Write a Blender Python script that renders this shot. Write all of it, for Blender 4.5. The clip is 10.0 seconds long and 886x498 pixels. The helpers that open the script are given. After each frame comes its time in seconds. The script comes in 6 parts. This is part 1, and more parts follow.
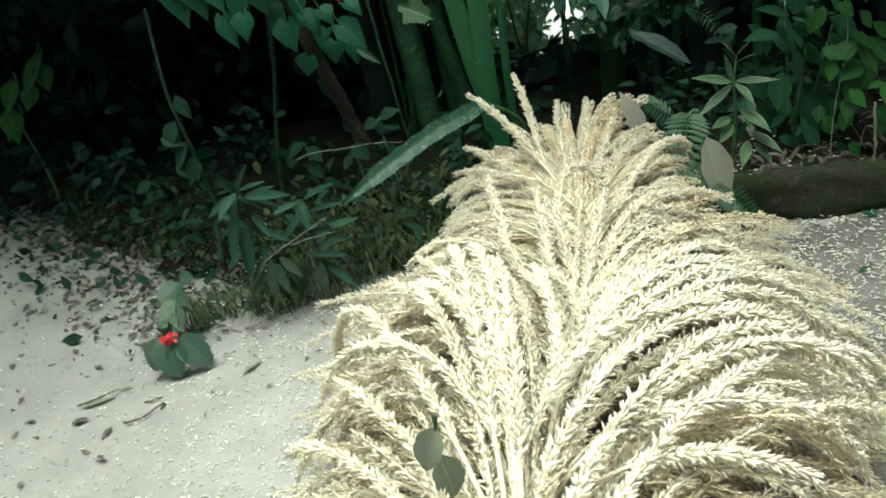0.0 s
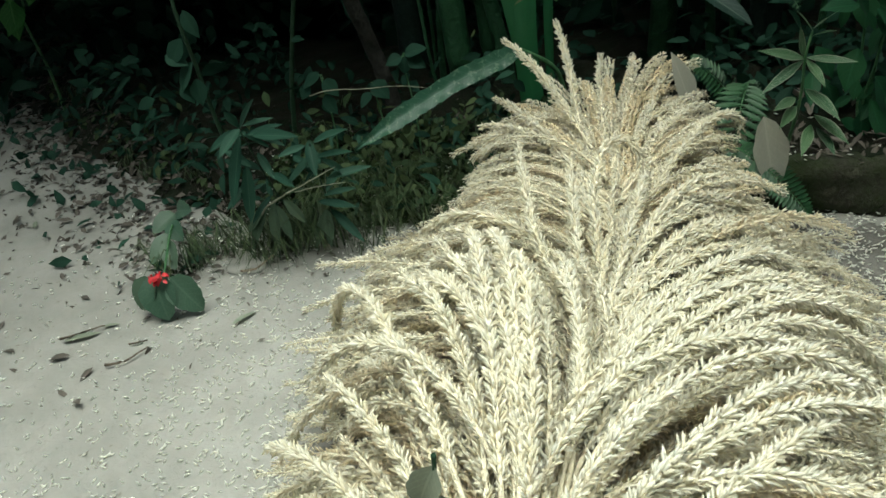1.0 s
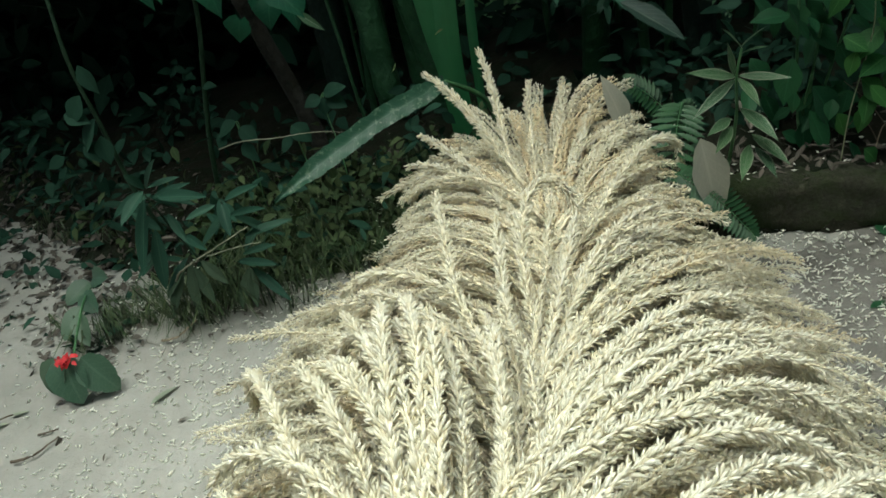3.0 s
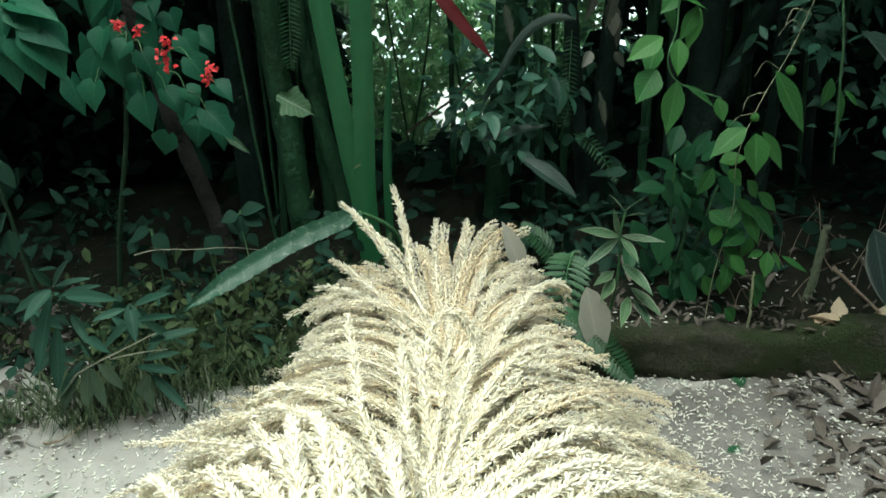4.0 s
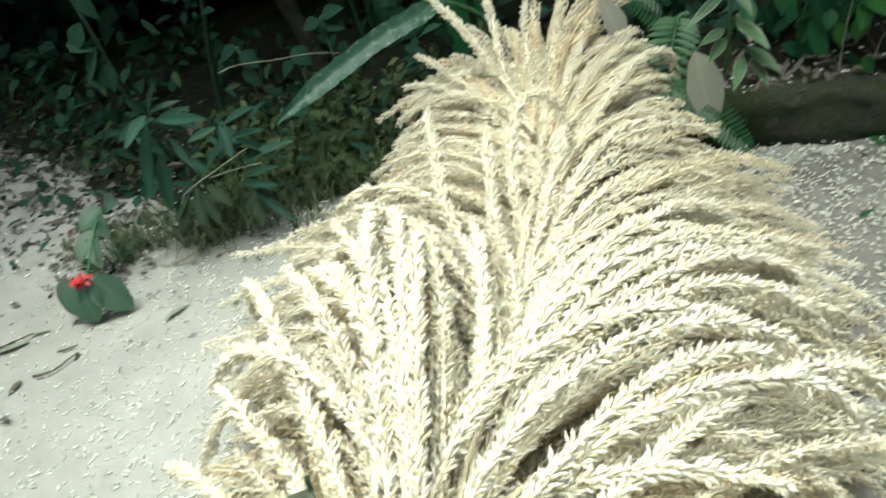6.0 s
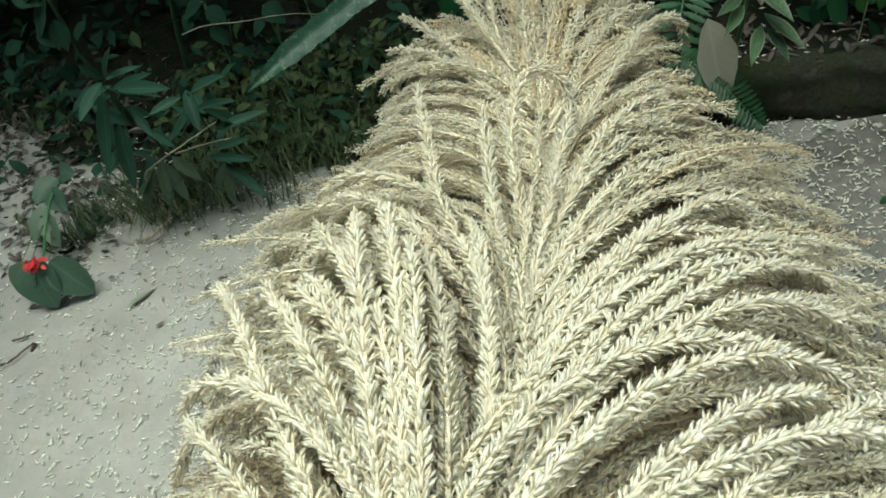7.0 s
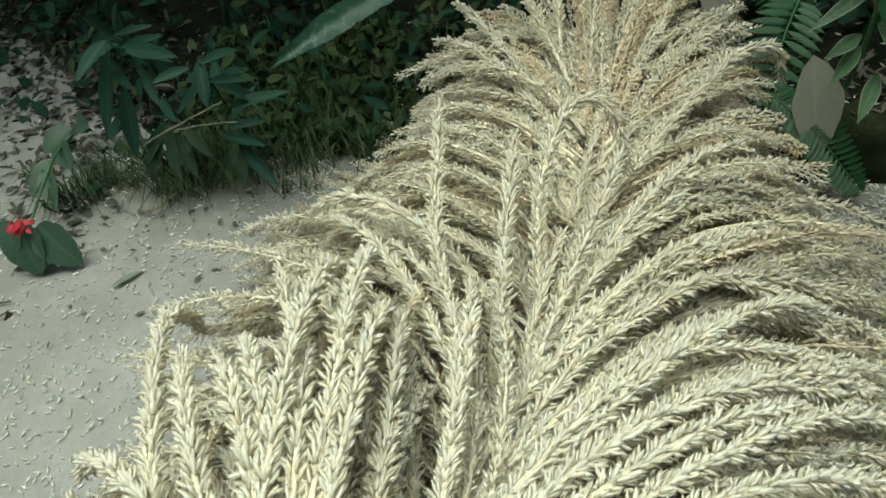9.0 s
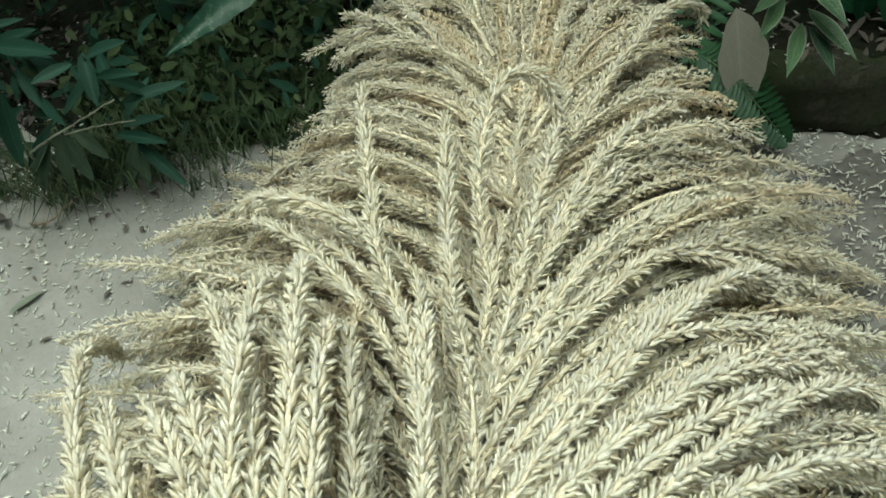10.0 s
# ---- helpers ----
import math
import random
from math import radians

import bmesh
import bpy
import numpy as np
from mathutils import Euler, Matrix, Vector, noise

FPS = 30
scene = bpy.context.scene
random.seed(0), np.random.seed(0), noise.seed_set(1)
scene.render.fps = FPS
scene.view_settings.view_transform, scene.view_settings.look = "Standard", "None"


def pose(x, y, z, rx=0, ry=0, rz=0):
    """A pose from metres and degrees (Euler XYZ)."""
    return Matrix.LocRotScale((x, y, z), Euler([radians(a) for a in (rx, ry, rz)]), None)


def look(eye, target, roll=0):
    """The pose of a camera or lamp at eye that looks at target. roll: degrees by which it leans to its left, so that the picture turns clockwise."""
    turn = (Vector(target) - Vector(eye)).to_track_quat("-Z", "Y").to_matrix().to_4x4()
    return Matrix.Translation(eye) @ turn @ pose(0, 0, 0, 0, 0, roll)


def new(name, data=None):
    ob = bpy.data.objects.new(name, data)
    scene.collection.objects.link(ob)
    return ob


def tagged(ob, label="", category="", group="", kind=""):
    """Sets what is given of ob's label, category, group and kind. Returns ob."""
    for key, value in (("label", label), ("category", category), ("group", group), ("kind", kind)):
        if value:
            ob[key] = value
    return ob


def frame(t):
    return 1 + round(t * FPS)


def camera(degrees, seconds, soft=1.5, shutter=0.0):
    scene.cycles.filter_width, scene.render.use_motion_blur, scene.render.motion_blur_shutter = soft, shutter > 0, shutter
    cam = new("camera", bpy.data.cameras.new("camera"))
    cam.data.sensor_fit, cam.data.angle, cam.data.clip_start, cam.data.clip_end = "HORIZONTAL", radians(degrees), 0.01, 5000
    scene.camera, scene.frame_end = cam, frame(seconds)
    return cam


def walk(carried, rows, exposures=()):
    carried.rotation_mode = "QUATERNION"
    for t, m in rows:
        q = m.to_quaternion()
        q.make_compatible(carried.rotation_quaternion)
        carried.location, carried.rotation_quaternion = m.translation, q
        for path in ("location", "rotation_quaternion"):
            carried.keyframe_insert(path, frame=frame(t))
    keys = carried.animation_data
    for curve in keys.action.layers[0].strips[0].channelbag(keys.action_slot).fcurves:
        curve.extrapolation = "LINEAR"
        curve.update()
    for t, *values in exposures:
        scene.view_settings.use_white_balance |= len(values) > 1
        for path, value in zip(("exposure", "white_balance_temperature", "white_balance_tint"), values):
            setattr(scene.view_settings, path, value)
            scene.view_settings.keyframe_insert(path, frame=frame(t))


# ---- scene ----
cam = camera(59.3, 10.0, soft=1.5, shutter=0.2)
PATH = [
    (0, (0.041, -0.022, 1.166), (-0.188, 1.757, 0.282), -13.9),
    (0.5, (-0.002, 0.093, 1.172), (-0.073, 1.8, 0.131), -9.2),
    (1, (0.025, 0.188, 1.184), (-0.259, 1.862, 0.128), -9.6),
    (1.5, (0.079, 0.298, 1.164), (-0.24, 1.929, 0.051), -12.9),
    (2, (0.105, 0.348, 1.169), (-0.159, 1.983, 0.048), -14.2),
    (2.2, (0.106, 0.375, 1.153), (-0.149, 2.0, 0.015), -14.3),
    (3.3, (0.122, 0.346, 1.186), (-0.031, 2.073, 0.188), -10.8),
    (3.5, (0.105, 0.332, 1.197), (0.048, 2.08, 0.226), -7.3),
    (3.7, (0.089, 0.306, 1.221), (0.127, 2.093, 0.324), -5.1),
    (4, (0.08, 0.254, 1.243), (0.194, 2.086, 0.448), -2.9),
    (4.5, (0.064, 0.205, 1.252), (0.219, 2.053, 0.503), -3.2),
    (5, (0.055, 0.194, 1.257), (0.163, 2.05, 0.52), -5.1),
    (5.5, (0.1, 0.239, 1.182), (0.166, 1.954, 0.155), -8.1),
    (5.9, (0.162, 0.289, 1.157), (-0.007, 1.921, 0.014), -12.0),
    (6, (0.171, 0.302, 1.154), (-0.113, 1.9, -0.014), -15.3),
    (6.2, (0.189, 0.324, 1.138), (-0.21, 1.851, -0.09), -18.6),
    (7.3, (0.116, 0.494, 1.165), (-0.018, 2.001, -0.144), -11.4),
    (7.5, (0.115, 0.49, 1.174), (0.05, 2.023, -0.11), -9.3),
    (8, (0.1, 0.502, 1.148), (0.099, 2.006, -0.171), -8.0),
    (8.5, (0.101, 0.583, 1.1), (-0.086, 2.043, -0.255), -11.2),
    (8.7, (0.129, 0.647, 1.097), (-0.2, 2.046, -0.294), -11.7),
    (9, (0.21, 0.735, 1.088), (-0.206, 2.16, -0.252), -10.9),
    (9.5, (0.209, 0.771, 1.061), (-0.107, 2.118, -0.383), -12.3),
    (10, (0.161, 0.817, 1.069), (-0.038, 2.196, -0.366), -10.6),
]
EXPOSURES = [
    (0.0, 1.36, 6180, -6), (0.5, 1.0, 6200, -6), (1.0, 0.87, 6220, -6), (2.2, 0.82, 6260, -6), (3.3, 0.8, 6200, -6), (3.9, 1.3, 6100, -6), (4.5, 2.2, 5850, -5), (5.5, 2.0, 5950, -5),
    (6.2, 1.25, 6150, -6), (7.5, 0.68, 6170, -8), (10.0, 0.58, 6150, -9),
]
walk(cam, [(t, look(eye, target, roll)) for t, eye, target, roll in PATH], EXPOSURES)

# ---- light ----
world = bpy.data.worlds.new("sky")
scene.world = world
world.use_nodes = True
wn = world.node_tree
sky = wn.nodes.new("ShaderNodeTexSky")
sky.sky_type, sky.sun_disc = "NISHITA", False
sky.sun_elevation, sky.sun_rotation = radians(79), radians(215)
sky.air_density, sky.dust_density, sky.ozone_density = 1.0, 4.0, 1.0
wn.links.new(sky.outputs[0], wn.nodes["Background"].inputs[0])
wn.nodes["Background"].inputs[1].default_value = 0.15

sun = new("sun", bpy.data.lights.new("sun", "SUN"))
sun.data.energy, sun.data.angle, sun.data.color = 4.6, radians(75), (1.0, 0.97, 0.90)
sun.matrix_world = look((-0.35, -0.5, 3.2), (0, 0, 0))


# ---- materials ----
def material(name):
    m = bpy.data.materials.new(name)
    m.use_nodes = True
    m.node_tree.nodes.clear()
    return m, m.node_tree.nodes, m.node_tree.links


def maths(nodes, links, operation, a, b=0.0):
    n = nodes.new("ShaderNodeMath")
    n.operation = operation
    for socket, value in zip(n.inputs, (a, b)):
        if isinstance(value, (int, float)):
            socket.default_value = value
        else:
            links.new(value, socket)
    return n.outputs[0]


def mix(nodes, links, factor, a, b):
    n = nodes.new("ShaderNodeMix")
    n.data_type = "RGBA"
    for socket, value in zip((n.inputs[0], n.inputs[6], n.inputs[7]), (factor, a, b)):
        if isinstance(value, (int, float)):
            socket.default_value = value
        elif isinstance(value, tuple):
            socket.default_value = (*value, 1)
        else:
            links.new(value, socket)
    return n.outputs[2]


def grain(nodes, links, scale, detail=4, rough=0.6, coords="Object", low=0.3, high=0.7):
    """A noise of that scale, stretched between low and high to 0..1."""
    tc = nodes.new("ShaderNodeTexCoord")
    n = nodes.new("ShaderNodeTexNoise")
    n.inputs["Scale"].default_value, n.inputs["Detail"].default_value, n.inputs["Roughness"].default_value = scale, detail, rough
    links.new(tc.outputs[coords], n.inputs["Vector"])
    r = nodes.new("ShaderNodeMapRange")
    r.inputs[1].default_value, r.inputs[2].default_value = low, high
    links.new(n.outputs[0], r.inputs[0])
    return r.outputs[0]


def surface(nodes, links, color, roughness, bump=None, bump_strength=0.3, bump_distance=0.01, translucent=0.0, specular=0.4, metal=0.0):
    p = nodes.new("ShaderNodeBsdfPrincipled")
    out = nodes.new("ShaderNodeOutputMaterial")
    links.new(color, p.inputs["Base Color"])
    if isinstance(roughness, (int, float)):
        p.inputs["Roughness"].default_value = roughness
    else:
        links.new(roughness, p.inputs["Roughness"])
    p.inputs["Specular IOR Level"].default_value = specular
    p.inputs["Metallic"].default_value = metal
    if bump is not None:
        b = nodes.new("ShaderNodeBump")
        b.inputs["Strength"].default_value, b.inputs["Distance"].default_value = bump_strength, bump_distance
        links.new(bump, b.inputs["Height"])
        links.new(b.outputs[0], p.inputs["Normal"])
    if translucent:
        t = nodes.new("ShaderNodeBsdfTranslucent")
        links.new(color, t.inputs[0])
        s = nodes.new("ShaderNodeMixShader")
        s.inputs[0].default_value = translucent
        links.new(p.outputs[0], s.inputs[1])
        links.new(t.outputs[0], s.inputs[2])
        links.new(s.outputs[0], out.inputs[0])
    else:
        links.new(p.outputs[0], out.inputs[0])


def leaf_material(name, dark, light, vein, veins=7.0, slant=2.0, vein_amount=0.5, rough=0.45, translucent=0.25, blotch=None, specular=0.35, island=False, margin=None):
    """A leaf: hue varies from leaf to leaf and in blotches; midrib and side veins follow the blade."""
    m, n, l = material(name)
    if island:
        rnd = n.new("ShaderNodeNewGeometry").outputs["Random Per Island"]
    else:
        rnd = n.new("ShaderNodeObjectInfo").outputs["Random"]
    spots = grain(n, l, 22, 5)
    fac = maths(n, l, "ADD", maths(n, l, "MULTIPLY", rnd, 0.65), maths(n, l, "MULTIPLY", spots, 0.35))
    color = mix(n, l, fac, dark, light)
    if blotch:
        color = mix(n, l, maths(n, l, "MULTIPLY", grain(n, l, 60, 3, low=0.56, high=0.66), 0.8), color, blotch)
    uv = n.new("ShaderNodeUVMap")
    sep = n.new("ShaderNodeSeparateXYZ")
    l.new(uv.outputs[0], sep.inputs[0])
    across = maths(n, l, "ABSOLUTE", maths(n, l, "SUBTRACT", maths(n, l, "MULTIPLY", sep.outputs[0], 2.0), 1.0))
    rib = maths(n, l, "LESS_THAN", across, 0.07)
    way = maths(n, l, "FRACT", maths(n, l, "SUBTRACT", maths(n, l, "MULTIPLY", sep.outputs[1], veins), maths(n, l, "MULTIPLY", across, slant)))
    side = maths(n, l, "LESS_THAN", maths(n, l, "ABSOLUTE", maths(n, l, "SUBTRACT", way, 0.5)), 0.06)
    lines = maths(n, l, "MAXIMUM", rib, maths(n, l, "MULTIPLY", side, 0.55))
    color = mix(n, l, maths(n, l, "MULTIPLY", lines, vein_amount), color, vein)
    if margin:
        wavy = maths(n, l, "ADD", across, maths(n, l, "MULTIPLY", grain(n, l, 70, 3), 0.35))
        color = mix(n, l, maths(n, l, "MULTIPLY", maths(n, l, "GREATER_THAN", wavy, 1.02), 0.7), color, margin)
    surface(n, l, color, rough, maths(n, l, "ADD", lines, maths(n, l, "MULTIPLY", spots, 0.4)), 0.25, 0.002, translucent, specular)
    return m


def flower_material(name="cream_flower", pale=0.0, tan=0.0):
    m, n, l = material(name)
    rnd = n.new("ShaderNodeNewGeometry").outputs["Random Per Island"]
    obj = n.new("ShaderNodeObjectInfo").outputs["Random"]
    ramp = n.new("ShaderNodeValToRGB")
    l.new(rnd, ramp.inputs[0])
    ramp.color_ramp.elements[0].color = (0.83, 0.765, 0.61, 1)
    ramp.color_ramp.elements[1].color = (0.945, 0.93, 0.86, 1)
    for pos, col in ((0.12, (0.87, 0.82, 0.67, 1)), (0.5, (0.94, 0.912, 0.795, 1))):
        ramp.color_ramp.elements.new(pos).color = col
    color = mix(n, l, maths(n, l, "MULTIPLY", obj, 0.3), ramp.outputs[0], (0.89, 0.85, 0.70))
    color = mix(n, l, maths(n, l, "MULTIPLY", grain(n, l, 420, 3, low=0.55, high=0.75), 0.22), color, (0.70, 0.60, 0.42))
    if tan:
        color = mix(n, l, tan, color, (0.91, 0.78, 0.545))
    if pale:
        color = mix(n, l, pale, color, (0.94, 0.94, 0.88))
    surface(n, l, color, 0.6, grain(n, l, 900, 2), 0.12, 0.001, 0.55, 0.08)
    return m


def twig_material(name, dark, light, scale=60, rough=0.8, specular=0.2):
    m, n, l = material(name)
    a, b = grain(n, l, scale, 5), grain(n, l, scale * 0.2, 3)
    color = mix(n, l, maths(n, l, "ADD", maths(n, l, "MULTIPLY", a, 0.5), maths(n, l, "MULTIPLY", b, 0.5)), dark, light)
    surface(n, l, color, rough, maths(n, l, "ADD", a, maths(n, l, "MULTIPLY", b, 1.5)), 0.8, 0.006, 0, specular)
    return m


def ground_material():
    m, n, l = material("trodden_ground")
    big, fine = grain(n, l, 2.3, 6, 0.65), grain(n, l, 130, 4, 0.7)
    mid = grain(n, l, 14, 5, 0.6)
    color = mix(n, l, big, (0.17, 0.175, 0.16), (0.34, 0.34, 0.318))
    color = mix(n, l, maths(n, l, "MULTIPLY", mid, 0.5), color, (0.25, 0.235, 0.21))
    color = mix(n, l, maths(n, l, "MULTIPLY", fine, 0.35), color, (0.20, 0.19, 0.175))
    color = mix(n, l, maths(n, l, "MULTIPLY", grain(n, l, 45, 2, low=0.68, high=0.74), 0.7), color, (0.12, 0.10, 0.08))
    h = maths(n, l, "ADD", maths(n, l, "MULTIPLY", fine, 0.5), mid)
    surface(n, l, color, 0.9, h, 0.4, 0.006, 0, 0.2)
    return m


def soil_material():
    m, n, l = material("shade_dark_soil")
    big, fine = grain(n, l, 5, 6, 0.65), grain(n, l, 90, 5, 0.7)
    # Soil colours kept near black: shade under the plants is put in here.
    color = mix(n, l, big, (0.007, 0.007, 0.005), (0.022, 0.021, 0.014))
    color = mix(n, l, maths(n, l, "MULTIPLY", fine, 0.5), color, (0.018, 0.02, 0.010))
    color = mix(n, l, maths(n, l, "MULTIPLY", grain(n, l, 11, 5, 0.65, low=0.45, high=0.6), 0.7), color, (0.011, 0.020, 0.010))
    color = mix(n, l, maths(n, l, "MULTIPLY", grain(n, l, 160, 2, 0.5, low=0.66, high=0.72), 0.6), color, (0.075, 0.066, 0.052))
    surface(n, l, color, 0.95, maths(n, l, "ADD", fine, big), 0.8, 0.012, 0, 0.15)
    return m


def kerb_material():
    m, n, l = material("mossy_stone")
    big, fine = grain(n, l, 7, 6, 0.65), grain(n, l, 110, 5, 0.7)
    color = mix(n, l, fine, (0.024, 0.025, 0.018), (0.067, 0.066, 0.048))
    color = mix(n, l, maths(n, l, "MULTIPLY", grain(n, l, 6, 6, 0.7, low=0.38, high=0.54), 0.9), color, (0.030, 0.046, 0.016))
    color = mix(n, l, maths(n, l, "MULTIPLY", grain(n, l, 25, 4, 0.6, low=0.58, high=0.68), 0.5), color, (0.10, 0.09, 0.072))
    surface(n, l, color, 0.92, maths(n, l, "ADD", fine, big), 0.8, 0.012, 0, 0.2)
    return m


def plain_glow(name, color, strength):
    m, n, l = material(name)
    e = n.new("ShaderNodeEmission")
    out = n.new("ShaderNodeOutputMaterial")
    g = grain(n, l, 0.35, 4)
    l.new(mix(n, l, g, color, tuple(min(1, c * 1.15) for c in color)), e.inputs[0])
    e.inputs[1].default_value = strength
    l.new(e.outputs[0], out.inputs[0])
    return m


FLOWER = flower_material()
# Tan of the far tuft; on inner branches it paints the gaps' warm shade.
TAN_FLOWER = flower_material("tan_flower_bud", 0.0, 0.54)
LOOSE_FLOWER = flower_material("white_fallen_flower", 0.95)
PALE_FLOWER = flower_material("pale_flower", 0.22)
STEM_CREAM = twig_material("cream_stem", (0.66, 0.59, 0.42), (0.80, 0.74, 0.57), 90, 0.55, 0.35)
GROUND = ground_material()
SOIL = soil_material()
KERB = kerb_material()
DARKER_GROUND = twig_material("darker_ground", (0.085, 0.082, 0.075), (0.19, 0.183, 0.168), 30, 0.95, 0.1)
# Both barks are coloured near black so the trunks look deep in shade.
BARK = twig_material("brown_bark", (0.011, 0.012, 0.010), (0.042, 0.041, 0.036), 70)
SHADED_BARK = twig_material("shade_dark_bark", (0.004, 0.010, 0.008), (0.014, 0.031, 0.024), 60)
GREEN_STEM = twig_material("green_stem", (0.03, 0.09, 0.035), (0.07, 0.17, 0.07), 40, 0.5, 0.35)
PALM_STEM = twig_material("ringed_palm_stem", (0.006, 0.03, 0.013), (0.024, 0.085, 0.034), 50, 0.6, 0.3)
# Green stem colour darkened to put bank shade on the weed stalks.
DEEP_STEM = twig_material("dark_green_stem", (0.008, 0.022, 0.011), (0.018, 0.045, 0.022), 40, 0.6, 0.2)
DRY_TWIG = twig_material("dry_twig", (0.16, 0.12, 0.09), (0.36, 0.30, 0.22), 120)
PALE_TWIG = twig_material("pale_stalk", (0.13, 0.15, 0.09), (0.30, 0.32, 0.20), 80, 0.6, 0.3)
HEART_LEAF = leaf_material("shrub_leaf", (0.007, 0.05, 0.028), (0.019, 0.095, 0.048), (0.036, 0.125, 0.068), 6, 1.8, 0.35, rough=0.55, specular=0.18)
DEEP_LEAF = leaf_material("deep_green_leaf", (0.03, 0.075, 0.048), (0.085, 0.13, 0.085), (0.10, 0.15, 0.11), 7, 2.0, 0.3)
VINE_LEAF = leaf_material("vine_leaf", (0.016, 0.075, 0.024), (0.055, 0.16, 0.036), (0.11, 0.25, 0.08), 7, 2.2, 0.35, rough=0.5, translucent=0.35, specular=0.2)
BUSH_LEAF = leaf_material("bush_leaf", (0.008, 0.044, 0.019), (0.024, 0.09, 0.034), (0.04, 0.14, 0.07), 8, 2.4, 0.3, rough=0.55, specular=0.2)
VARIEGATED = leaf_material("variegated_leaf", (0.012, 0.052, 0.026), (0.06, 0.13, 0.05), (0.20, 0.26, 0.17), 9, 2.6, 0.3, blotch=(0.30, 0.34, 0.27), margin=(0.24, 0.27, 0.20))
LANCE_LEAF = leaf_material("lance_leaf", (0.010, 0.040, 0.026), (0.027, 0.070, 0.046), (0.05, 0.10, 0.07), 12, 3.0, 0.35, rough=0.6, specular=0.2)
STRIP_LEAF = leaf_material("long_ragged_leaf", (0.010, 0.045, 0.026), (0.028, 0.085, 0.05), (0.08, 0.14, 0.095), 26, 1.2, 0.35, blotch=(0.11, 0.16, 0.11))
STALK_LEAF = leaf_material("broad_green_blade", (0.016, 0.085, 0.033), (0.03, 0.125, 0.05), (0.03, 0.13, 0.05), 2, 0.2, 0.3, rough=0.4)
RED_LEAF = leaf_material("red_blade", (0.06, 0.012, 0.014), (0.13, 0.02, 0.024), (0.17, 0.04, 0.035), 14, 1.5, 0.4)
PALE_LEAF = leaf_material("pale_dead_leaf", (0.22, 0.235, 0.195), (0.34, 0.34, 0.29), (0.40, 0.40, 0.34), 8, 2.0, 0.4, rough=0.7, translucent=0.2)
DEAD_LEAF = leaf_material("brown_dead_leaf", (0.06, 0.053, 0.045), (0.19, 0.17, 0.147), (0.19, 0.165, 0.14), 8, 2.0, 0.5, rough=0.75, translucent=0.1)
DEAD_LITTER = leaf_material("leaf_litter", (0.026, 0.023, 0.019), (0.105, 0.092, 0.076), (0.15, 0.13, 0.108), 8, 2.0, 0.5, rough=0.75, translucent=0.1, island=True)
RIMMED_LEAF = leaf_material("rimmed_leaf", (0.012, 0.032, 0.03), (0.03, 0.055, 0.05), (0.09, 0.12, 0.11), 8, 2.6, 0.5, margin=(0.26, 0.29, 0.25))
TAN_LEAF = leaf_material("tan_dead_leaf", (0.32, 0.25, 0.16), (0.50, 0.42, 0.30), (0.54, 0.46, 0.33), 7, 2.0, 0.4, rough=0.7, translucent=0.2)
GREY_GREEN = leaf_material("grey_green_leaf", (0.015, 0.04, 0.031), (0.042, 0.072, 0.058), (0.11, 0.15, 0.125), 8, 2.6, 0.6)
FERN_LEAF = leaf_material("fern_leaf", (0.012, 0.05, 0.02), (0.03, 0.095, 0.035), (0.05, 0.12, 0.05), 1, 0.2, 0.3, translucent=0.3)
# Leaf colour taken near black: the thicket's deep shade is put into it.
SHADED_FOLIAGE = leaf_material("shade_dark_leaf", (0.006, 0.022, 0.014), (0.020, 0.056, 0.036), (0.024, 0.065, 0.037), 7, 2.0, 0.3, rough=0.7, translucent=0.12, specular=0.12, island=True)
WEED_LEAF = leaf_material("weed_leaf", (0.014, 0.036, 0.016), (0.06, 0.082, 0.034), (0.09, 0.12, 0.06), 6, 2.0, 0.3, rough=0.7, specular=0.15, island=True)
GREY_WEED = leaf_material("grey_weed_leaf", (0.03, 0.06, 0.036), (0.075, 0.11, 0.07), (0.09, 0.13, 0.085), 9, 2.6, 0.3, rough=0.65, specular=0.2)
# Base colour raised above other leaves so the far ones look sunlit.
SUNLIT_FOLIAGE = leaf_material("sunlit_tint_leaf", (0.08, 0.25, 0.11), (0.34, 0.52, 0.26), (0.3, 0.46, 0.24), 7, 2.0, 0.3, translucent=0.5, island=True)
HANGING_LEAF = leaf_material("withered_leaf", (0.032, 0.045, 0.03), (0.068, 0.08, 0.058), (0.15, 0.15, 0.12), 9, 2.0, 0.5, rough=0.8, translucent=0.15)
TORN_LEAF = leaf_material("torn_leaf", (0.02, 0.065, 0.028), (0.045, 0.10, 0.045), (0.22, 0.27, 0.20), 9, 2.0, 0.5, rough=0.7, translucent=0.2)
# Lighter copy of the thicket leaf: partial light is put into its colour.
HALF_LIT_FOLIAGE = leaf_material("half_lit_tint_leaf", (0.024, 0.095, 0.058), (0.09, 0.20, 0.135), (0.13, 0.24, 0.17), 7, 2.0, 0.3, translucent=0.3, island=True)
GRASS = leaf_material("grass_blade", (0.012, 0.036, 0.014), (0.06, 0.08, 0.034), (0.13, 0.15, 0.07), 1, 0.1, 0.2, island=True)
RED_PETAL = leaf_material("red_petal", (0.42, 0.02, 0.03), (0.62, 0.05, 0.06), (0.55, 0.06, 0.06), 3, 1, 0.3, translucent=0.3, island=True)
BACKDROP_GLOW = plain_glow("glowing_backdrop", (0.82, 0.93, 0.97), 0.85)


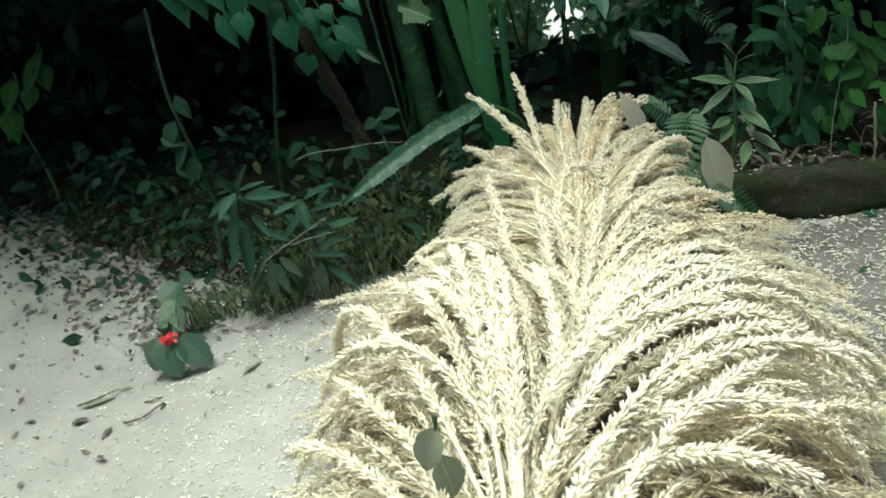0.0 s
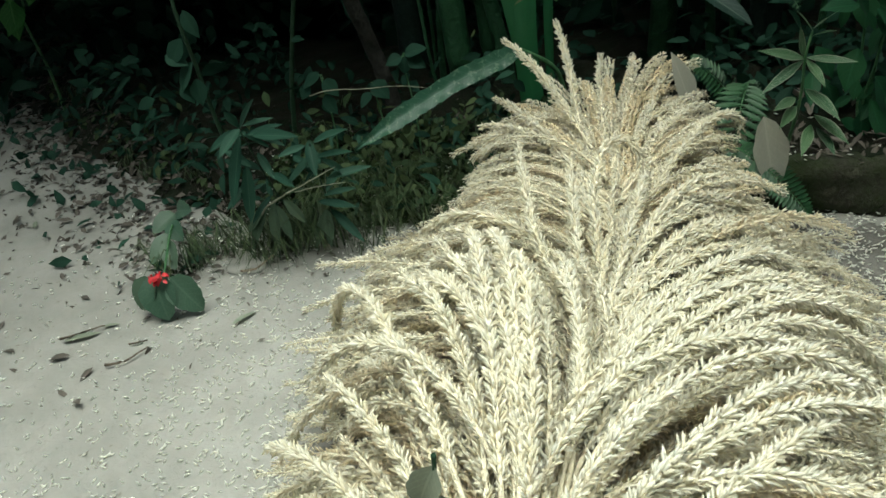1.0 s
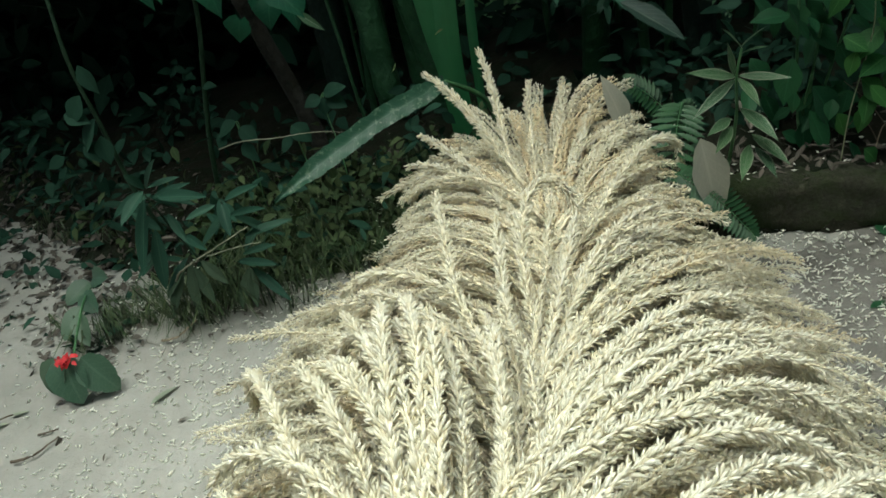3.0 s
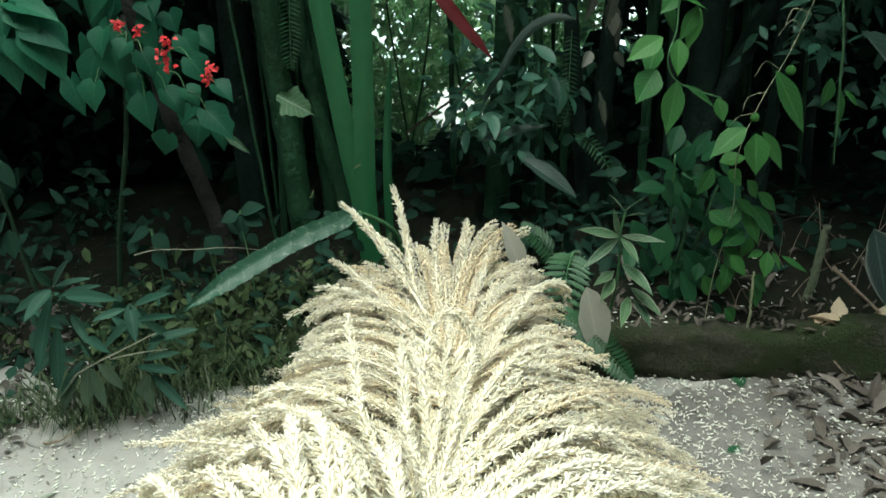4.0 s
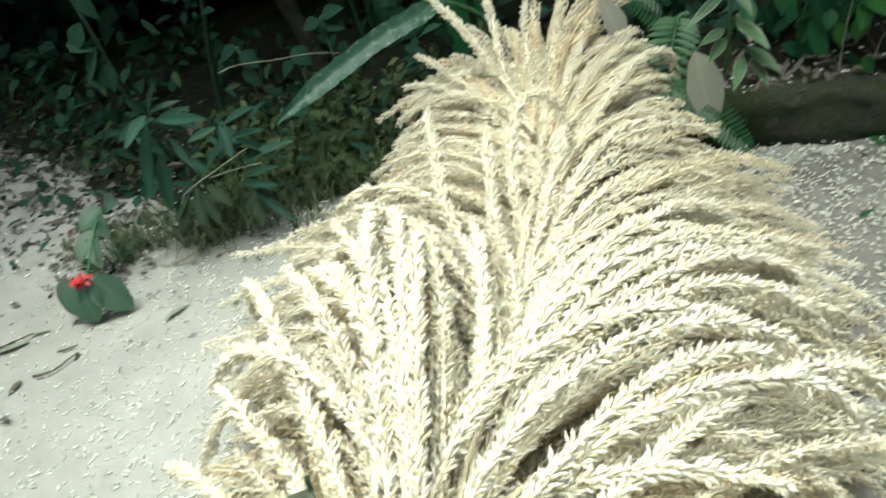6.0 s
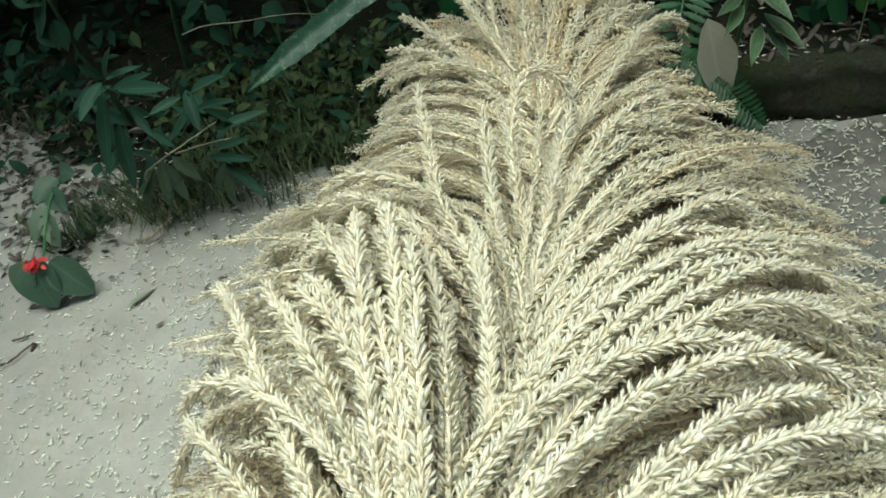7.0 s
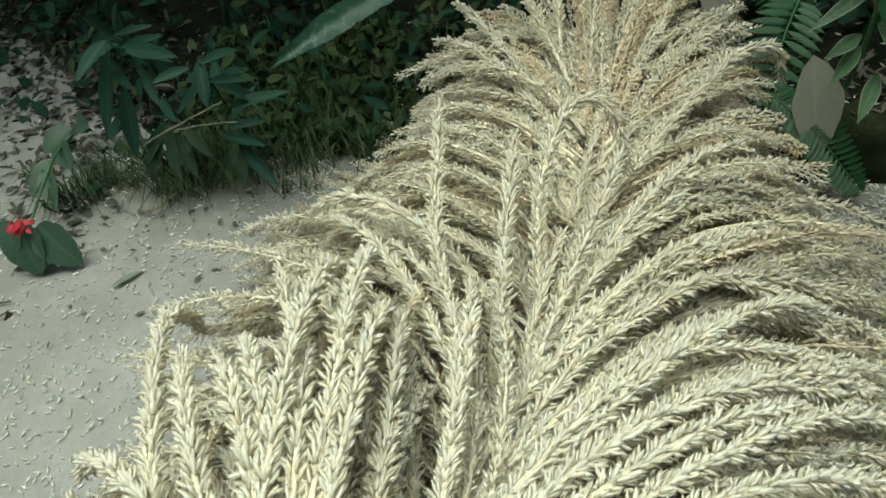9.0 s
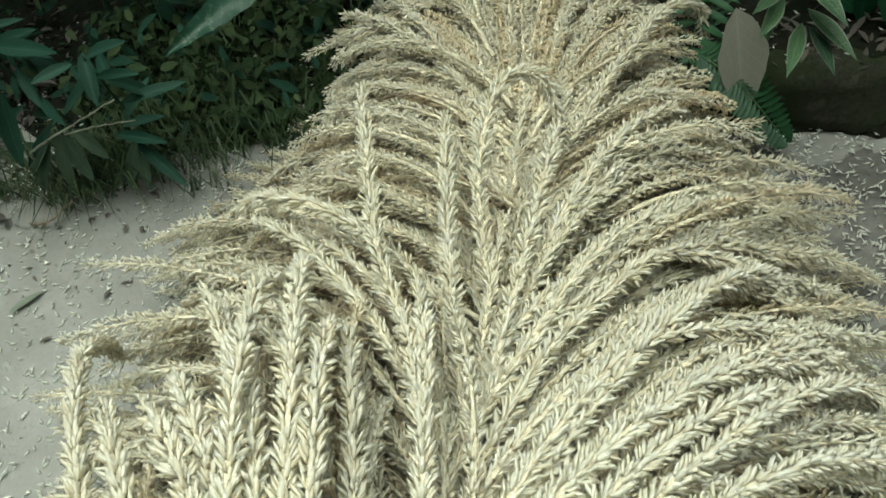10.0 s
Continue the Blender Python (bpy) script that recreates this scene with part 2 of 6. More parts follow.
# ---- mesh helpers ----
class Geo:
    """Vertices, faces and leaf coordinates, gathered into one mesh."""

    def __init__(self):
        self.v, self.f, self.uv, self.n = [], [], [], 0

    def add(self, verts, faces, uvs=None):
        verts = np.asarray(verts, float)
        self.v.append(verts)
        self.f.extend([tuple(int(i) + self.n for i in f) for f in faces])
        self.uv.append(np.asarray(uvs, float) if uvs is not None else np.full((len(verts), 2), 0.5))
        self.n += len(verts)

    def mesh(self, name, mat, smooth=True):
        me = bpy.data.meshes.new(name)
        v = np.concatenate(self.v)
        me.from_pydata(v.tolist(), [], self.f)
        uv = np.concatenate(self.uv)
        layer = me.uv_layers.new(name="UVMap")
        idx = np.empty(len(me.loops), dtype=np.int32)
        me.loops.foreach_get("vertex_index", idx)
        layer.data.foreach_set("uv", uv[idx].ravel())
        if smooth:
            me.polygons.foreach_set("use_smooth", np.ones(len(me.polygons), dtype=bool))
        me.materials.append(mat)
        me.update()
        return me


def thing(name, label, category, at=(0, 0, 0), group="", kind=""):
    ob = new(name)
    ob.location = at
    ob.empty_display_size = 0.05
    return tagged(ob, label, category, group, kind)


def part(name, mesh, parent, m=None, label="", kind=""):
    """A mesh as one part of a thing, laid by the world pose m."""
    ob = new(name, mesh)
    ob.parent = parent
    up = Matrix.Translation(-parent.location) if parent.type == "EMPTY" else Matrix.Identity(4)
    ob.matrix_local = up @ (m if m is not None else Matrix.Identity(4))
    return tagged(ob, label, "", "", kind)


def blade(length_steps=10, outline="ovate", fold=0.12, droop=0.25, wave=0.0, cols=2, seed=0):
    """A leaf of length 1 along y and of width 1 across x, its upper side to +z."""
    rng = np.random.default_rng(seed)
    g = Geo()
    rows, n = [], length_steps
    for i in range(n + 1):
        t = i / n
        if outline == "ovate":
            w = math.sin(math.pi * t ** 0.72) ** 0.9
        elif outline == "drip":
            w = math.sin(math.pi * t ** 0.80) ** 1.1
        elif outline == "heart":
            if t < 0.3:
                w = 0.30 + 0.70 * math.sqrt(1 - ((0.3 - t) / 0.3) ** 2)
            else:
                w = (1 - ((t - 0.3) / 0.7) ** 1.35) ** 1.15 if t < 1 else 0.0
        elif outline == "lance":
            w = math.sin(math.pi * t ** 0.85) ** 0.75
        elif outline == "round":
            w = math.sin(math.pi * t ** 0.8) ** 0.55
        elif outline == "strip":
            w = min(1, t * 7 + 0.25) * min(1, (1 - t) * 5) ** 0.7
        else:
            w = (1 - t) ** 0.6
        w = max(w, 0.012)
        rag = 1 + wave * rng.uniform(-1, 1)
        rows.append((t, w * 0.5, rag))
    vs, uv, fs = [], [], []
    k = 2 * cols + 1
    for t, w, rag in rows:
        z0 = -droop * t * t
        for c in range(k):
            u = c / (2 * cols) * 2 - 1
            y = t
            if outline == "heart" and t < 0.12:
                y = t - 0.20 * abs(u) * (1 - t / 0.12)
            vs.append((u * w * (rag if abs(u) > 0.9 else 1), y, z0 + fold * abs(u) * w + 0.04 * wave * math.sin(t * 40 + u * 3)))
            uv.append((c / (2 * cols), t))
    for i in range(n):
        for c in range(k - 1):
            a = i * k + c
            fs.append((a, a + 1, a + k + 1, a + k))
    g.add(vs, fs, uv)
    return g


def leaf_pose(base, tip, width, lean=(0, -0.55, 0.85), length=None):
    """The pose of a unit blade from base to tip, its face towards lean."""
    b, t = Vector(base), Vector(tip)
    y = t - b
    long = y.length if length is None else length
    y.normalize()
    x = y.cross(Vector(lean)).normalized()
    z = x.cross(y)
    m = Matrix((x, y, z)).transposed().to_4x4()
    return Matrix.Translation(b) @ m @ Matrix.Diagonal((width, long, min(width, long) * 1.6, 1))


def tube(g, points, radii, sides=8, rings=0.0):
    """A round stem through points."""
    pts = [Vector(p) for p in points]
    n = len(pts)
    vs, fs = [], []
    for i, p in enumerate(pts):
        d = (pts[min(i + 1, n - 1)] - pts[max(i - 1, 0)]).normalized()
        s = d.orthogonal() if abs(d.x) > 0.9 else d.cross(Vector((1, 0, 0)))
        s.normalize()
        q = d.cross(s)
        r = radii[i] if isinstance(radii, (list, tuple)) else radii
        r *= 1 + (rings if i % 4 == 0 else 0)
        for k in range(sides):
            a = 2 * math.pi * k / sides
            vs.append(p + (s * math.cos(a) + q * math.sin(a)) * r)
    for i in range(n - 1):
        for k in range(sides):
            j = (k + 1) % sides
            fs.append((i * sides + k, i * sides + j, (i + 1) * sides + j, (i + 1) * sides + k))
    fs.append(tuple(range(sides - 1, -1, -1)))
    fs.append(tuple((n - 1) * sides + k for k in range(sides)))
    g.add([tuple(v) for v in vs], fs)


def smooth_path(points, steps=8, wobble=0.0, seed=0):
    """A curve through the points, with a slight wobble."""
    rng = random.Random(seed)
    pts = [Vector(p) for p in points]
    out = []
    for i in range(len(pts) - 1):
        p0, p1, p2, p3 = pts[max(i - 1, 0)], pts[i], pts[i + 1], pts[min(i + 2, len(pts) - 1)]
        for k in range(steps):
            t = k / steps
            p = 0.5 * ((2 * p1) + (p2 - p0) * t + (2 * p0 - 5 * p1 + 4 * p2 - p3) * t * t + (3 * p1 - p0 - 3 * p2 + p3) * t ** 3)
            out.append(p + Vector((rng.uniform(-1, 1), rng.uniform(-1, 1), rng.uniform(-1, 1))) * wobble)
    out.append(pts[-1])
    return out


def stem_mesh(name, points, r0, r1, mat, sides=8, steps=8, wobble=0.0, rings=0.0, seed=0):
    path = smooth_path(points, steps, wobble, seed)
    g = Geo()
    n = len(path)
    tube(g, path, [r0 + (r1 - r0) * i / (n - 1) for i in range(n)], sides, rings)
    return g.mesh(name, mat)


# ---- ground ----
def bank_line(x):
    """Where the planted bank begins."""
    if x > 0.35:
        return 2.16 - 0.20 * (x - 0.35)
    if x > -0.85:
        return 2.16
    if x > -1.2:
        return 2.16 + 0.72 * (-0.85 - x)
    if x > -2.2:
        return 2.412 + 0.90 * (-1.2 - x)
    return 3.312 + 1.5 * (-2.2 - x)


def fall(x, y):
    """The ground drops away behind the thicket, but not where the path leads off."""
    return (-0.30 * max(0.0, y - 3.7) if y < 14 else -3.09) * max(0.0, min(1.0, x + 2.3))


def ground_height(x, y):
    return 0.012 * noise.noise((x * 1.7, y * 1.7, 0)) + 0.004 * noise.noise((x * 9, y * 9, 3)) + fall(x, y) + 0.025 * max(0.0, min(1.0, (x - 0.3) / 0.9))


def bed_height(x, y):
    d = y - bank_line(x) + 0.05 * noise.noise((x * 5, y * 5, 7))
    if x < -0.95:
        d += min(1.0, (-0.95 - x) / 0.4) * (0.16 * noise.noise((x * 3, y * 3, 4)) + 0.08 * noise.noise((x * 11, y * 11, 9)))
    top = 0.135 if x > 0.45 else 0.05 + 0.05 * max(0.0, min(1.0, d / 0.6))
    rise = max(0.0, min(1.0, d / (0.05 if x > 0.45 else 0.22)))
    rough = 0.03 * noise.noise((x * 6, y * 6, 1)) + 0.012 * noise.noise((x * 25, y * 25, 2))
    return -0.05 + (top + 0.06) * rise ** 0.7 + rough * rise + fall(x, y) + 0.05 * max(0, y - 2.4) * 0.6


def sheet(name, xs, ys, height, mat, label, category):
    g = Geo()
    nx = len(xs)
    vs = [(x, y, height(x, y)) for y in ys for x in xs]
    fs = [(j * nx + i, j * nx + i + 1, (j + 1) * nx + i + 1, (j + 1) * nx + i) for j in range(len(ys) - 1) for i in range(nx - 1)]
    g.add(vs, fs)
    return tagged(new(name, g.mesh(name, mat)), label, category, kind="structure")


def axis_values(near0, near1, step, far):
    inner = list(np.arange(near0, near1 + 1e-6, step))
    outer = [far * (k / 6) ** 3 for k in range(6, 0, -1)]
    return [near0 - d for d in outer] + inner + [near1 + d for d in reversed(outer)]


sheet("ground", axis_values(-3.2, 2.6, 0.05, 900), axis_values(-0.6, 5.0, 0.05, 900), ground_height, GROUND,
      "grey trodden earth path strewn with fallen flowers", "ground")
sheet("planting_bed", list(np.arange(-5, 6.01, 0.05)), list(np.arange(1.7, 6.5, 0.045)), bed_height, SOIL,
      "soil bank under the plants, coloured dark for their shade", "soil")

# Added sheet that glows in place of bright sky down the slope.
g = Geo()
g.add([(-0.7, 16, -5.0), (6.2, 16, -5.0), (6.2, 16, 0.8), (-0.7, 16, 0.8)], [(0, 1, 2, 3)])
tagged(new("backdrop", g.mesh("backdrop", BACKDROP_GLOW)), "glowing sheet that stands in for bright sky beyond the plants", "sky", kind="structure")


def build_kerb():
    """A low mossy edging stone with a rounded, worn top."""
    g = Geo()
    prof = [(0.02, -0.03), (0.012, 0.014), (0.0, 0.022), (-0.003, 0.05), (-0.002, 0.08), (0.002, 0.11), (0.006, 0.138), (0.012, 0.156), (0.035, 0.166), (0.08, 0.163), (0.16, 0.12)]
    n = 150
    vs = []
    for i in range(n + 1):
        x = 0.30 + 1.9 * i / n
        y = 2.155 - 0.21 * (x - 0.35) + 0.01 * noise.noise((x * 4, 0, 5))
        dip = 0.02 * noise.noise((x * 2.5, 1, 1)) + 0.012 * noise.noise((x * 9, 2, 4))
        for dy, dz in prof:
            j = 0.016 * noise.noise((x * 5, dz * 9, 2)) + 0.010 * noise.noise((x * 15, dz * 26, 6)) + 0.006 * noise.noise((x * 45, dz * 60, 3))
            vs.append((x, y + dy + j, dz + (dip + j if dz > 0.05 else 0)))
    k = len(prof)
    fs = [(i * k + c, (i + 1) * k + c, (i + 1) * k + c + 1, i * k + c + 1) for i in range(n) for c in range(k - 1)]
    g.add(vs, fs)
    return tagged(new("kerb", g.mesh("kerb", KERB)), "low brown edging stone overgrown with moss", "kerb", kind="structure")


build_kerb()


# ---- the great flower head ----
AXIS = [(-0.16, 0.30, 0.14), (-0.10, 0.55, 0.20), (-0.04, 0.80, 0.25), (0.03, 1.05, 0.24), (0.09, 1.30, 0.215), (0.14, 1.60, 0.20), (0.17, 1.90, 0.20), (0.18, 2.15, 0.24), (0.17, 2.34, 0.30)]
AXIS_PATH = smooth_path(AXIS, 10)
AXIS_Y = np.array([p.y for p in AXIS_PATH])

# branches by eye-catching group: y of the root on the axis, azimuth at root and tip,
# elevation at root and tip (degrees), length, and how late the bend comes
RIGHT_ARCHES = [
    (1.01, 0, 77, 18, -45, 0.92, 1.53),
    (1.3, 16, 57, 31, -51, 0.84, 0.95),
    (1.41, 29, 39, 33, -53, 0.74, 1.24),
    (1.25, 30, 52, 28, -49, 0.84, 0.91),
    (0.84, 19, 55, 39, -48, 1.01, 0.98),
    (0.81, 18, 69, 45, -56, 0.91, 1.17),
    (0.81, 25, 60, 36, -34, 0.7, 1.61),
    (0.78, 29, 75, 50, -66, 0.95, 1.06),
    (0.8, 34, 61, 45, -62, 1, 1.05),
    (0.61, 10, 84, 47, -66, 0.98, 1.43),
    (0.48, 20, 65, 42, -58, 0.93, 2.1),
    (0.67, 44, 78, 56, -70, 0.85, 1.33),
]
RIGHT_OUTER = [
    (0.48, 38, 60, 57, -67, 1.24, 0.99),
    (0.9, 25, 73, 38, -67, 0.89, 1.38),
    (1.07, 14, 63, 22, -40, 0.81, 1.29),
    (0.92, 30, 48, 36, -49, 0.89, 1.16),
    (0.8, 75, 101, 65, -26, 0.49, 1.14),
    (0.76, 75, 115, 63, -24, 0.46, 1.12),
    (0.7, -6, 95, 49, -41, 0.79, 1.24),
    (1.25, -2, 106, 29, -35, 0.62, 1.05),
    (1.42, 33, 41, 35, -54, 0.7, 1.05),
]
LEFT_SPIKES = [
    (0.75, -42, -41, 31, -12, 0.47, 2.64),
    (0.65, 23, -15, 50, -57, 0.88, 1.69),
    (0.69, 22, -32, 58, -54, 0.88, 1.28),
    (0.77, 6, -77, 65, -59, 0.66, 1.28),
    (0.68, 29, -43, 47, -30, 0.68, 2.18),
    (0.8, 26, -55, 45, -43, 0.9, 0.97),
    (0.68, 17, -18, 58, -47, 0.97, 1.11),
    (0.71, -19, -33, 64, -64, 1.14, 0.81),
    (0.68, 6, -14, 54, -59, 0.95, 1.46),
    (0.66, -38, -51, 39, -41, 0.59, 1.44),
    (0.67, 18, -35, 51, -53, 0.98, 1.23),
    (0.75, 15, -39, 46, -49, 0.67, 2.21),
    (1.22, -18, -50, 31, -23, 0.51, 1.87),
    (1.39, -33, -70, 47, -47, 0.54, 1.5),
]
CREST = [
    (1.25, -4, 1, 30, 12, 0.5, 1.1),
    (0.75, 31, -12, 49, -19, 0.77, 0.64),
    (1.07, 16, 17, 11, 8, 0.75, 0.89),
    (0.76, 36, -19, 37, -24, 0.73, 1.09),
    (0.74, 25, -18, 41, -40, 0.73, 1.6),
    (0.75, 16, -24, 50, -43, 0.82, 1.21),
    (1.91, -37, -37, 23, -1, 0.49, 3),
    (1.96, -2, 7, 32, 5, 0.51, 1.37),
    (1.99, 24, 6, 32, -0, 0.53, 1.05),
    (1.9, 30, 16, 23, 1, 0.57, 1.28),
    (1.88, 38, 31, 19, -7, 0.56, 1.31),
    (1.82, -23, -48, 28, -19, 0.56, 1.4),
]


def on_axis(y):
    i = int(np.clip(np.searchsorted(AXIS_Y, y), 1, len(AXIS_PATH) - 1))
    a, b = AXIS_PATH[i - 1], AXIS_PATH[i]
    return a.lerp(b, (y - a.y) / (b.y - a.y))


# one flower: a plump, slightly bent pointed bud of length 1 along z
RING = [(math.cos(a), math.sin(a)) for a in (0, 2.094, 4.189)]
BUD = np.array([(0, 0, 0)] + [(0.115 * c, 0.115 * s, 0.24) for c, s in RING] + [(0.135 * c + 0.03, 0.135 * s, 0.64) for c, s in RING] + [(0.10, 0, 1.0)])
BUD_FACES = [(0, 2, 1), (0, 3, 2), (0, 1, 3)] + [(1 + k, 1 + (k + 1) % 3, 4 + (k + 1) % 3, 4 + k) for k in range(3)] + [(4 + k, 4 + (k + 1) % 3, 7) for k in range(3)]
LITE = np.array([(0, 0, 0)] + [(0.15 * c + 0.01, 0.15 * s, 0.52) for c, s in RING] + [(0.08, 0, 1.0)])
SLIM = np.array([(0, 0, 0), (0.17, 0.02, 0.5), (-0.10, 0.15, 0.5), (0.02, -0.03, 1.0)])
SLIM_FACES = [(0, 2, 1), (0, 1, 3), (1, 2, 3), (0, 3, 2)]
BEAD = np.array([(0, 0, 0)] + [(0.30 * c, 0.30 * s, 0.55) for c, s in RING] + [(0.05, 0, 1.0)])
LITE_FACES = [(0, 2, 1), (0, 3, 2), (0, 1, 3)] + [(1 + k, 1 + (k + 1) % 3, 4) for k in range(3)]


def bud_cloud(bases, ways, sides, lengths, shape=BUD, shape_faces=BUD_FACES):
    """Many buds at once: arrays of places, directions, side vectors and lengths."""
    w = ways / np.linalg.norm(ways, axis=1, keepdims=True)
    s = sides - w * np.sum(sides * w, axis=1, keepdims=True)
    s /= np.linalg.norm(s, axis=1, keepdims=True) + 1e-9
    t = np.cross(w, s)
    n = len(bases)
    v = bases[:, None, :] + lengths[:, None, None] * (shape[None, :, 0:1] * s[:, None, :] + shape[None, :, 1:2] * t[:, None, :] + shape[None, :, 2:3] * w[:, None, :])
    m = len(shape)
    faces = [tuple(i * m + k for k in f) for i in range(n) for f in shape_faces]
    return v.reshape(-1, 3), faces


def branch(points, rng, parent, bare=0.08, per_cm=8.0, size=0.0150, open_angle=36, lite=False, blunt=0.25, core=0.003, mat=FLOWER, bead=False):
    """One flowering branch: a thin stem along points with buds all round it."""
    p = np.array([tuple(q) for q in points])
    seg = np.linalg.norm(np.diff(p, axis=0), axis=1)
    arc = np.concatenate([[0], np.cumsum(seg)])
    total = arc[-1]
    g = Geo()
    n = len(p)
    tube(g, points, [0.0055 + (0.0014 - 0.0055) * i / (n - 1) for i in range(n)], 3 if mat == TAN_FLOWER else 5)
    stem = part("flower_branch", g.mesh("branch", STEM_CREAM), parent)
    count = int((total - bare) * 100 * per_cm)
    if count < 8:
        return stem
    s = bare + (total - bare) * (np.arange(count) + rng.uniform(0, 1, count)) / count
    pos = np.stack([np.interp(s, arc, p[:, k]) for k in range(3)], axis=1)
    ahead = np.stack([np.interp(np.minimum(s + 0.01, total), arc, p[:, k]) - np.interp(np.maximum(s - 0.01, 0), arc, p[:, k]) for k in range(3)], axis=1)
    ahead /= np.linalg.norm(ahead, axis=1, keepdims=True)
    ref = np.where(np.abs(ahead[:, 2:3]) > 0.9, np.array([[1.0, 0, 0]]), np.array([[0, 0, 1.0]]))
    u = np.cross(ahead, ref)
    u /= np.linalg.norm(u, axis=1, keepdims=True)
    v = np.cross(ahead, u)
    phi = np.arange(count) * 2.39996 + rng.normal(0, 0.7, count)
    out = u * np.cos(phi)[:, None] + v * np.sin(phi)[:, None]
    end = np.clip((total - s) / 0.09, blunt, 1)
    start = np.clip((s - bare) / 0.05 + 0.4, 0.4, 1)
    angle = np.radians(rng.normal(open_angle, 15, count) + 25 * (rng.uniform(0, 1, count) > 0.93)) * (0.7 + 0.3 * end)
    way = ahead * np.cos(angle)[:, None] + out * np.sin(angle)[:, None]
    length = size * rng.uniform(0.70, 1.25, count) * (0.68 + 0.32 * end) * start
    verts, faces = bud_cloud(pos + out * core, way, -out, length, *((BEAD, LITE_FACES) if bead else (SLIM, SLIM_FACES) if mat == TAN_FLOWER else (LITE, LITE_FACES) if lite else (BUD, BUD_FACES)))
    verts[:, 2] = np.maximum(verts[:, 2], 0.004)
    b = Geo()
    b.add(verts, faces)
    part("blossom", b.mesh("blossom", mat, smooth=True), stem, None, "dense cream pointed flowers", "stuff")
    return stem


def arching(start, az0, az1, el0, el1, length, power=1.3, floor=0.02, n=17):
    """A path that leaves start, turns from az0 to az1 (degrees from ahead) and bends from el0 down to el1."""
    pts = [Vector(start)]
    for i in range(n):
        t = (i + 0.5) / n
        az = radians(az0 + (az1 - az0) * t ** 0.8)
        el = radians(el0 + (el1 - el0) * t ** power)
        d = Vector((math.sin(az) * math.cos(el), math.cos(az) * math.cos(el), math.sin(el)))
        q = pts[-1] + d * (length / n)
        if q.z < floor:
            q.z = floor + 0.004 * math.sin(i * 2.1)
        pts.append(q)
    return pts


def build_flower_head():
    rng = np.random.default_rng(11)
    head = thing("palm_flower_head", "huge cream fallen palm flower head with arching branches on the ground", "flower head", (0, 0, 0))
    g = Geo()
    n = len(AXIS_PATH)
    tube(g, AXIS_PATH, [0.030 + (0.006 - 0.030) * (i / (n - 1)) ** 0.8 for i in range(n)], 10)
    part("axis", g.mesh("axis", STEM_CREAM), head, None, "thick pale green central stalk")

    def bare_at(y):
        return 0.23 if y < 0.80 else 0.18 if y < 0.88 else 0.13 if y < 1.0 else 0.06

    def inner_bare(y):
        return 0.13 if y < 0.95 else 0.05

    def reach_at(y, side):
        if side < 0:
            return float(np.interp(y, [0.55, 1.0, 1.3, 1.6, 1.85, 2.05, 2.3], [0.62, 0.60, 0.66, 0.69, 0.63, 0.52, 0.35]))
        return float(np.interp(y, [0.55, 1.0, 1.3, 1.6, 1.85, 2.05, 2.3], [0.74, 0.73, 0.67, 0.57, 0.48, 0.40, 0.30]))

    def rise_at(y, side):
        return float(np.interp(y, [0.9, 1.2, 1.5, 1.9, 2.2], [1.05, 1.0, 0.80, 0.55, 0.5])) * (0.85 if side < 0 else 1.0)

    # low branches that lie on the ground and fill the heart of the heap
    for k in range(110):
        y = 0.50 + 1.76 * (k + rng.uniform(-0.4, 0.4)) / 109
        side = 1 if k % 2 else -1
        p = on_axis(y) + Vector((0, 0, rng.uniform(-0.12, 0.0)))
        branch(arching(p, side * rng.uniform(25, 70), side * rng.uniform(55, 98), rng.uniform(-8, 16), rng.uniform(-55, -25), reach_at(y, side) * rng.uniform(0.98, 1.2), 1.0, rng.uniform(0.012, 0.06)), rng, head, 0.10 if y < 0.9 else 0.04, 5.5, 0.016, 42, True, mat=TAN_FLOWER)
    # middle branches
    for k in range(124):
        y = 0.52 + 1.66 * (k + rng.uniform(-0.4, 0.4)) / 123
        side = 1 if k % 2 else -1
        p = on_axis(y) + Vector((0, 0, rng.uniform(-0.02, 0.02)))
        branch(arching(p, side * rng.uniform(18, 55), side * rng.uniform(58, 98), rng.uniform(10, 36) * rise_at(y, side), rng.uniform(-89, -65), reach_at(y, side) * rng.uniform(1.08, 1.36), 1.15, rng.uniform(0.02, 0.07)), rng, head, inner_bare(y), 8.5, 0.0155, lite=True)
    # low branches that spread wide on the right flank
    for k in range(90):
        y = 0.55 + 0.92 * (k + rng.uniform(-0.4, 0.4)) / 89
        p = on_axis(y) + Vector((0.02, 0, rng.uniform(-0.12, 0.0)))
        branch(arching(p, rng.uniform(40, 65), rng.uniform(85, 115), rng.uniform(6, 36), rng.uniform(-75, -40), rng.uniform(0.54, 0.70), 1.1, rng.uniform(0.015, 0.10)), rng, head, 0.10 if y < 0.9 else 0.05, 6.5, 0.0155, 40, True)
    # short inner branches that close the hollows beside the axis
    for k in range(84):
        y = 0.74 + 1.15 * (k + rng.uniform(-0.4, 0.4)) / 83
        side = 1 if k % 3 else -1
        p = on_axis(y) + Vector((0, 0, rng.uniform(-0.06, 0.01)))
        branch(arching(p, side * rng.uniform(20, 60), side * rng.uniform(55, 90), rng.uniform(8, 34), rng.uniform(-35, -5), rng.uniform(0.28, 0.46), 1.2, 0.06), rng, head, 0.14 if y < 0.95 else 0.03, 7.0, 0.016, 42, True, mat=TAN_FLOWER)
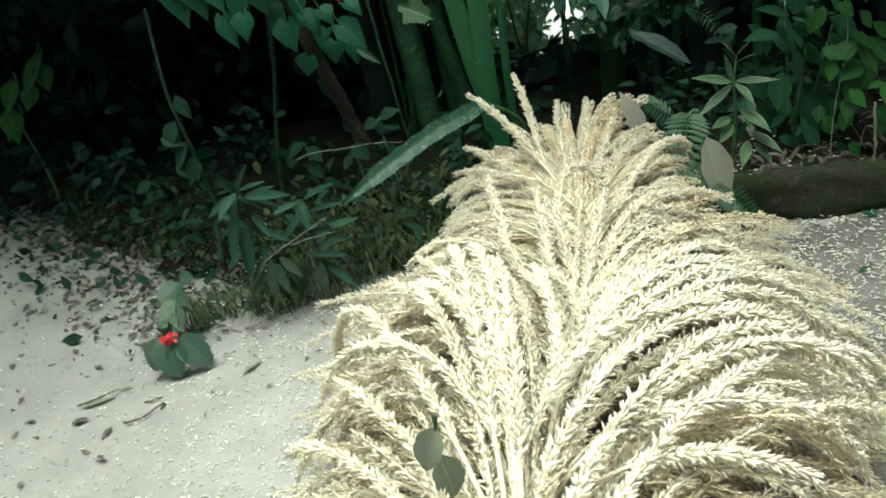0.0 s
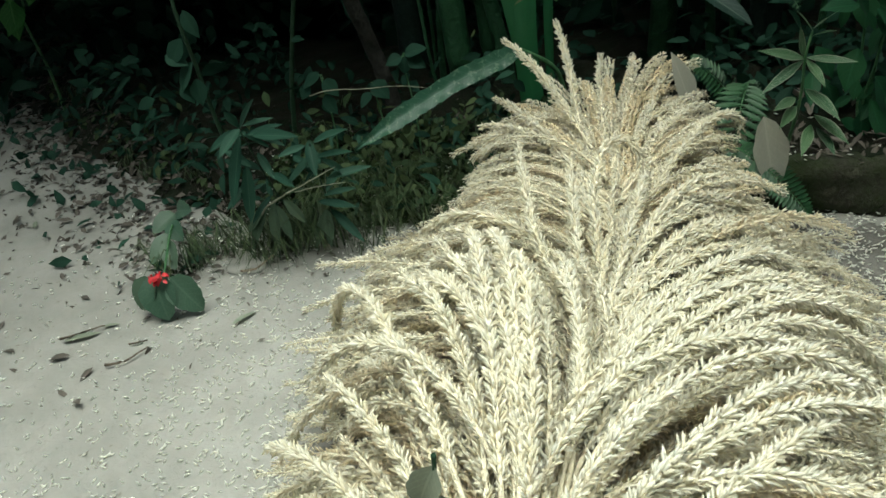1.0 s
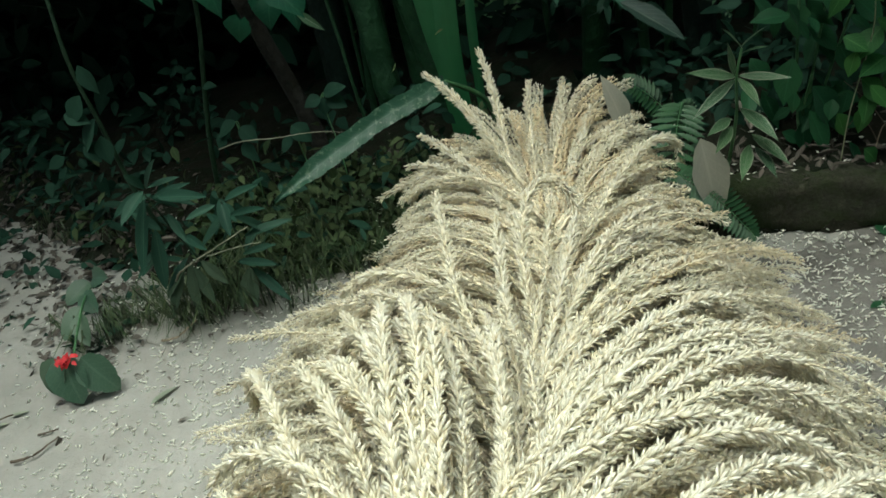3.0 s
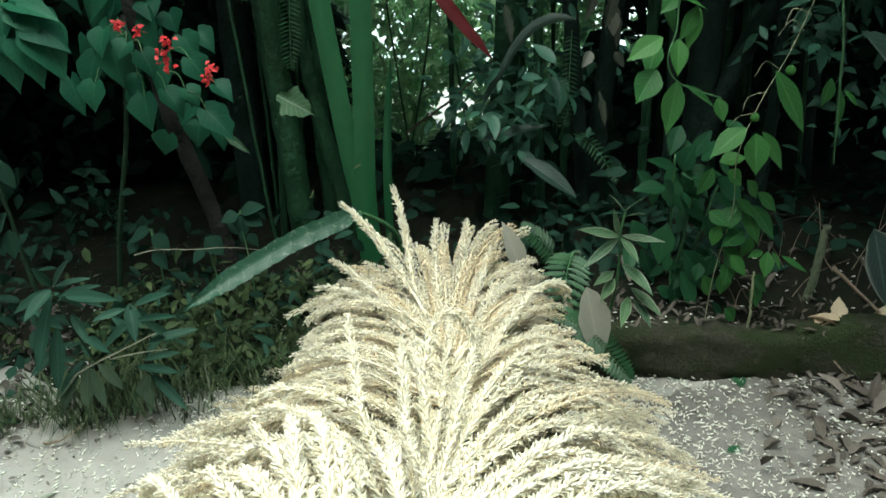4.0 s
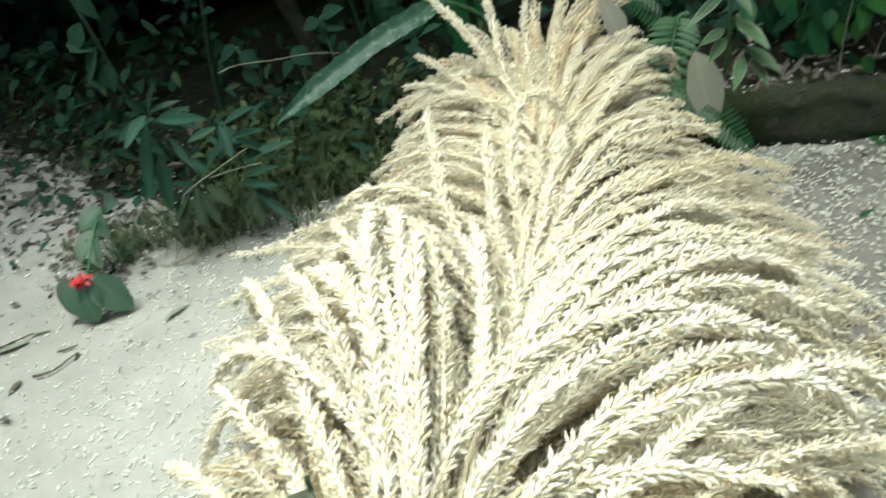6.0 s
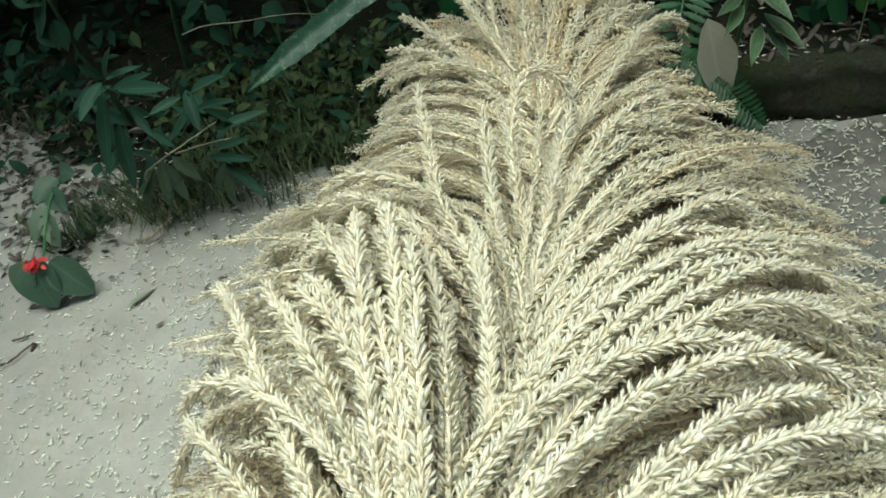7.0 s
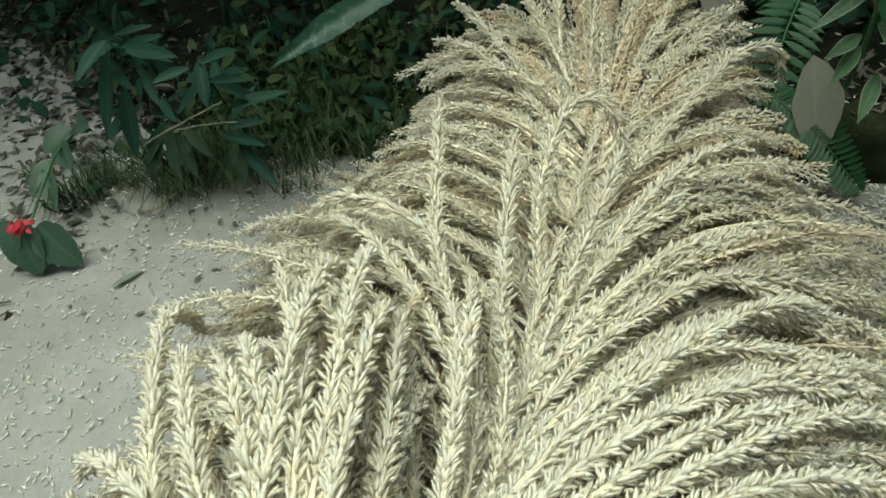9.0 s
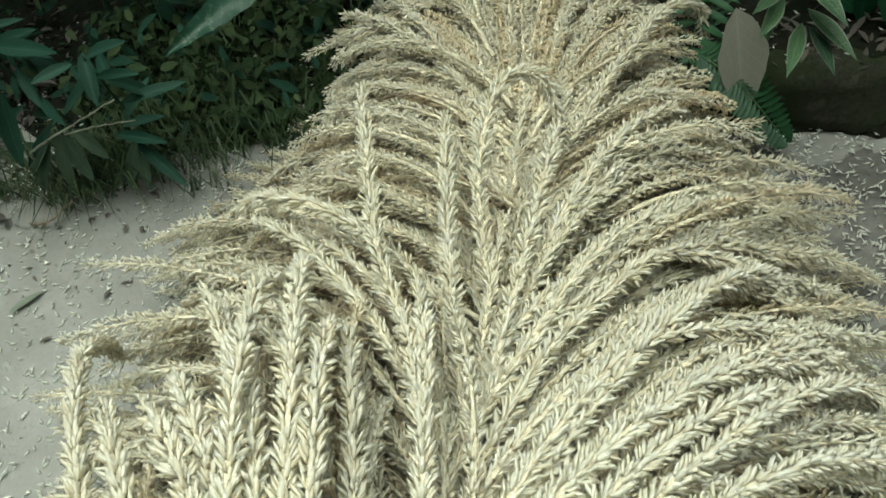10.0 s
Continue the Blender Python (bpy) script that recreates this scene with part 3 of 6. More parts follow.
    # finer branches beneath the arches
    for k in range(126):
        y = 0.55 + 1.50 * (k + rng.uniform(-0.4, 0.4)) / 125
        side = 1 if k % 2 else -1
        p = on_axis(y) + Vector((0, 0, rng.uniform(-0.04, 0.0)))
        branch(arching(p, side * rng.uniform(10, 70), side * rng.uniform(40, 100), rng.uniform(10, 46) * rise_at(y, side), rng.uniform(-80, -40), reach_at(y, side) * rng.uniform(0.5, 1.05), 1.2, rng.uniform(0.03, 0.10)), rng, head, inner_bare(y), 7.0, 0.0155, 40, True, mat=TAN_FLOWER)
    # thin branches that lie spread out at the foot of both flanks
    for k in range(110):
        side = -1 if k % 5 < 3 else 1
        y = rng.uniform(1.05, 1.72) if side < 0 else rng.uniform(0.7, 1.75)
        p = on_axis(y) + Vector((side * 0.1, 0, rng.uniform(-0.12, 0.02)))
        branch(arching(p, side * rng.uniform(35, 65), side * rng.uniform(65, 108), rng.uniform(0, 26), rng.uniform(-50, -15), reach_at(y, side) * (rng.uniform(0.70, 0.90) if side < 0 else rng.uniform(0.70, 0.86)), 1.0, rng.uniform(0.012, 0.10)), rng, head, 0.2, 6.5, 0.0155, 44, True, mat=PALE_FLOWER if side > 0 and y < 1.3 else FLOWER)
    # short branches that round out both shoulders behind the middle
    for k in range(64):
        side = -1 if k % 3 else 1
        y = rng.uniform(1.60, 2.14)
        p = on_axis(y) + Vector((side * rng.uniform(0, 0.06), 0, rng.uniform(-0.02, 0.05)))
        branch(arching(p, side * rng.uniform(25, 60), side * rng.uniform(55, 95), rng.uniform(14, 44), rng.uniform(-62, -25), rng.uniform(0.34, 0.44) * (1.0 if side < 0 else 0.92), 1.3, 0.04), rng, head, 0.04, 11.0, 0.0125, 44, True, 0.5, 0.004, TAN_FLOWER if k % 4 == 0 else FLOWER)
    # branches that sweep forward over the right flank
    for k in range(16):
        y = rng.uniform(1.15, 1.55)
        branch(arching(on_axis(y), rng.uniform(22, 38), rng.uniform(42, 70), rng.uniform(20, 34), rng.uniform(-58, -42), rng.uniform(0.58, 0.76), 1.0, rng.uniform(0.02, 0.07)), rng, head, inner_bare(y), 8.5, 0.0150, 40, True)
    # upper branches between the great arches
    for k in range(26):
        y = 0.62 + 1.38 * (k + rng.uniform(-0.4, 0.4)) / 25
        side = 1 if k % 2 else -1
        branch(arching(on_axis(y), side * rng.uniform(12, 40), side * rng.uniform(55, 92), rng.uniform(30, 42) * rise_at(y, side), rng.uniform(-88, -58), reach_at(y, side) * rng.uniform(0.98, 1.15), 1.3, 0.05), rng, head, bare_at(y), 10.0, 0.0155, lite=y > 1.3)
    # the great arches, the stiff upright branches and the crest, each with finer ones beneath it
    for rows, under in ((RIGHT_ARCHES, 4), (RIGHT_OUTER, 3), (LEFT_SPIKES, 3), (CREST, 1)):
        for y, az0, az1, el0, el1, length, power in rows:
            branch(arching(on_axis(y) + Vector((0, 0, 0.01)), az0, az1, el0, el1, length, power, 0.03), rng, head, bare_at(y), 11.5, 0.0172, 40, y > 1.45, core=0.003, mat=PALE_FLOWER if y < 0.86 and az1 > 0 else FLOWER)
            for k in range(under):
                drop = 3 + 6 * (k + rng.uniform(0, 1))
                branch(arching(on_axis(y + rng.uniform(-0.06, 0.06)), az0 + rng.uniform(-8, 8), az1 + rng.uniform(-10, 10), el0 - drop, el1 - rng.uniform(-5, 12), length * rng.uniform(0.8, 1.02), power, rng.uniform(0.03, 0.08)), rng, head, inner_bare(y), 7.5, 0.0155, 40, True, mat=FLOWER if k == 0 else TAN_FLOWER)
    # branches that run along the top of the axis
    for k in range(14):
        y = 0.66 + 1.20 * (k + rng.uniform(-0.4, 0.4)) / 13
        side = 1 if k % 2 else -1
        branch(arching(on_axis(y), side * rng.uniform(2, 16), side * rng.uniform(8, 34), rng.uniform(14, 30) * rise_at(y, 1), rng.uniform(-25, 4), rng.uniform(0.34, 0.46), 1.5, 0.05), rng, head, bare_at(y), 10.5, 0.0155)
    # stiff branches that stand up on the left flank near the foot
    for k in range(5):
        az = -rng.uniform(6, 46)
        branch(arching(on_axis(0.60 + 0.08 * k), az * 0.5, az, rng.uniform(34, 48), rng.uniform(-60, 0), rng.uniform(0.40, 0.56), 1.5, 0.05), rng, head, 0.15, 10.5, 0.0172, 40)
    # the blunt tuft at the far end: thick beaded branches combed into a fan
    for n_row, y0, y1, el, rise, size in ((15, 2.08, 2.26, 46, 14, 0.24), (17, 1.96, 2.12, 42, 2, 0.27), (16, 1.84, 2.0, 38, -12, 0.30)):
        for k in range(n_row):
            u = (k + rng.uniform(-0.3, 0.3)) / (n_row - 1) * 2 - 1
            p = on_axis(rng.uniform(y0, y1)) + Vector((0.02 + 0.10 * u + rng.uniform(-0.01, 0.01), 0, 0.0))
            az = 8 + 68 * u + rng.uniform(-6, 6)
            branch(arching(p, az * 0.6, az, el + rng.uniform(-5, 5) - 12 * u * u, rise + rng.uniform(-8, 8) - 30 * u * u, size * rng.uniform(0.9, 1.08), 1.5, 0.05), rng, head, 0.02, 20.0, 0.0092, 55, True, 0.95, 0.0085, TAN_FLOWER if k % 3 == 0 else FLOWER, True)
    # the fringe that droops round the far end
    for k in range(120):
        p = on_axis(rng.uniform(1.55, 2.22)) + Vector((rng.uniform(-0.04, 0.06), 0, 0.0))
        side = 1 if k % 2 else -1
        branch(arching(p, side * rng.uniform(30, 60), side * rng.uniform(60, 100), rng.uniform(4, 42), rng.uniform(-75, -40), rng.uniform(0.32, 0.44) + (0.01 if side < 0 else 0), 1.2, 0.04), rng, head, 0.03, 9.0, 0.0135, 42, True, 0.5, 0.003, TAN_FLOWER if k % 5 < 2 else FLOWER)
    # single branches that stand out
    for pts in (
        ((0.07, 1.28, 0.24), (-0.01, 1.46, 0.40), (-0.037, 1.71, 0.47)),
        ((0.12, 2.10, 0.28), (0.10, 2.32, 0.42), (0.078, 2.45, 0.50)),
        ((0.14, 2.05, 0.28), (0.02, 2.24, 0.43), (-0.07, 2.35, 0.495)),
        ((0.20, 1.72, 0.24), (0.33, 1.92, 0.30), (0.44, 2.06, 0.325), (0.515, 2.11, 0.30), (0.535, 2.10, 0.20)),
        ((-0.03, 0.82, 0.30), (-0.10, 0.97, 0.47), (-0.146, 1.065, 0.538), (-0.22, 1.19, 0.51)),
        ((0.12, 1.42, 0.22), (0.11, 1.62, 0.36), (0.15, 1.74, 0.43), (0.21, 1.76, 0.42), (0.24, 1.72, 0.33)),
    ):
        branch(smooth_path(pts, 9, 0.002), rng, head, 0.07, 12.5, 0.0160, 40, core=0.004)
    # loose pale branches that hang out over the right flank near the foot
    for k in range(16):
        y = 0.72 + 0.46 * (k + rng.uniform(-0.4, 0.4)) / 15
        branch(arching(on_axis(y), rng.uniform(34, 46), rng.uniform(74, 96), rng.uniform(16, 28), rng.uniform(-55, -34), reach_at(y, 1) * rng.uniform(0.98, 1.08), 1.1, rng.uniform(0.04, 0.10)), rng, head, 0.14, 9.0, 0.0152, 44, True, mat=PALE_FLOWER)
    # full drooping branches along the left flank
    for k in range(30):
        y = 0.80 + 0.86 * (k + rng.uniform(-0.4, 0.4)) / 29
        branch(arching(on_axis(y) - Vector((0, 0, 0.03)), -rng.uniform(36, 54), -rng.uniform(66, 92), rng.uniform(6, 20), rng.uniform(-70, -46), reach_at(y, -1) * rng.uniform(0.82, 0.98), 1.1, rng.uniform(0.03, 0.09)), rng, head, 0.14, 9.5, 0.0150, 44, True, mat=PALE_FLOWER if k % 3 == 0 else FLOWER)
    return head


build_flower_head()


def fallen_flowers():
    """Loose flowers strewn over the ground round the heap and on the bank."""
    rng = np.random.default_rng(5)
    pos = []
    while len(pos) < 9000:
        x, y = rng.uniform(-1.75, 1.6), rng.uniform(0.45, 2.5)
        edge = float(np.interp(y, [0.5, 1.4, 1.95, 2.2, 2.5], [0.70, 0.70, 0.58, 0.45, 0.2]))
        d = abs(x - 0.04) - edge
        if d < -0.12:
            continue
        reach = 0.46 if x < 0 else 0.55
        keep = 1.0 if d < 0.1 else math.exp(-(d - 0.1) / reach)
        if x < 0:
            keep *= 0.40
        if rng.uniform() > keep:
            continue
        z = max(ground_height(x, y), bed_height(x, y))
        if y > bank_line(x) and rng.uniform() > (0.9 if x > -0.8 else 0.4):
            continue
        if y > bank_line(x) - 0.02 and x > 0.5 and rng.uniform() > 0.12:
            continue
        pos.append((x, y, z + (0.010 if x > 0.5 else 0.004)))
    for k in range(3000):
        y = rng.uniform(0.5, 2.2)
        edge = float(np.interp(y, [0.5, 1.4, 1.95, 2.2], [0.68, 0.68, 0.56, 0.43]))
        x = 0.04 + edge * rng.uniform(-1, 1)
        pos.append((x, y, ground_height(x, y) + 0.006 + rng.exponential(0.008)))
    for k in range(260):
        x = rng.uniform(-1.0, -0.05)
        y = bank_line(x) + abs(rng.normal(0.0, 0.2))
        pos.append((x, y, bed_height(x, y) + 0.006))
    pos = np.array(pos)
    n = len(pos)
    a = rng.uniform(0, 2 * math.pi, n)
    way = np.stack([np.cos(a), np.sin(a), rng.normal(0.0, 0.10, n)], axis=1)
    v, f = bud_cloud(pos, way, np.tile([[0.0, 0.0, 1.0]], (n, 1)), np.where(pos[:, 0] < 0, 0.0182, 0.0162) * rng.uniform(0.65, 1.2, n), LITE, LITE_FACES)
    g = Geo()
    g.add(v, f)
    return tagged(new("fallen_flowers", g.mesh("fallen_flowers", LOOSE_FLOWER)), "small white fallen flowers scattered over the path", "flowers", kind="stuff")


fallen_flowers()


# ---- leaves of the plants: base, tip, width ----
SHRUB_NEAR_LEAVES = [
    (-0.752, 2.170, 1.099, -0.644, 2.120, 1.079, 0.072),
    (-0.742, 2.170, 1.087, -0.697, 2.120, 1.035, 0.078),
    (-0.769, 2.170, 1.054, -0.746, 2.120, 0.973, 0.111),
    (-0.719, 2.170, 1.057, -0.640, 2.120, 1.009, 0.098),
    (-0.713, 2.170, 1.047, -0.655, 2.120, 0.936, 0.111),
    (-0.785, 2.170, 1.051, -0.771, 2.120, 0.910, 0.111),
    (-0.747, 2.170, 1.031, -0.707, 2.120, 0.923, 0.098),
    (-0.770, 2.170, 1.093, -0.782, 2.120, 1.032, 0.091),
    (-0.566, 2.204, 1.172, -0.538, 2.169, 1.1, 0.091),
    (-0.474, 2.19, 1.177, -0.445, 2.159, 1.102, 0.101),
    (-0.399, 2.124, 1.167, -0.374, 2.088, 1.126, 0.068),
]
SHRUB_LEAVES = [
    (-0.636, 2.429, 0.948, -0.625, 2.389, 0.859, 0.091),
    (-0.543, 2.365, 0.943, -0.512, 2.342, 0.888, 0.078),
    (-0.575, 2.419, 0.816, -0.576, 2.376, 0.74, 0.095),
    (-0.594, 2.457, 0.866, -0.622, 2.419, 0.826, 0.062),
    (-0.526, 2.461, 0.822, -0.477, 2.423, 0.768, 0.075),
    (-0.468, 2.443, 0.828, -0.431, 2.417, 0.792, 0.067),
    (-0.39, 2.458, 0.832, -0.341, 2.43, 0.803, 0.067),
    (-0.409, 2.382, 0.78, -0.34, 2.338, 0.716, 0.085),
    (-0.428, 2.38, 0.918, -0.385, 2.363, 0.857, 0.078),
    (-0.645, 2.417, 0.998, -0.662, 2.37, 0.947, 0.074),
    (-0.588, 2.397, 0.967, -0.61, 2.363, 0.938, 0.066),
    (-0.693, 2.404, 0.865, -0.71, 2.373, 0.801, 0.082),
]
SHRUB_BACK_LEAVES = [
    (-0.485, 2.571, 0.954, -0.449, 2.546, 0.896, 0.085),
    (-0.52, 2.607, 1.015, -0.505, 2.574, 0.971, 0.086),
    (-0.448, 2.611, 0.959, -0.403, 2.575, 0.915, 0.071),
    (-0.507, 2.621, 0.739, -0.54, 2.578, 0.71, 0.08),
    (-0.469, 2.534, 0.709, -0.484, 2.498, 0.654, 0.085),
    (-0.571, 2.578, 1.047, -0.548, 2.536, 1.013, 0.078),
    (-0.637, 2.517, 1.063, -0.658, 2.495, 1.019, 0.077),
    (-0.431, 2.62, 0.705, -0.418, 2.578, 0.616, 0.08),
    (-0.58, 2.588, 0.669, -0.607, 2.572, 0.612, 0.088),
]
SHRUB_FLOWERS = [(-0.53, 2.33, 0.997), (-0.468, 2.33, 0.975), (-0.48, 2.33, 0.941), (-0.476, 2.33, 0.915), (-0.369, 2.33, 0.898), (-0.379, 2.33, 0.875), (-0.745, 2.33, 1.138), (-0.575, 2.33, 1.022)]
VINE_LEAVES = [
    (0.717, 2.028, 0.957, 0.632, 2.002, 0.92, 0.051),
    (0.729, 2.088, 0.935, 0.696, 2.066, 0.869, 0.052),
    (0.753, 2.026, 0.952, 0.744, 1.983, 0.881, 0.044),
    (0.705, 2.022, 0.886, 0.652, 1.987, 0.825, 0.064),
    (0.768, 2.052, 0.85, 0.736, 2.014, 0.736, 0.052),
    (0.812, 2.12, 0.824, 0.874, 2.076, 0.782, 0.036),
    (0.897, 2.115, 0.787, 0.907, 2.085, 0.736, 0.037),
    (0.933, 2.019, 0.734, 0.843, 1.996, 0.681, 0.054),
    (0.959, 2.02, 0.718, 0.957, 1.986, 0.627, 0.061),
    (0.99, 2.05, 0.712, 1.047, 2.031, 0.619, 0.04),
    (0.996, 2.033, 0.864, 1.071, 1.999, 0.722, 0.054),
    (1.172, 2.094, 0.823, 1.155, 2.08, 0.757, 0.042),
    (1.206, 2.108, 0.794, 1.208, 2.084, 0.702, 0.031),
    (1.188, 2.06, 0.801, 1.203, 2.016, 0.771, 0.023),
]
VINE_LOW_LEAVES = [
    (0.976, 2.096, 0.502, 0.911, 2.068, 0.447, 0.055),
    (0.996, 2.107, 0.492, 1.028, 2.072, 0.402, 0.044),
    (1.014, 2.108, 0.498, 1.074, 2.076, 0.413, 0.048),
    (0.997, 2.104, 0.426, 0.926, 2.058, 0.414, 0.052),
    (0.953, 2.116, 0.376, 0.997, 2.088, 0.319, 0.06),
    (0.921, 2.07, 0.611, 0.956, 2.05, 0.58, 0.049),
    (1.059, 2.106, 0.362, 0.999, 2.059, 0.372, 0.023),
    (1.042, 2.047, 0.388, 1.027, 2.015, 0.33, 0.037),
    (1.083, 2.101, 0.362, 1.099, 2.075, 0.321, 0.019),
    (0.911, 2.098, 0.625, 0.973, 2.085, 0.644, 0.05),
    (1.083, 2.053, 0.37, 1.142, 2.019, 0.334, 0.019),
]
BUSH_LEAVES = [
    (0.869, 2.264, 0.557, 0.78, 2.229, 0.603, 0.034),
    (0.873, 2.253, 0.548, 0.963, 2.217, 0.556, 0.046),
    (0.866, 2.293, 0.525, 0.852, 2.255, 0.459, 0.05),
    (0.818, 2.212, 0.524, 0.736, 2.2, 0.536, 0.045),
    (0.901, 2.314, 0.451, 0.966, 2.278, 0.4, 0.055),
    (0.877, 2.256, 0.558, 0.888, 2.235, 0.624, 0.053),
    (0.974, 2.249, 0.53, 1.04, 2.215, 0.473, 0.062),
    (0.843, 2.244, 0.402, 0.812, 2.219, 0.309, 0.058),
    (0.962, 2.272, 0.409, 0.991, 2.247, 0.345, 0.047),
    (0.896, 2.249, 0.318, 0.96, 2.226, 0.211, 0.071),
    (0.881, 2.223, 0.265, 0.92, 2.183, 0.165, 0.051),
    (0.894, 2.29, 0.203, 0.889, 2.257, 0.139, 0.045),
    (0.977, 2.234, 0.292, 0.961, 2.211, 0.252, 0.036),
    (0.923, 2.244, 0.588, 0.954, 2.203, 0.642, 0.053),
]
VARIEGATED_LEAVES = [
    (0.630, 2.000, 0.483, 0.508, 1.930, 0.543, 0.027),
    (0.628, 2.000, 0.480, 0.517, 1.930, 0.436, 0.024),
    (0.632, 2.000, 0.482, 0.661, 1.930, 0.441, 0.028),
    (0.632, 2.000, 0.485, 0.722, 1.930, 0.492, 0.020),
    (0.625, 2.000, 0.488, 0.591, 1.930, 0.586, 0.015),
    (0.641, 2.000, 0.546, 0.581, 1.930, 0.625, 0.019),
    (0.641, 2.000, 0.550, 0.663, 1.930, 0.614, 0.020),
    (0.640, 2.000, 0.535, 0.667, 1.930, 0.571, 0.020),
    (0.638, 2.000, 0.409, 0.683, 1.880, 0.381, 0.037),
    (0.664, 2.000, 0.340, 0.709, 1.880, 0.318, 0.030),
    (0.660, 2.000, 0.314, 0.607, 1.880, 0.297, 0.028),
    (0.674, 2.000, 0.305, 0.683, 1.880, 0.292, 0.030),
    (0.621, 2.000, 0.367, 0.553, 1.880, 0.373, 0.026),
    (0.618, 2.000, 0.388, 0.537, 1.880, 0.417, 0.024),
]
LANCE_PLANT_LEAVES = [
    (-0.769, 2.018, 0.431, -0.81, 1.937, 0.272, 0.038),
    (-0.774, 2.016, 0.345, -0.788, 1.967, 0.201, 0.041),
    (-0.736, 2.018, 0.427, -0.603, 1.964, 0.437, 0.037),
    (-0.761, 2.011, 0.452, -0.794, 1.92, 0.423, 0.034),
    (-0.782, 2.056, 0.432, -0.872, 2.032, 0.39, 0.032),
    (-0.793, 2.092, 0.42, -0.706, 2.005, 0.527, 0.026),
    (-0.788, 2.073, 0.429, -0.791, 2.017, 0.502, 0.026),
    (-0.706, 2.018, 0.312, -0.631, 1.927, 0.316, 0.025),
    (-0.757, 2.073, 0.353, -0.7, 1.995, 0.308, 0.026),
    (-0.597, 2.038, 0.387, -0.576, 1.966, 0.324, 0.034),
    (-0.576, 2.007, 0.393, -0.474, 1.962, 0.443, 0.03),
    (-0.587, 1.977, 0.401, -0.649, 1.937, 0.398, 0.024),
    (-0.579, 2.012, 0.35, -0.467, 1.946, 0.389, 0.025),
]


# ---- plants ----
HEART = blade(20, "heart", 0.25, 0.25, 0.02).mesh("heart_leaf", HEART_LEAF)
ROUND = blade(14, "round", 0.2, 0.25, 0.06).mesh("round_leaf", DEEP_LEAF)
OVATE_VINE = blade(14, "drip", 0.14, 0.14, 0.04, 3).mesh("vine_leaf", VINE_LEAF)
OVATE_BUSH = blade(14, "drip", 0.14, 0.16, 0.04, 3).mesh("bush_leaf", BUSH_LEAF)
LANCE_V = blade(12, "drip", 0.16, 0.16, 0.04, 3).mesh("variegated_leaf", VARIEGATED)
LANCE = blade(12, "lance", 0.35, 0.16, 0.03).mesh("lance_leaf", LANCE_LEAF)


def leafy(name, label, category, at, mesh, rows, leaf="leaf", lean=(0, -0.6, 0.8), seed=0, grow=1.0, wide=1.0):
    ob = thing(name, label, category, at)
    rng = random.Random(seed)
    for bx, by, bz, tx, ty, tz, w in rows:
        ln = Vector(lean) + Vector((rng.uniform(-0.35, 0.35), rng.uniform(-0.2, 0.2), rng.uniform(-0.2, 0.2)))
        part(leaf, mesh, ob, leaf_pose((bx, by, bz), Vector((bx, by, bz)).lerp(Vector((tx, ty, tz)), grow), w * wide, ln))
    return ob


def stems_to(ob, name, root, rows, r0, r1, mat, sag=0.02, seed=0):
    """A thin stalk from the root to each leaf's base."""
    for k, row in enumerate(rows):
        b = Vector(row[:3])
        a = b.lerp(Vector(root), min(1.0, 0.07 / (Vector(root) - b).length))
        mid = a.lerp(b, 0.6) + Vector((0, 0.01, sag))
        part(name, stem_mesh(name, [a, mid, b], r0, r1, mat, 5, 4, 0.001, seed=seed + k), ob)


def red_cluster(ob, at, seed):
    rng = np.random.default_rng(seed)
    g = Geo()
    pet = blade(3, "ovate", 0.2, 0.2, cols=1)
    v0, uv0 = np.concatenate(pet.v), np.concatenate(pet.uv)
    for k in range(16):
        d = rng.normal(0, 1, 3)
        d /= np.linalg.norm(d)
        b = Vector(at) + Vector(tuple(rng.normal(0, 0.008, 3)))
        m = leaf_pose(b, b + Vector(tuple(d)) * 0.016, 0.011)
        g.add([tuple(m @ Vector(tuple(q))) for q in v0], pet.f, uv0)
    part("red_flower", g.mesh("red_flower", RED_PETAL), ob, None, "cluster of small bright red petals")


# the red-flowered shrub with heart-shaped leaves
shrub = leafy("flowering_shrub", "dark green shrub with heart-shaped leaves and red flower clusters", "shrub", (-0.62, 2.6, 0.1), HEART,
              SHRUB_NEAR_LEAVES + SHRUB_LEAVES + SHRUB_BACK_LEAVES, seed=1)
for k, hub in enumerate(((-0.60, 2.45, 0.98), (-0.50, 2.60, 0.95))):
    part("limb", stem_mesh("limb", [(-0.66, 2.65, 0.95), Vector((-0.66, 2.65, 0.95)).lerp(Vector(hub), 0.6) + Vector((0, 0, 0.05)), hub], 0.012, 0.005, BARK, 7), shrub)
stems_to(shrub, "leaf_stalk", (-0.85, 2.25, 1.10), SHRUB_NEAR_LEAVES, 0.0025, 0.0015, GREEN_STEM)
stems_to(shrub, "leaf_stalk", (-0.60, 2.45, 0.98), SHRUB_LEAVES, 0.0025, 0.0015, GREEN_STEM)
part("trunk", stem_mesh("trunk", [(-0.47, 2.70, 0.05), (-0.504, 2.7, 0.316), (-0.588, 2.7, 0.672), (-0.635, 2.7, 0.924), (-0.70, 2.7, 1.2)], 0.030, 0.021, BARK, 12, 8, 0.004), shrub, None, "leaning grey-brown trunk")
rng = random.Random(19)
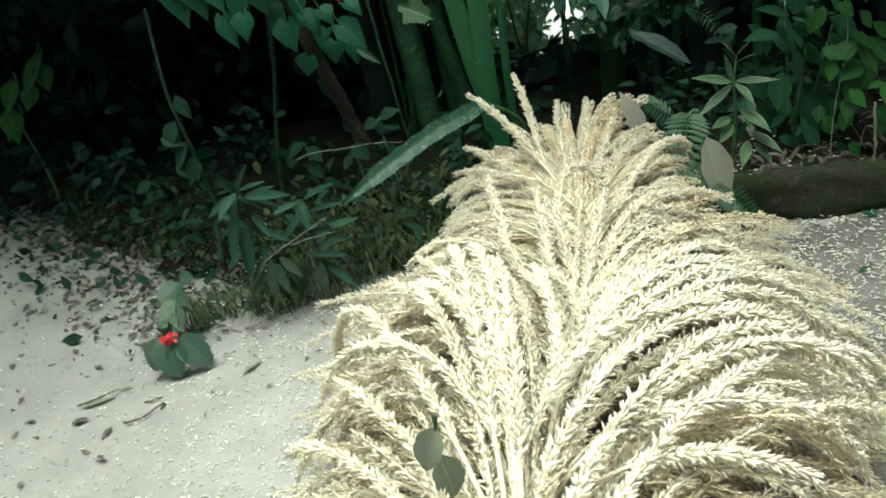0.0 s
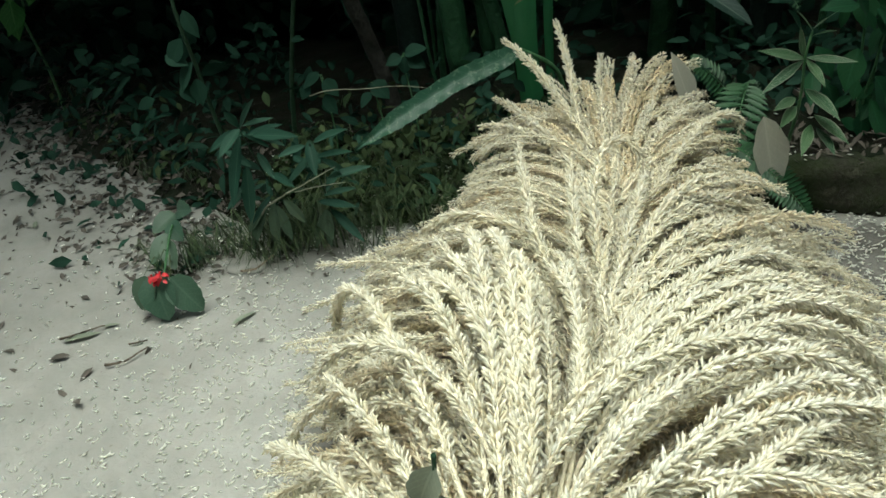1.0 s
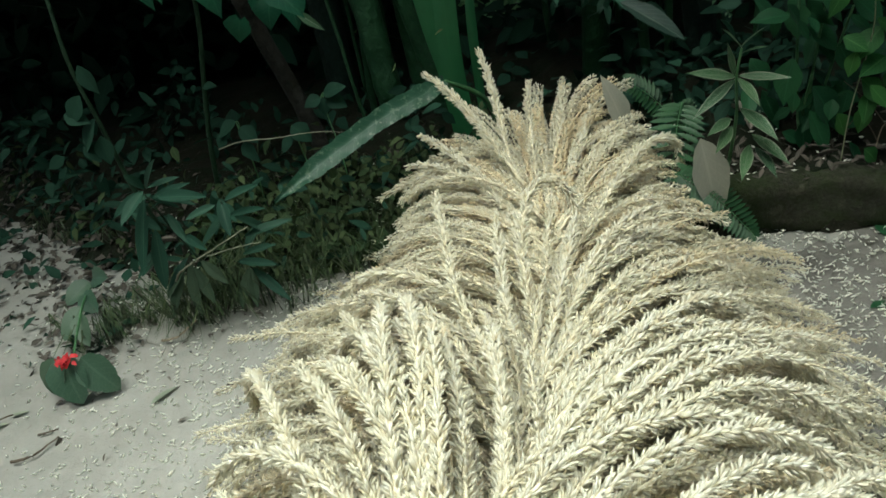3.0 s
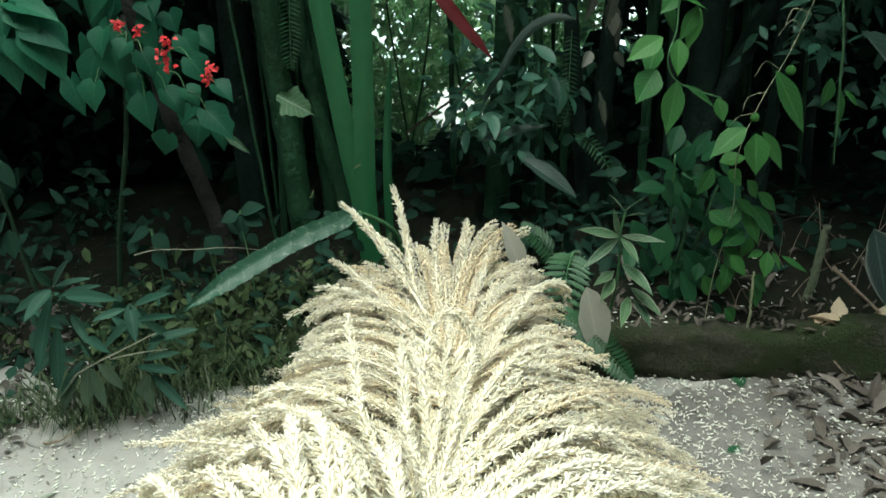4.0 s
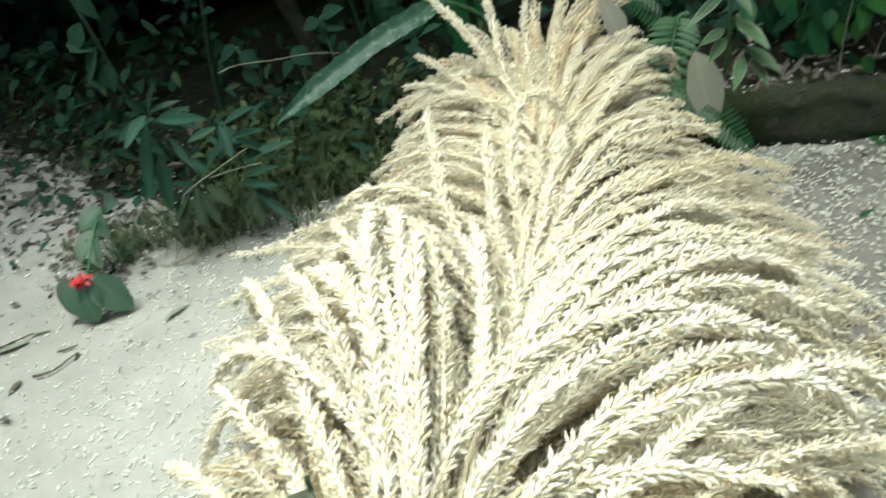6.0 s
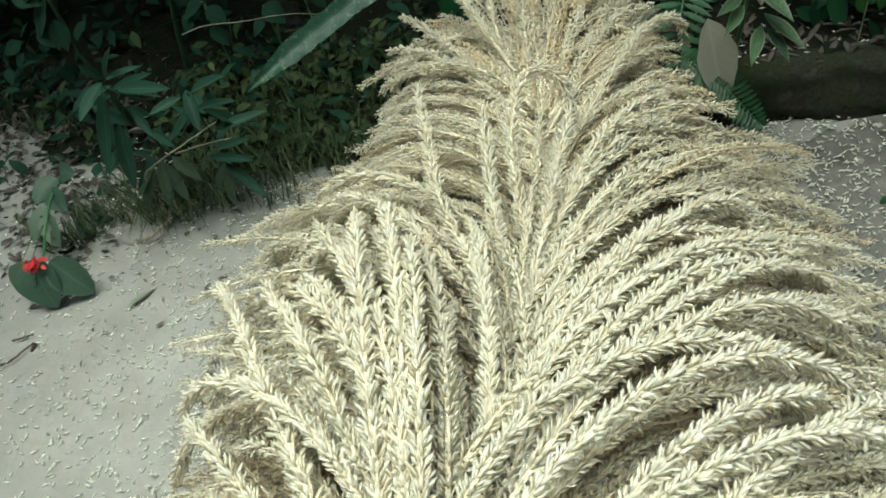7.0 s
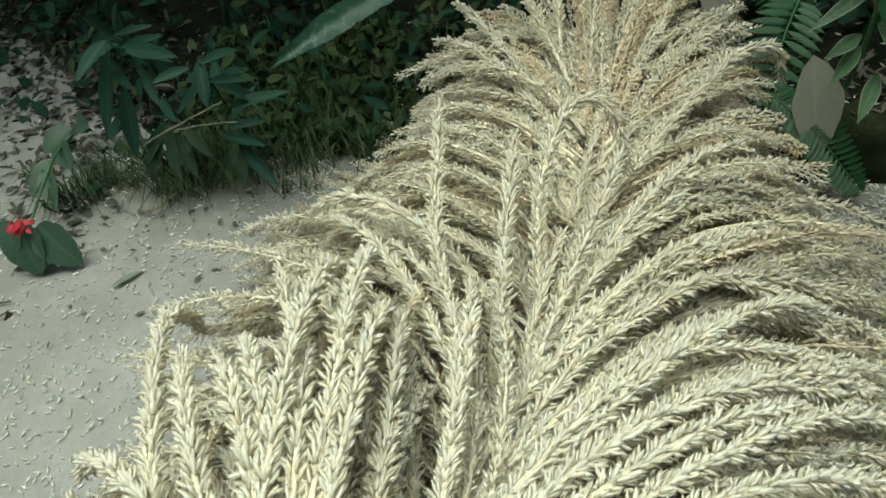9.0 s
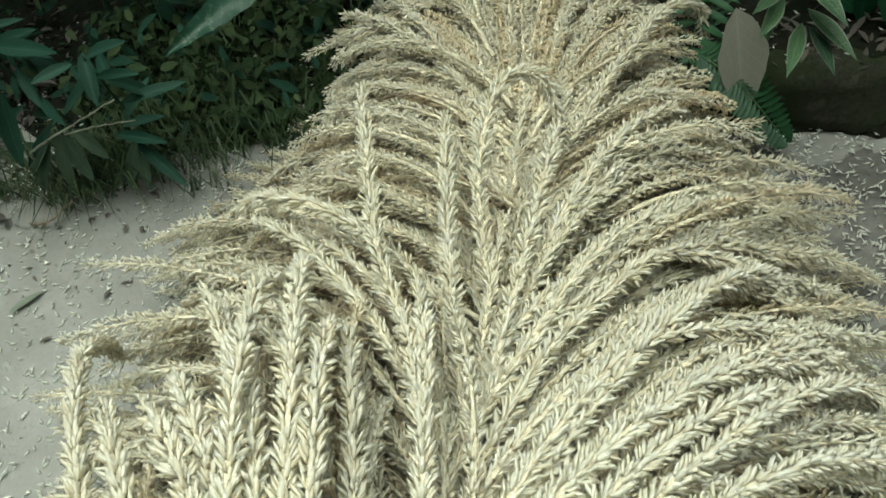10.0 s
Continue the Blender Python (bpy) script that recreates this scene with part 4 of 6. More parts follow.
for k in range(14):
    b = Vector((rng.uniform(-0.80, -0.46), rng.uniform(2.45, 2.6), rng.uniform(0.82, 1.2)))
    d = Vector((rng.uniform(-0.5, 0.5), rng.uniform(-0.5, 0.0), -1)).normalized() * rng.uniform(0.10, 0.14)
    part("leaf", HEART, shrub, leaf_pose(b, b + d, rng.uniform(0.06, 0.095), (rng.uniform(-0.5, 0.5), -1, rng.uniform(0.1, 0.7))))
for k, q in enumerate(SHRUB_FLOWERS):
    red_cluster(shrub, q, k)

# the bright climbing vine
vine = leafy("climbing_vine", "bright green hanging vine with pointed oval leaves", "vine", (0.93, 2.1, 0.13), OVATE_VINE, VINE_LEAVES + VINE_LOW_LEAVES, seed=2, grow=1.04, wide=1.0)
for base, tip, w, lean in (((0.743, 2.05, 1.046), (0.822, 2.03, 1.017), 0.034, (0.1, -0.25, 1)), ((0.802, 2.05, 1.019), (0.759, 2.03, 0.945), 0.038, (0.3, -0.8, 0.5)), ((0.811, 2.06, 1.014), (0.779, 2.04, 0.920), 0.036, (-0.3, -0.8, 0.5))):
    part("leaf", OVATE_VINE, vine, leaf_pose(base, tip, w, lean))
part("stem", stem_mesh("vine_stem", [(1.122, 2.05, 1.15), (1.042, 2.05, 0.921), (0.976, 2.05, 0.786), (0.933, 2.05, 0.65), (0.95, 2.08, 0.50), (0.93, 2.11, 0.30), (0.93, 2.14, 0.12)], 0.0010, 0.0016, PALE_TWIG, 6), vine)
part("stem", stem_mesh("vine_stem", [(0.77, 2.05, 1.20), (0.758, 2.05, 1.045), (0.756, 2.05, 0.967), (0.74, 2.05, 0.90), (0.78, 2.07, 0.84), (0.90, 2.1, 0.79)], 0.0025, 0.002, GREEN_STEM, 6), vine)
part("stem", stem_mesh("vine_stem", [(1.125, 2.05, 1.12), (1.166, 2.06, 0.93), (1.18, 2.07, 0.829), (1.21, 2.09, 0.60)], 0.003, 0.002, GREEN_STEM, 6), vine)
part("tendril", stem_mesh("tendril", [(1.075, 2.05, 0.985), (1.03, 2.05, 1.0), (1.01, 2.04, 0.965)], 0.001, 0.0007, PALE_TWIG, 5), vine)
part("tendril", stem_mesh("tendril", [(0.99, 2.05, 0.81), (0.945, 2.05, 0.80), (0.93, 2.04, 0.77)], 0.001, 0.0007, PALE_TWIG, 5), vine)

for x, z, r in ((0.964, 0.75, 0.011), (1.039, 0.858, 0.012)):
    bm = bmesh.new()
    bmesh.ops.create_uvsphere(bm, u_segments=10, v_segments=7, radius=r)
    for v in bm.verts:
        v.co.z *= 0.9 + 0.25 * (v.co.z > 0)
    me = bpy.data.meshes.new("berry")
    bm.to_mesh(me)
    bm.free()
    me.materials.append(VINE_LEAF)
    part("berry", me, vine, Matrix.Translation((x, 2.045, z)), "small round yellow-green berry")
for pts in ([(1.01, 2.05, 0.865), (0.972, 2.04, 0.885), (0.95, 2.04, 0.85)], [(1.06, 2.05, 0.95), (1.03, 2.05, 0.975), (1.0, 2.05, 0.94)], [(0.97, 2.05, 0.76), (0.92, 2.04, 0.755), (0.89, 2.04, 0.72)]):
    part("tendril", stem_mesh("tendril", pts, 0.0009, 0.0006, PALE_TWIG, 5), vine)
rng = random.Random(23)
for k in range(17):
    z = rng.uniform(0.18, 0.62) if k > 2 else rng.uniform(0.98, 1.12)
    x = 0.95 + rng.uniform(-0.06, 0.08) if k > 2 else 0.79 + rng.uniform(-0.05, 0.1)
    b = Vector((x, 2.06 + rng.uniform(0, 0.08), z))
    d = Vector((rng.uniform(-0.7, 0.8), rng.uniform(-0.5, 0.1), rng.uniform(-1, -0.2))).normalized() * rng.uniform(0.06, 0.085)
    part("leaf", OVATE_VINE, vine, leaf_pose(b, b + d, rng.uniform(0.032, 0.045), (rng.uniform(-0.4, 0.4), -0.7, 0.7)))

# the dark bush beneath it
bush = leafy("leafy_bush", "dark green bush with drooping oval leaves behind the kerb", "bush", (0.9, 2.3, 0.12), OVATE_BUSH, BUSH_LEAVES, seed=3, grow=1.15, wide=1.2)
for k, (x, z) in enumerate(((0.86, 0.60), (0.93, 0.56), (0.99, 0.50), (0.90, 0.34))):
    part("stem", stem_mesh("bush_stem", [(0.9 + 0.02 * k, 2.30, 0.08), (0.5 * (0.9 + x), 2.31, 0.5 * z), (x, 2.27, z)], 0.005, 0.003, GREEN_STEM, 6), bush)
rng = random.Random(8)
for k in range(18):
    b = Vector((rng.uniform(0.76, 1.06), rng.uniform(2.28, 2.42), rng.uniform(0.2, 0.66)))
    d = Vector((rng.uniform(-0.6, 0.6), rng.uniform(-0.6, 0.1), rng.uniform(-1, -0.1))).normalized() * rng.uniform(0.08, 0.12)
    part("leaf", OVATE_BUSH, bush, leaf_pose(b, b + d, rng.uniform(0.04, 0.06)))

for k in range(20):
    b = Vector((rng.uniform(0.80, 1.02), rng.uniform(2.16, 2.32), rng.uniform(0.16, 0.60)))
    d = Vector((rng.uniform(-0.8, 0.8), rng.uniform(-0.6, 0.1), rng.uniform(-1, 0.0))).normalized() * rng.uniform(0.05, 0.085)
    part("leaf", OVATE_BUSH, bush, leaf_pose(b, b + d, rng.uniform(0.024, 0.04), (rng.uniform(-0.4, 0.4), -0.6, 0.8)))

# the variegated plant
varieg = leafy("variegated_plant", "small plant with narrow yellow-green and whitish leaves", "plant", (0.66, 2.12, 0.12), LANCE_V, VARIEGATED_LEAVES, seed=4)
part("stem", stem_mesh("plant_stem", [(0.65, 2.16, 0.12), (0.642, 2.06, 0.305), (0.637, 2.02, 0.396), (0.63, 2.0, 0.483), (0.64, 2.0, 0.546)], 0.005, 0.0025, GREEN_STEM, 6), varieg)

# the narrow-leaved plant on the bank
lance = leafy("narrow_leaved_plant", "grey-green plant with long drooping narrow leaves on the bank", "plant", (-0.76, 2.06, 0.03), LANCE, LANCE_PLANT_LEAVES, seed=5, grow=1.05, wide=0.88)
rng = random.Random(15)
for k in range(20):
    top = Vector((-0.765, 2.02, 0.44)) if k % 2 else Vector((-0.59, 2.02, 0.39))
    b = top + Vector((rng.uniform(-0.02, 0.02), rng.uniform(0, 0.05), rng.uniform(-0.22, 0.01)))
    a, s = rng.uniform(0, 6.28), rng.uniform(0.09, 0.15)
    part("leaf", LANCE, lance, leaf_pose(b, b + Vector((math.cos(a) * 0.8, math.sin(a) * 0.6, rng.uniform(-0.75, 0.25))).normalized() * s * 0.9, s * 0.18))
part("stem", stem_mesh("plant_stem", [(-0.75, 2.22, 0.0), (-0.76, 2.10, 0.25), (-0.765, 2.02, 0.44)], 0.0035, 0.002, DEEP_STEM, 6), lance)
part("stem", stem_mesh("plant_stem", [(-0.63, 2.22, 0.0), (-0.61, 2.10, 0.22), (-0.59, 2.02, 0.39)], 0.0035, 0.002, DEEP_STEM, 6), lance)

# Weed leaves take the darkened leaf colour in place of bank shade.
SHADE_LEAF = blade(14, "drip", 0.14, 0.16, 0.04, 3).mesh("shade_leaf", SHADED_FOLIAGE)

# a leaning stalk with a few broad leaves, and a thin upright one, deep on the bank
stalk = leafy("leaning_weed", "tall green weed with a leaning stalk and broad drooping leaves", "plant", (-0.98, 2.45, 0.04), SHADE_LEAF,
              ((-0.982, 2.38, 0.683, -0.954, 2.36, 0.599, 0.05), (-1.012, 2.38, 0.602, -1.071, 2.36, 0.530, 0.055), (-1.000, 2.38, 0.531, -1.073, 2.36, 0.442, 0.06),
               (-1.006, 2.38, 0.479, -1.006, 2.36, 0.394, 0.05), (-1.080, 2.38, 0.558, -1.008, 2.36, 0.531, 0.05), (-1.058, 2.38, 0.467, -1.026, 2.36, 0.409, 0.045)), seed=31)
part("stem", stem_mesh("weed_stem", [(-0.97, 2.45, 0.0), (-0.985, 2.42, 0.20), (-0.993, 2.4, 0.312), (-1.004, 2.4, 0.515), (-1.014, 2.4, 0.655), (-1.007, 2.4, 0.763), (-0.99, 2.42, 0.95)], 0.008, 0.005, DEEP_STEM, 7), stalk)
standing_weed = thing("upright_weed", "thin dark green upright stem on the bank", "plant", (-0.86, 2.62, 0.04))
part("stem", stem_mesh("weed_stem", [(-0.86, 2.62, 0.0), (-0.802, 2.6, 0.303), (-0.754, 2.6, 0.494), (-0.701, 2.6, 0.692), (-0.66, 2.6, 0.95)], 0.009, 0.007, DEEP_STEM, 7), standing_weed)
part("leaf", SHADE_LEAF, standing_weed, leaf_pose((-0.751, 2.58, 0.502), (-0.705, 2.56, 0.509), 0.03))

# a broad-leaved plant where the path leads off
EDGE_ROWS = (
    (-1.861, 3.3, 0.802, -2.003, 3.22, 0.641, 0.1),
    (-1.894, 3.3, 0.759, -1.866, 3.22, 0.649, 0.085),
    (-2.025, 3.3, 0.712, -2.102, 3.22, 0.603, 0.11),
    (-1.963, 3.3, 0.673, -2.002, 3.22, 0.589, 0.08),
    (-2.12, 3.3, 0.603, -2.109, 3.22, 0.454, 0.1),
    (-2.158, 3.3, 0.715, -2.289, 3.22, 0.479, 0.1),
    (-2.07, 3.3, 0.566, -2.153, 3.22, 0.477, 0.08),
)
edge_plant = leafy("broad_leaved_plant", "fresh green plant with broad leaves beside the path", "plant", (-2.17, 3.42, 0.0), OVATE_VINE, EDGE_ROWS, seed=35)
stems_to(edge_plant, "leaf_stalk", (-2.17, 3.4, 0.45), EDGE_ROWS, 0.004, 0.002, GREEN_STEM, 0.05)
part("stem", stem_mesh("plant_stem", [(-2.17, 3.42, 0.0), (-2.16, 3.42, 0.25), (-2.17, 3.4, 0.5)], 0.008, 0.005, GREEN_STEM, 6), edge_plant)

# seedlings with a few rounded leaves each
# The darkened leaf colour puts the bank's shade on the seedlings too.
SEEDLING = blade(12, "ovate", 0.15, 0.2, 0.05, 3).mesh("seedling_leaf", SHADED_FOLIAGE)
for root, rows in (((-0.67, 2.52, 0.06), ((-0.661, 2.5, 0.406, -0.726, 2.48, 0.384, 0.055), (-0.656, 2.5, 0.387, -0.609, 2.48, 0.341, 0.05), (-0.702, 2.5, 0.373, -0.738, 2.48, 0.344, 0.045), (-0.66, 2.5, 0.34, -0.63, 2.47, 0.28, 0.045))),
                   ((-0.50, 2.52, 0.06), ((-0.503, 2.5, 0.364, -0.450, 2.48, 0.316, 0.06), (-0.51, 2.5, 0.33, -0.55, 2.47, 0.30, 0.04))),
                   ((-0.39, 2.52, 0.06), ((-0.395, 2.5, 0.432, -0.445, 2.48, 0.426, 0.045), (-0.384, 2.5, 0.440, -0.317, 2.48, 0.467, 0.05), (-0.377, 2.5, 0.430, -0.324, 2.48, 0.403, 0.05), (-0.386, 2.5, 0.431, -0.390, 2.48, 0.385, 0.045)))):
    seedling = leafy("seedling", "small seedling with rounded green leaves on the bank", "plant", root, SEEDLING, rows, seed=int(root[0] * -100))
    top = rows[0][:3]
    part("stem", stem_mesh("seedling_stem", [root, Vector(root).lerp(Vector(top), 0.5) + Vector((0.01, 0, 0)), top], 0.003, 0.002, GREEN_STEM, 5, 5), seedling)
    stems_to(seedling, "leaf_stalk", top, rows[1:], 0.0018, 0.0012, GREEN_STEM, 0.005)

# a broad-leaved weed at the foot of the bank
BROAD = blade(12, "lance", 0.3, 0.3, 0.05, 3).mesh("broad_weed_leaf", GREY_WEED)
broad = leafy("broad_leaved_weed", "grey-green weed with broad blades drooping onto the path", "plant", (-0.75, 2.12, 0.03), BROAD,
              ((-0.771, 2.08, 0.198, -0.848, 2.03, 0.068, 0.036), (-0.755, 2.08, 0.200, -0.760, 2.01, 0.068, 0.034), (-0.753, 2.08, 0.185, -0.712, 2.03, 0.092, 0.030),
               (-0.774, 2.08, 0.189, -0.853, 2.05, 0.116, 0.030), (-0.726, 2.08, 0.198, -0.666, 2.05, 0.134, 0.028), (-0.61, 2.09, 0.150, -0.658, 2.04, 0.052, 0.028), (-0.606, 2.09, 0.145, -0.609, 2.03, 0.056, 0.028)), seed=33)
for top in ((-0.765, 2.08, 0.198), (-0.608, 2.09, 0.15)):
    part("stem", stem_mesh("weed_stem", [(top[0] + 0.01, 2.13, 0.0), (top[0] + 0.01, 2.11, 0.10), top], 0.003, 0.002, DEEP_STEM, 5, 5), broad)

# the long ragged leaf that leans across the bank
strip = thing("long_leaf", "long ragged green leaf blade arching over the bank", "leaf", (-0.1, 2.42, 0.4))
g = Geo()
path = smooth_path([(-0.03, 2.46, 0.428), (-0.088, 2.41, 0.42), (-0.20, 2.34, 0.402), (-0.307, 2.27, 0.372), (-0.409, 2.20, 0.338), (-0.50, 2.13, 0.305)], 10)
rr = random.Random(4)
vs, uv, fs = [], [], []
for i, p in enumerate(path):
    t = i / (len(path) - 1)
    d = (path[min(i + 1, len(path) - 1)] - path[max(i - 1, 0)]).normalized()
    sidev = d.cross(Vector((0.2, -0.75, 0.6))).normalized()
    w = 0.030 * min(1, 0.5 + t * 2.5) * min(1, (1 - t) * 3.5 + 0.10)
    nrm = sidev.cross(d)
    for c in range(5):
        u = c / 2 - 1
        edge = 1 + (rr.uniform(-0.10, 0.05) if abs(u) > 0.9 else 0)
        vs.append(tuple(p + sidev * u * w * edge + nrm * (abs(u) * 0.010 + 0.004 * math.sin(i * 1.3) * u)))
        uv.append((c / 4, t))
for i in range(len(path) - 1):
    for c in range(4):
        a = i * 5 + c
        fs.append((a, a + 1, a + 6, a + 5))
g.add(vs, fs, uv)
part("leaf_blade", g.mesh("leaf_blade", STRIP_LEAF), strip)
part("leaf_stalk", stem_mesh("leaf_stalk", [(0.10, 2.62, 0.05), (0.08, 2.56, 0.30), (-0.03, 2.46, 0.428)], 0.010, 0.006, GREEN_STEM, 7), strip)


def tall_blade(name, pts, w0, w1, mat, parent, facing=(0, -1, 0.1), trough=0.3, twist=0.0, taper=False):
    """A broad upright blade with a channelled section."""
    path = smooth_path(pts, 8)
    g = Geo()
    vs, uv, fs = [], [], []
    n = len(path)
    for i, p in enumerate(path):
        t = i / (n - 1)
        d = (path[min(i + 1, n - 1)] - path[max(i - 1, 0)]).normalized()
        s = d.cross(Vector(facing)).normalized()
        q = s.cross(d)
        w = w0 + (w1 - w0) * t
        if taper:
            w *= min(1, 0.55 + t) * min(1, (1 - t) * 4 + 0.12)
        turn = Matrix.Rotation(twist * t * t, 3, d)
        s, q = turn @ s, turn @ q
        for c in range(5):
            u = c / 2 - 1
            vs.append(tuple(p + s * u * w / 2 - q * (1 - u * u) * w * trough * -0.5))
            uv.append((c / 4, t))
    for i in range(n - 1):
        for c in range(4):
            a = i * 5 + c
            fs.append((a, a + 1, a + 6, a + 5))
    g.add(vs, fs, uv)
    return part(name, g.mesh(name, mat), parent)


clump = thing("tall_blade_plant", "clump of tall upright green blades behind the flower head", "plant", (-0.02, 2.7, 0.05))
tall_blade("blade", [(-0.01, 2.70, 0.05), (-0.027, 2.7, 0.354), (-0.054, 2.69, 0.554), (-0.105, 2.67, 1.09), (-0.14, 2.66, 1.5)], 0.070, 0.060, STALK_LEAF, clump)
tall_blade("blade", [(0.0, 2.69, 0.05), (-0.015, 2.68, 0.363), (0.005, 2.67, 0.70), (0.025, 2.66, 1.09), (0.04, 2.65, 1.5)], 0.075, 0.058, STALK_LEAF, clump)
tall_blade("blade", [(0.05, 2.74, 0.05), (0.06, 2.74, 0.40), (0.075, 2.75, 0.62), (0.10, 2.76, 0.82)], 0.045, 0.02, STALK_LEAF, clump, (0.4, -1, 0.1), 0.4, 0.2, True)

red = thing("red_leaf_blade", "long dark red strap leaf hanging among the stems", "leaf", (0.234, 2.75, 1.06))
tall_blade("leaf_blade", [(0.207, 2.75, 1.095), (0.234, 2.75, 1.05), (0.282, 2.75, 0.984), (0.333, 2.75, 0.917), (0.383, 2.75, 0.856), (0.424, 2.75, 0.803)], 0.058, 0.050, RED_LEAF, red, (0.5, -1, 0.2), 0.5, -0.9, True)


STAKE = twig_material("weathered_stem", (0.05, 0.07, 0.045), (0.15, 0.17, 0.11), 90, 0.7, 0.2)


# stems and trunks in the thicket
def standing_stem(name, label, category, pts, r0, r1, mat, rings=0.0, seed=0, group="stems in the thicket"):
    me = stem_mesh(name, pts, r0, r1, mat, 12, 14, 0.002, rings, seed)
    if category not in ("palm", "tree"):
        return tagged(new(name, me), label, category, group)
    ob = thing(name, label, category, pts[0], group)
    part("trunk", me, ob)
    rng, top = random.Random(int(pts[0][0] * 1000)), Vector(pts[-1])
    if category == "palm":
        for k in range(7):
            a = k * 0.9 + rng.uniform(0, 0.4)
            way = Vector((math.cos(a), math.sin(a), 0))
            part("frond", stem_mesh("frond", [top, top + way * 0.35 + Vector((0, 0, 0.45)), top + way * 1.0 + Vector((0, 0, 0.35))], 0.012, 0.004, mat, 6), ob)
    else:
        for k in range(4):
            a = k * 1.6 + rng.uniform(0, 0.6)
            way = Vector((math.cos(a), math.sin(a), 0))
            part("limb", stem_mesh("limb", [top - Vector((0, 0, 0.02)), top + way * 0.2 + Vector((0, 0, 0.4)), top + way * 0.5 + Vector((0, 0, 1.0))], r1 * 0.7, r1 * 0.3, mat, 7), ob)
    return ob


standing_stem("young_palm", "ringed green palm stem in the thicket", "palm", [(-0.26, 3.0, 0.0), (-0.28, 3.0, 0.5), (-0.30, 3.0, 0.95), (-0.33, 3.0, 1.6)], 0.048, 0.045, PALM_STEM, 0.05)
standing_stem("young_palm", "slender ringed palm stem in the thicket", "palm", [(-0.09, 3.0, 0.0), (-0.11, 3.0, 0.275), (-0.182, 3.0, 0.729), (-0.204, 3.0, 1.02), (-0.23, 3.0, 1.6)], 0.028, 0.026, PALM_STEM, 0.08)
standing_stem("young_palm", "dark ringed palm stem in the thicket", "palm", [(-0.15, 3.1, 0.0), (-0.17, 3.1, 0.5), (-0.16, 3.1, 1.07), (-0.16, 3.1, 1.7)], 0.032, 0.030, PALM_STEM, 0.06)
standing_stem("tree", "dark upright trunk in the shade", "tree", [(-0.49, 3.3, 0.0), (-0.475, 3.3, 0.726), (-0.46, 3.3, 1.1), (-0.45, 3.3, 1.8)], 0.060, 0.052, SHADED_BARK)
standing_stem("tree", "slim dark trunk in the shade", "tree", [(0.82, 3.0, 0.0), (0.804, 3.0, 0.17), (0.76, 3.0, 0.6), (0.725, 3.0, 1.02), (0.69, 3.0, 1.7)], 0.030, 0.026, SHADED_BARK)
standing_stem("tree", "dark brown trunk in the shade", "tree", [(0.84, 3.05, 0.0), (0.855, 3.05, 0.4), (0.907, 3.05, 1.0), (0.94, 3.05, 1.7)], 0.040, 0.034, SHADED_BARK)
standing_stem("tree", "bluish green trunk in the shade", "tree", [(0.46, 3.1, -0.02), (0.50, 3.1, 0.5), (0.546, 3.1, 1.03), (0.58, 3.1, 1.7)], 0.050, 0.046, PALM_STEM)
standing_stem("tree", "thick dark trunk behind the vine", "tree", [(1.20, 3.0, 0.0), (1.219, 3.0, 0.454), (1.237, 3.0, 0.99), (1.26, 3.0, 1.7)], 0.060, 0.055, SHADED_BARK)
standing_stem("tree", "leaning dark trunk behind the vine", "tree", [(1.18, 2.95, 0.3), (1.341, 2.95, 0.744), (1.49, 2.95, 0.975), (1.75, 2.95, 1.4)], 0.035, 0.032, SHADED_BARK)
standing_stem("tree", "dark trunk deep in the thicket", "tree", [(1.75, 3.2, 0.0), (1.72, 3.2, 0.6), (1.78, 3.2, 1.6)], 0.06, 0.05, SHADED_BARK)
standing_stem("bamboo_stem", "thin upright stem among the trunks", "stem", [(1.06, 2.9, 0.0), (1.07, 2.9, 0.6), (1.05, 2.9, 1.5)], 0.016, 0.014, SHADED_BARK, 0.06)
standing_stem("bamboo_stem", "thin green stem among the trunks", "stem", [(0.64, 3.0, 0.0), (0.62, 3.0, 0.6), (0.63, 3.0, 1.5)], 0.018, 0.016, PALM_STEM, 0.06)
standing_stem("bamboo_stem", "thin dark stem among the trunks", "stem", [(1.42, 2.9, 0.0), (1.45, 2.9, 0.6), (1.44, 2.9, 1.5)], 0.022, 0.02, SHADED_BARK, 0.06)
rng = random.Random(44)
for k in range(22):
    x, y = (rng.uniform(0.32, 1.95), rng.uniform(3.05, 3.7)) if k > 4 else (rng.uniform(-0.42, -0.06), rng.uniform(2.85, 3.3))
    lean, r = rng.uniform(-0.12, 0.12), rng.uniform(0.006, 0.018)
    standing_stem("bamboo_stem", "slender green stem standing in the thicket", "stem", [(x, y, 0.0), (x + lean * 0.4, y, 0.6), (x + lean, y + 0.03, 1.8)], r, r * 0.8, PALM_STEM, 0.08, k)
standing_stem("pale_stake", "short pale green broken stem on the bank", "stem", [(1.25, 2.2, 0.10), (1.272, 2.2, 0.22), (1.288, 2.2, 0.38)], 0.013, 0.010, STAKE, 0.12)
standing_stem("dry_stalk", "thin pale dry stalk stuck behind the kerb", "stalk", [(1.02, 2.07, 0.10), (1.02, 2.06, 0.2), (1.012, 2.05, 0.33)], 0.004, 0.003, PALE_TWIG)


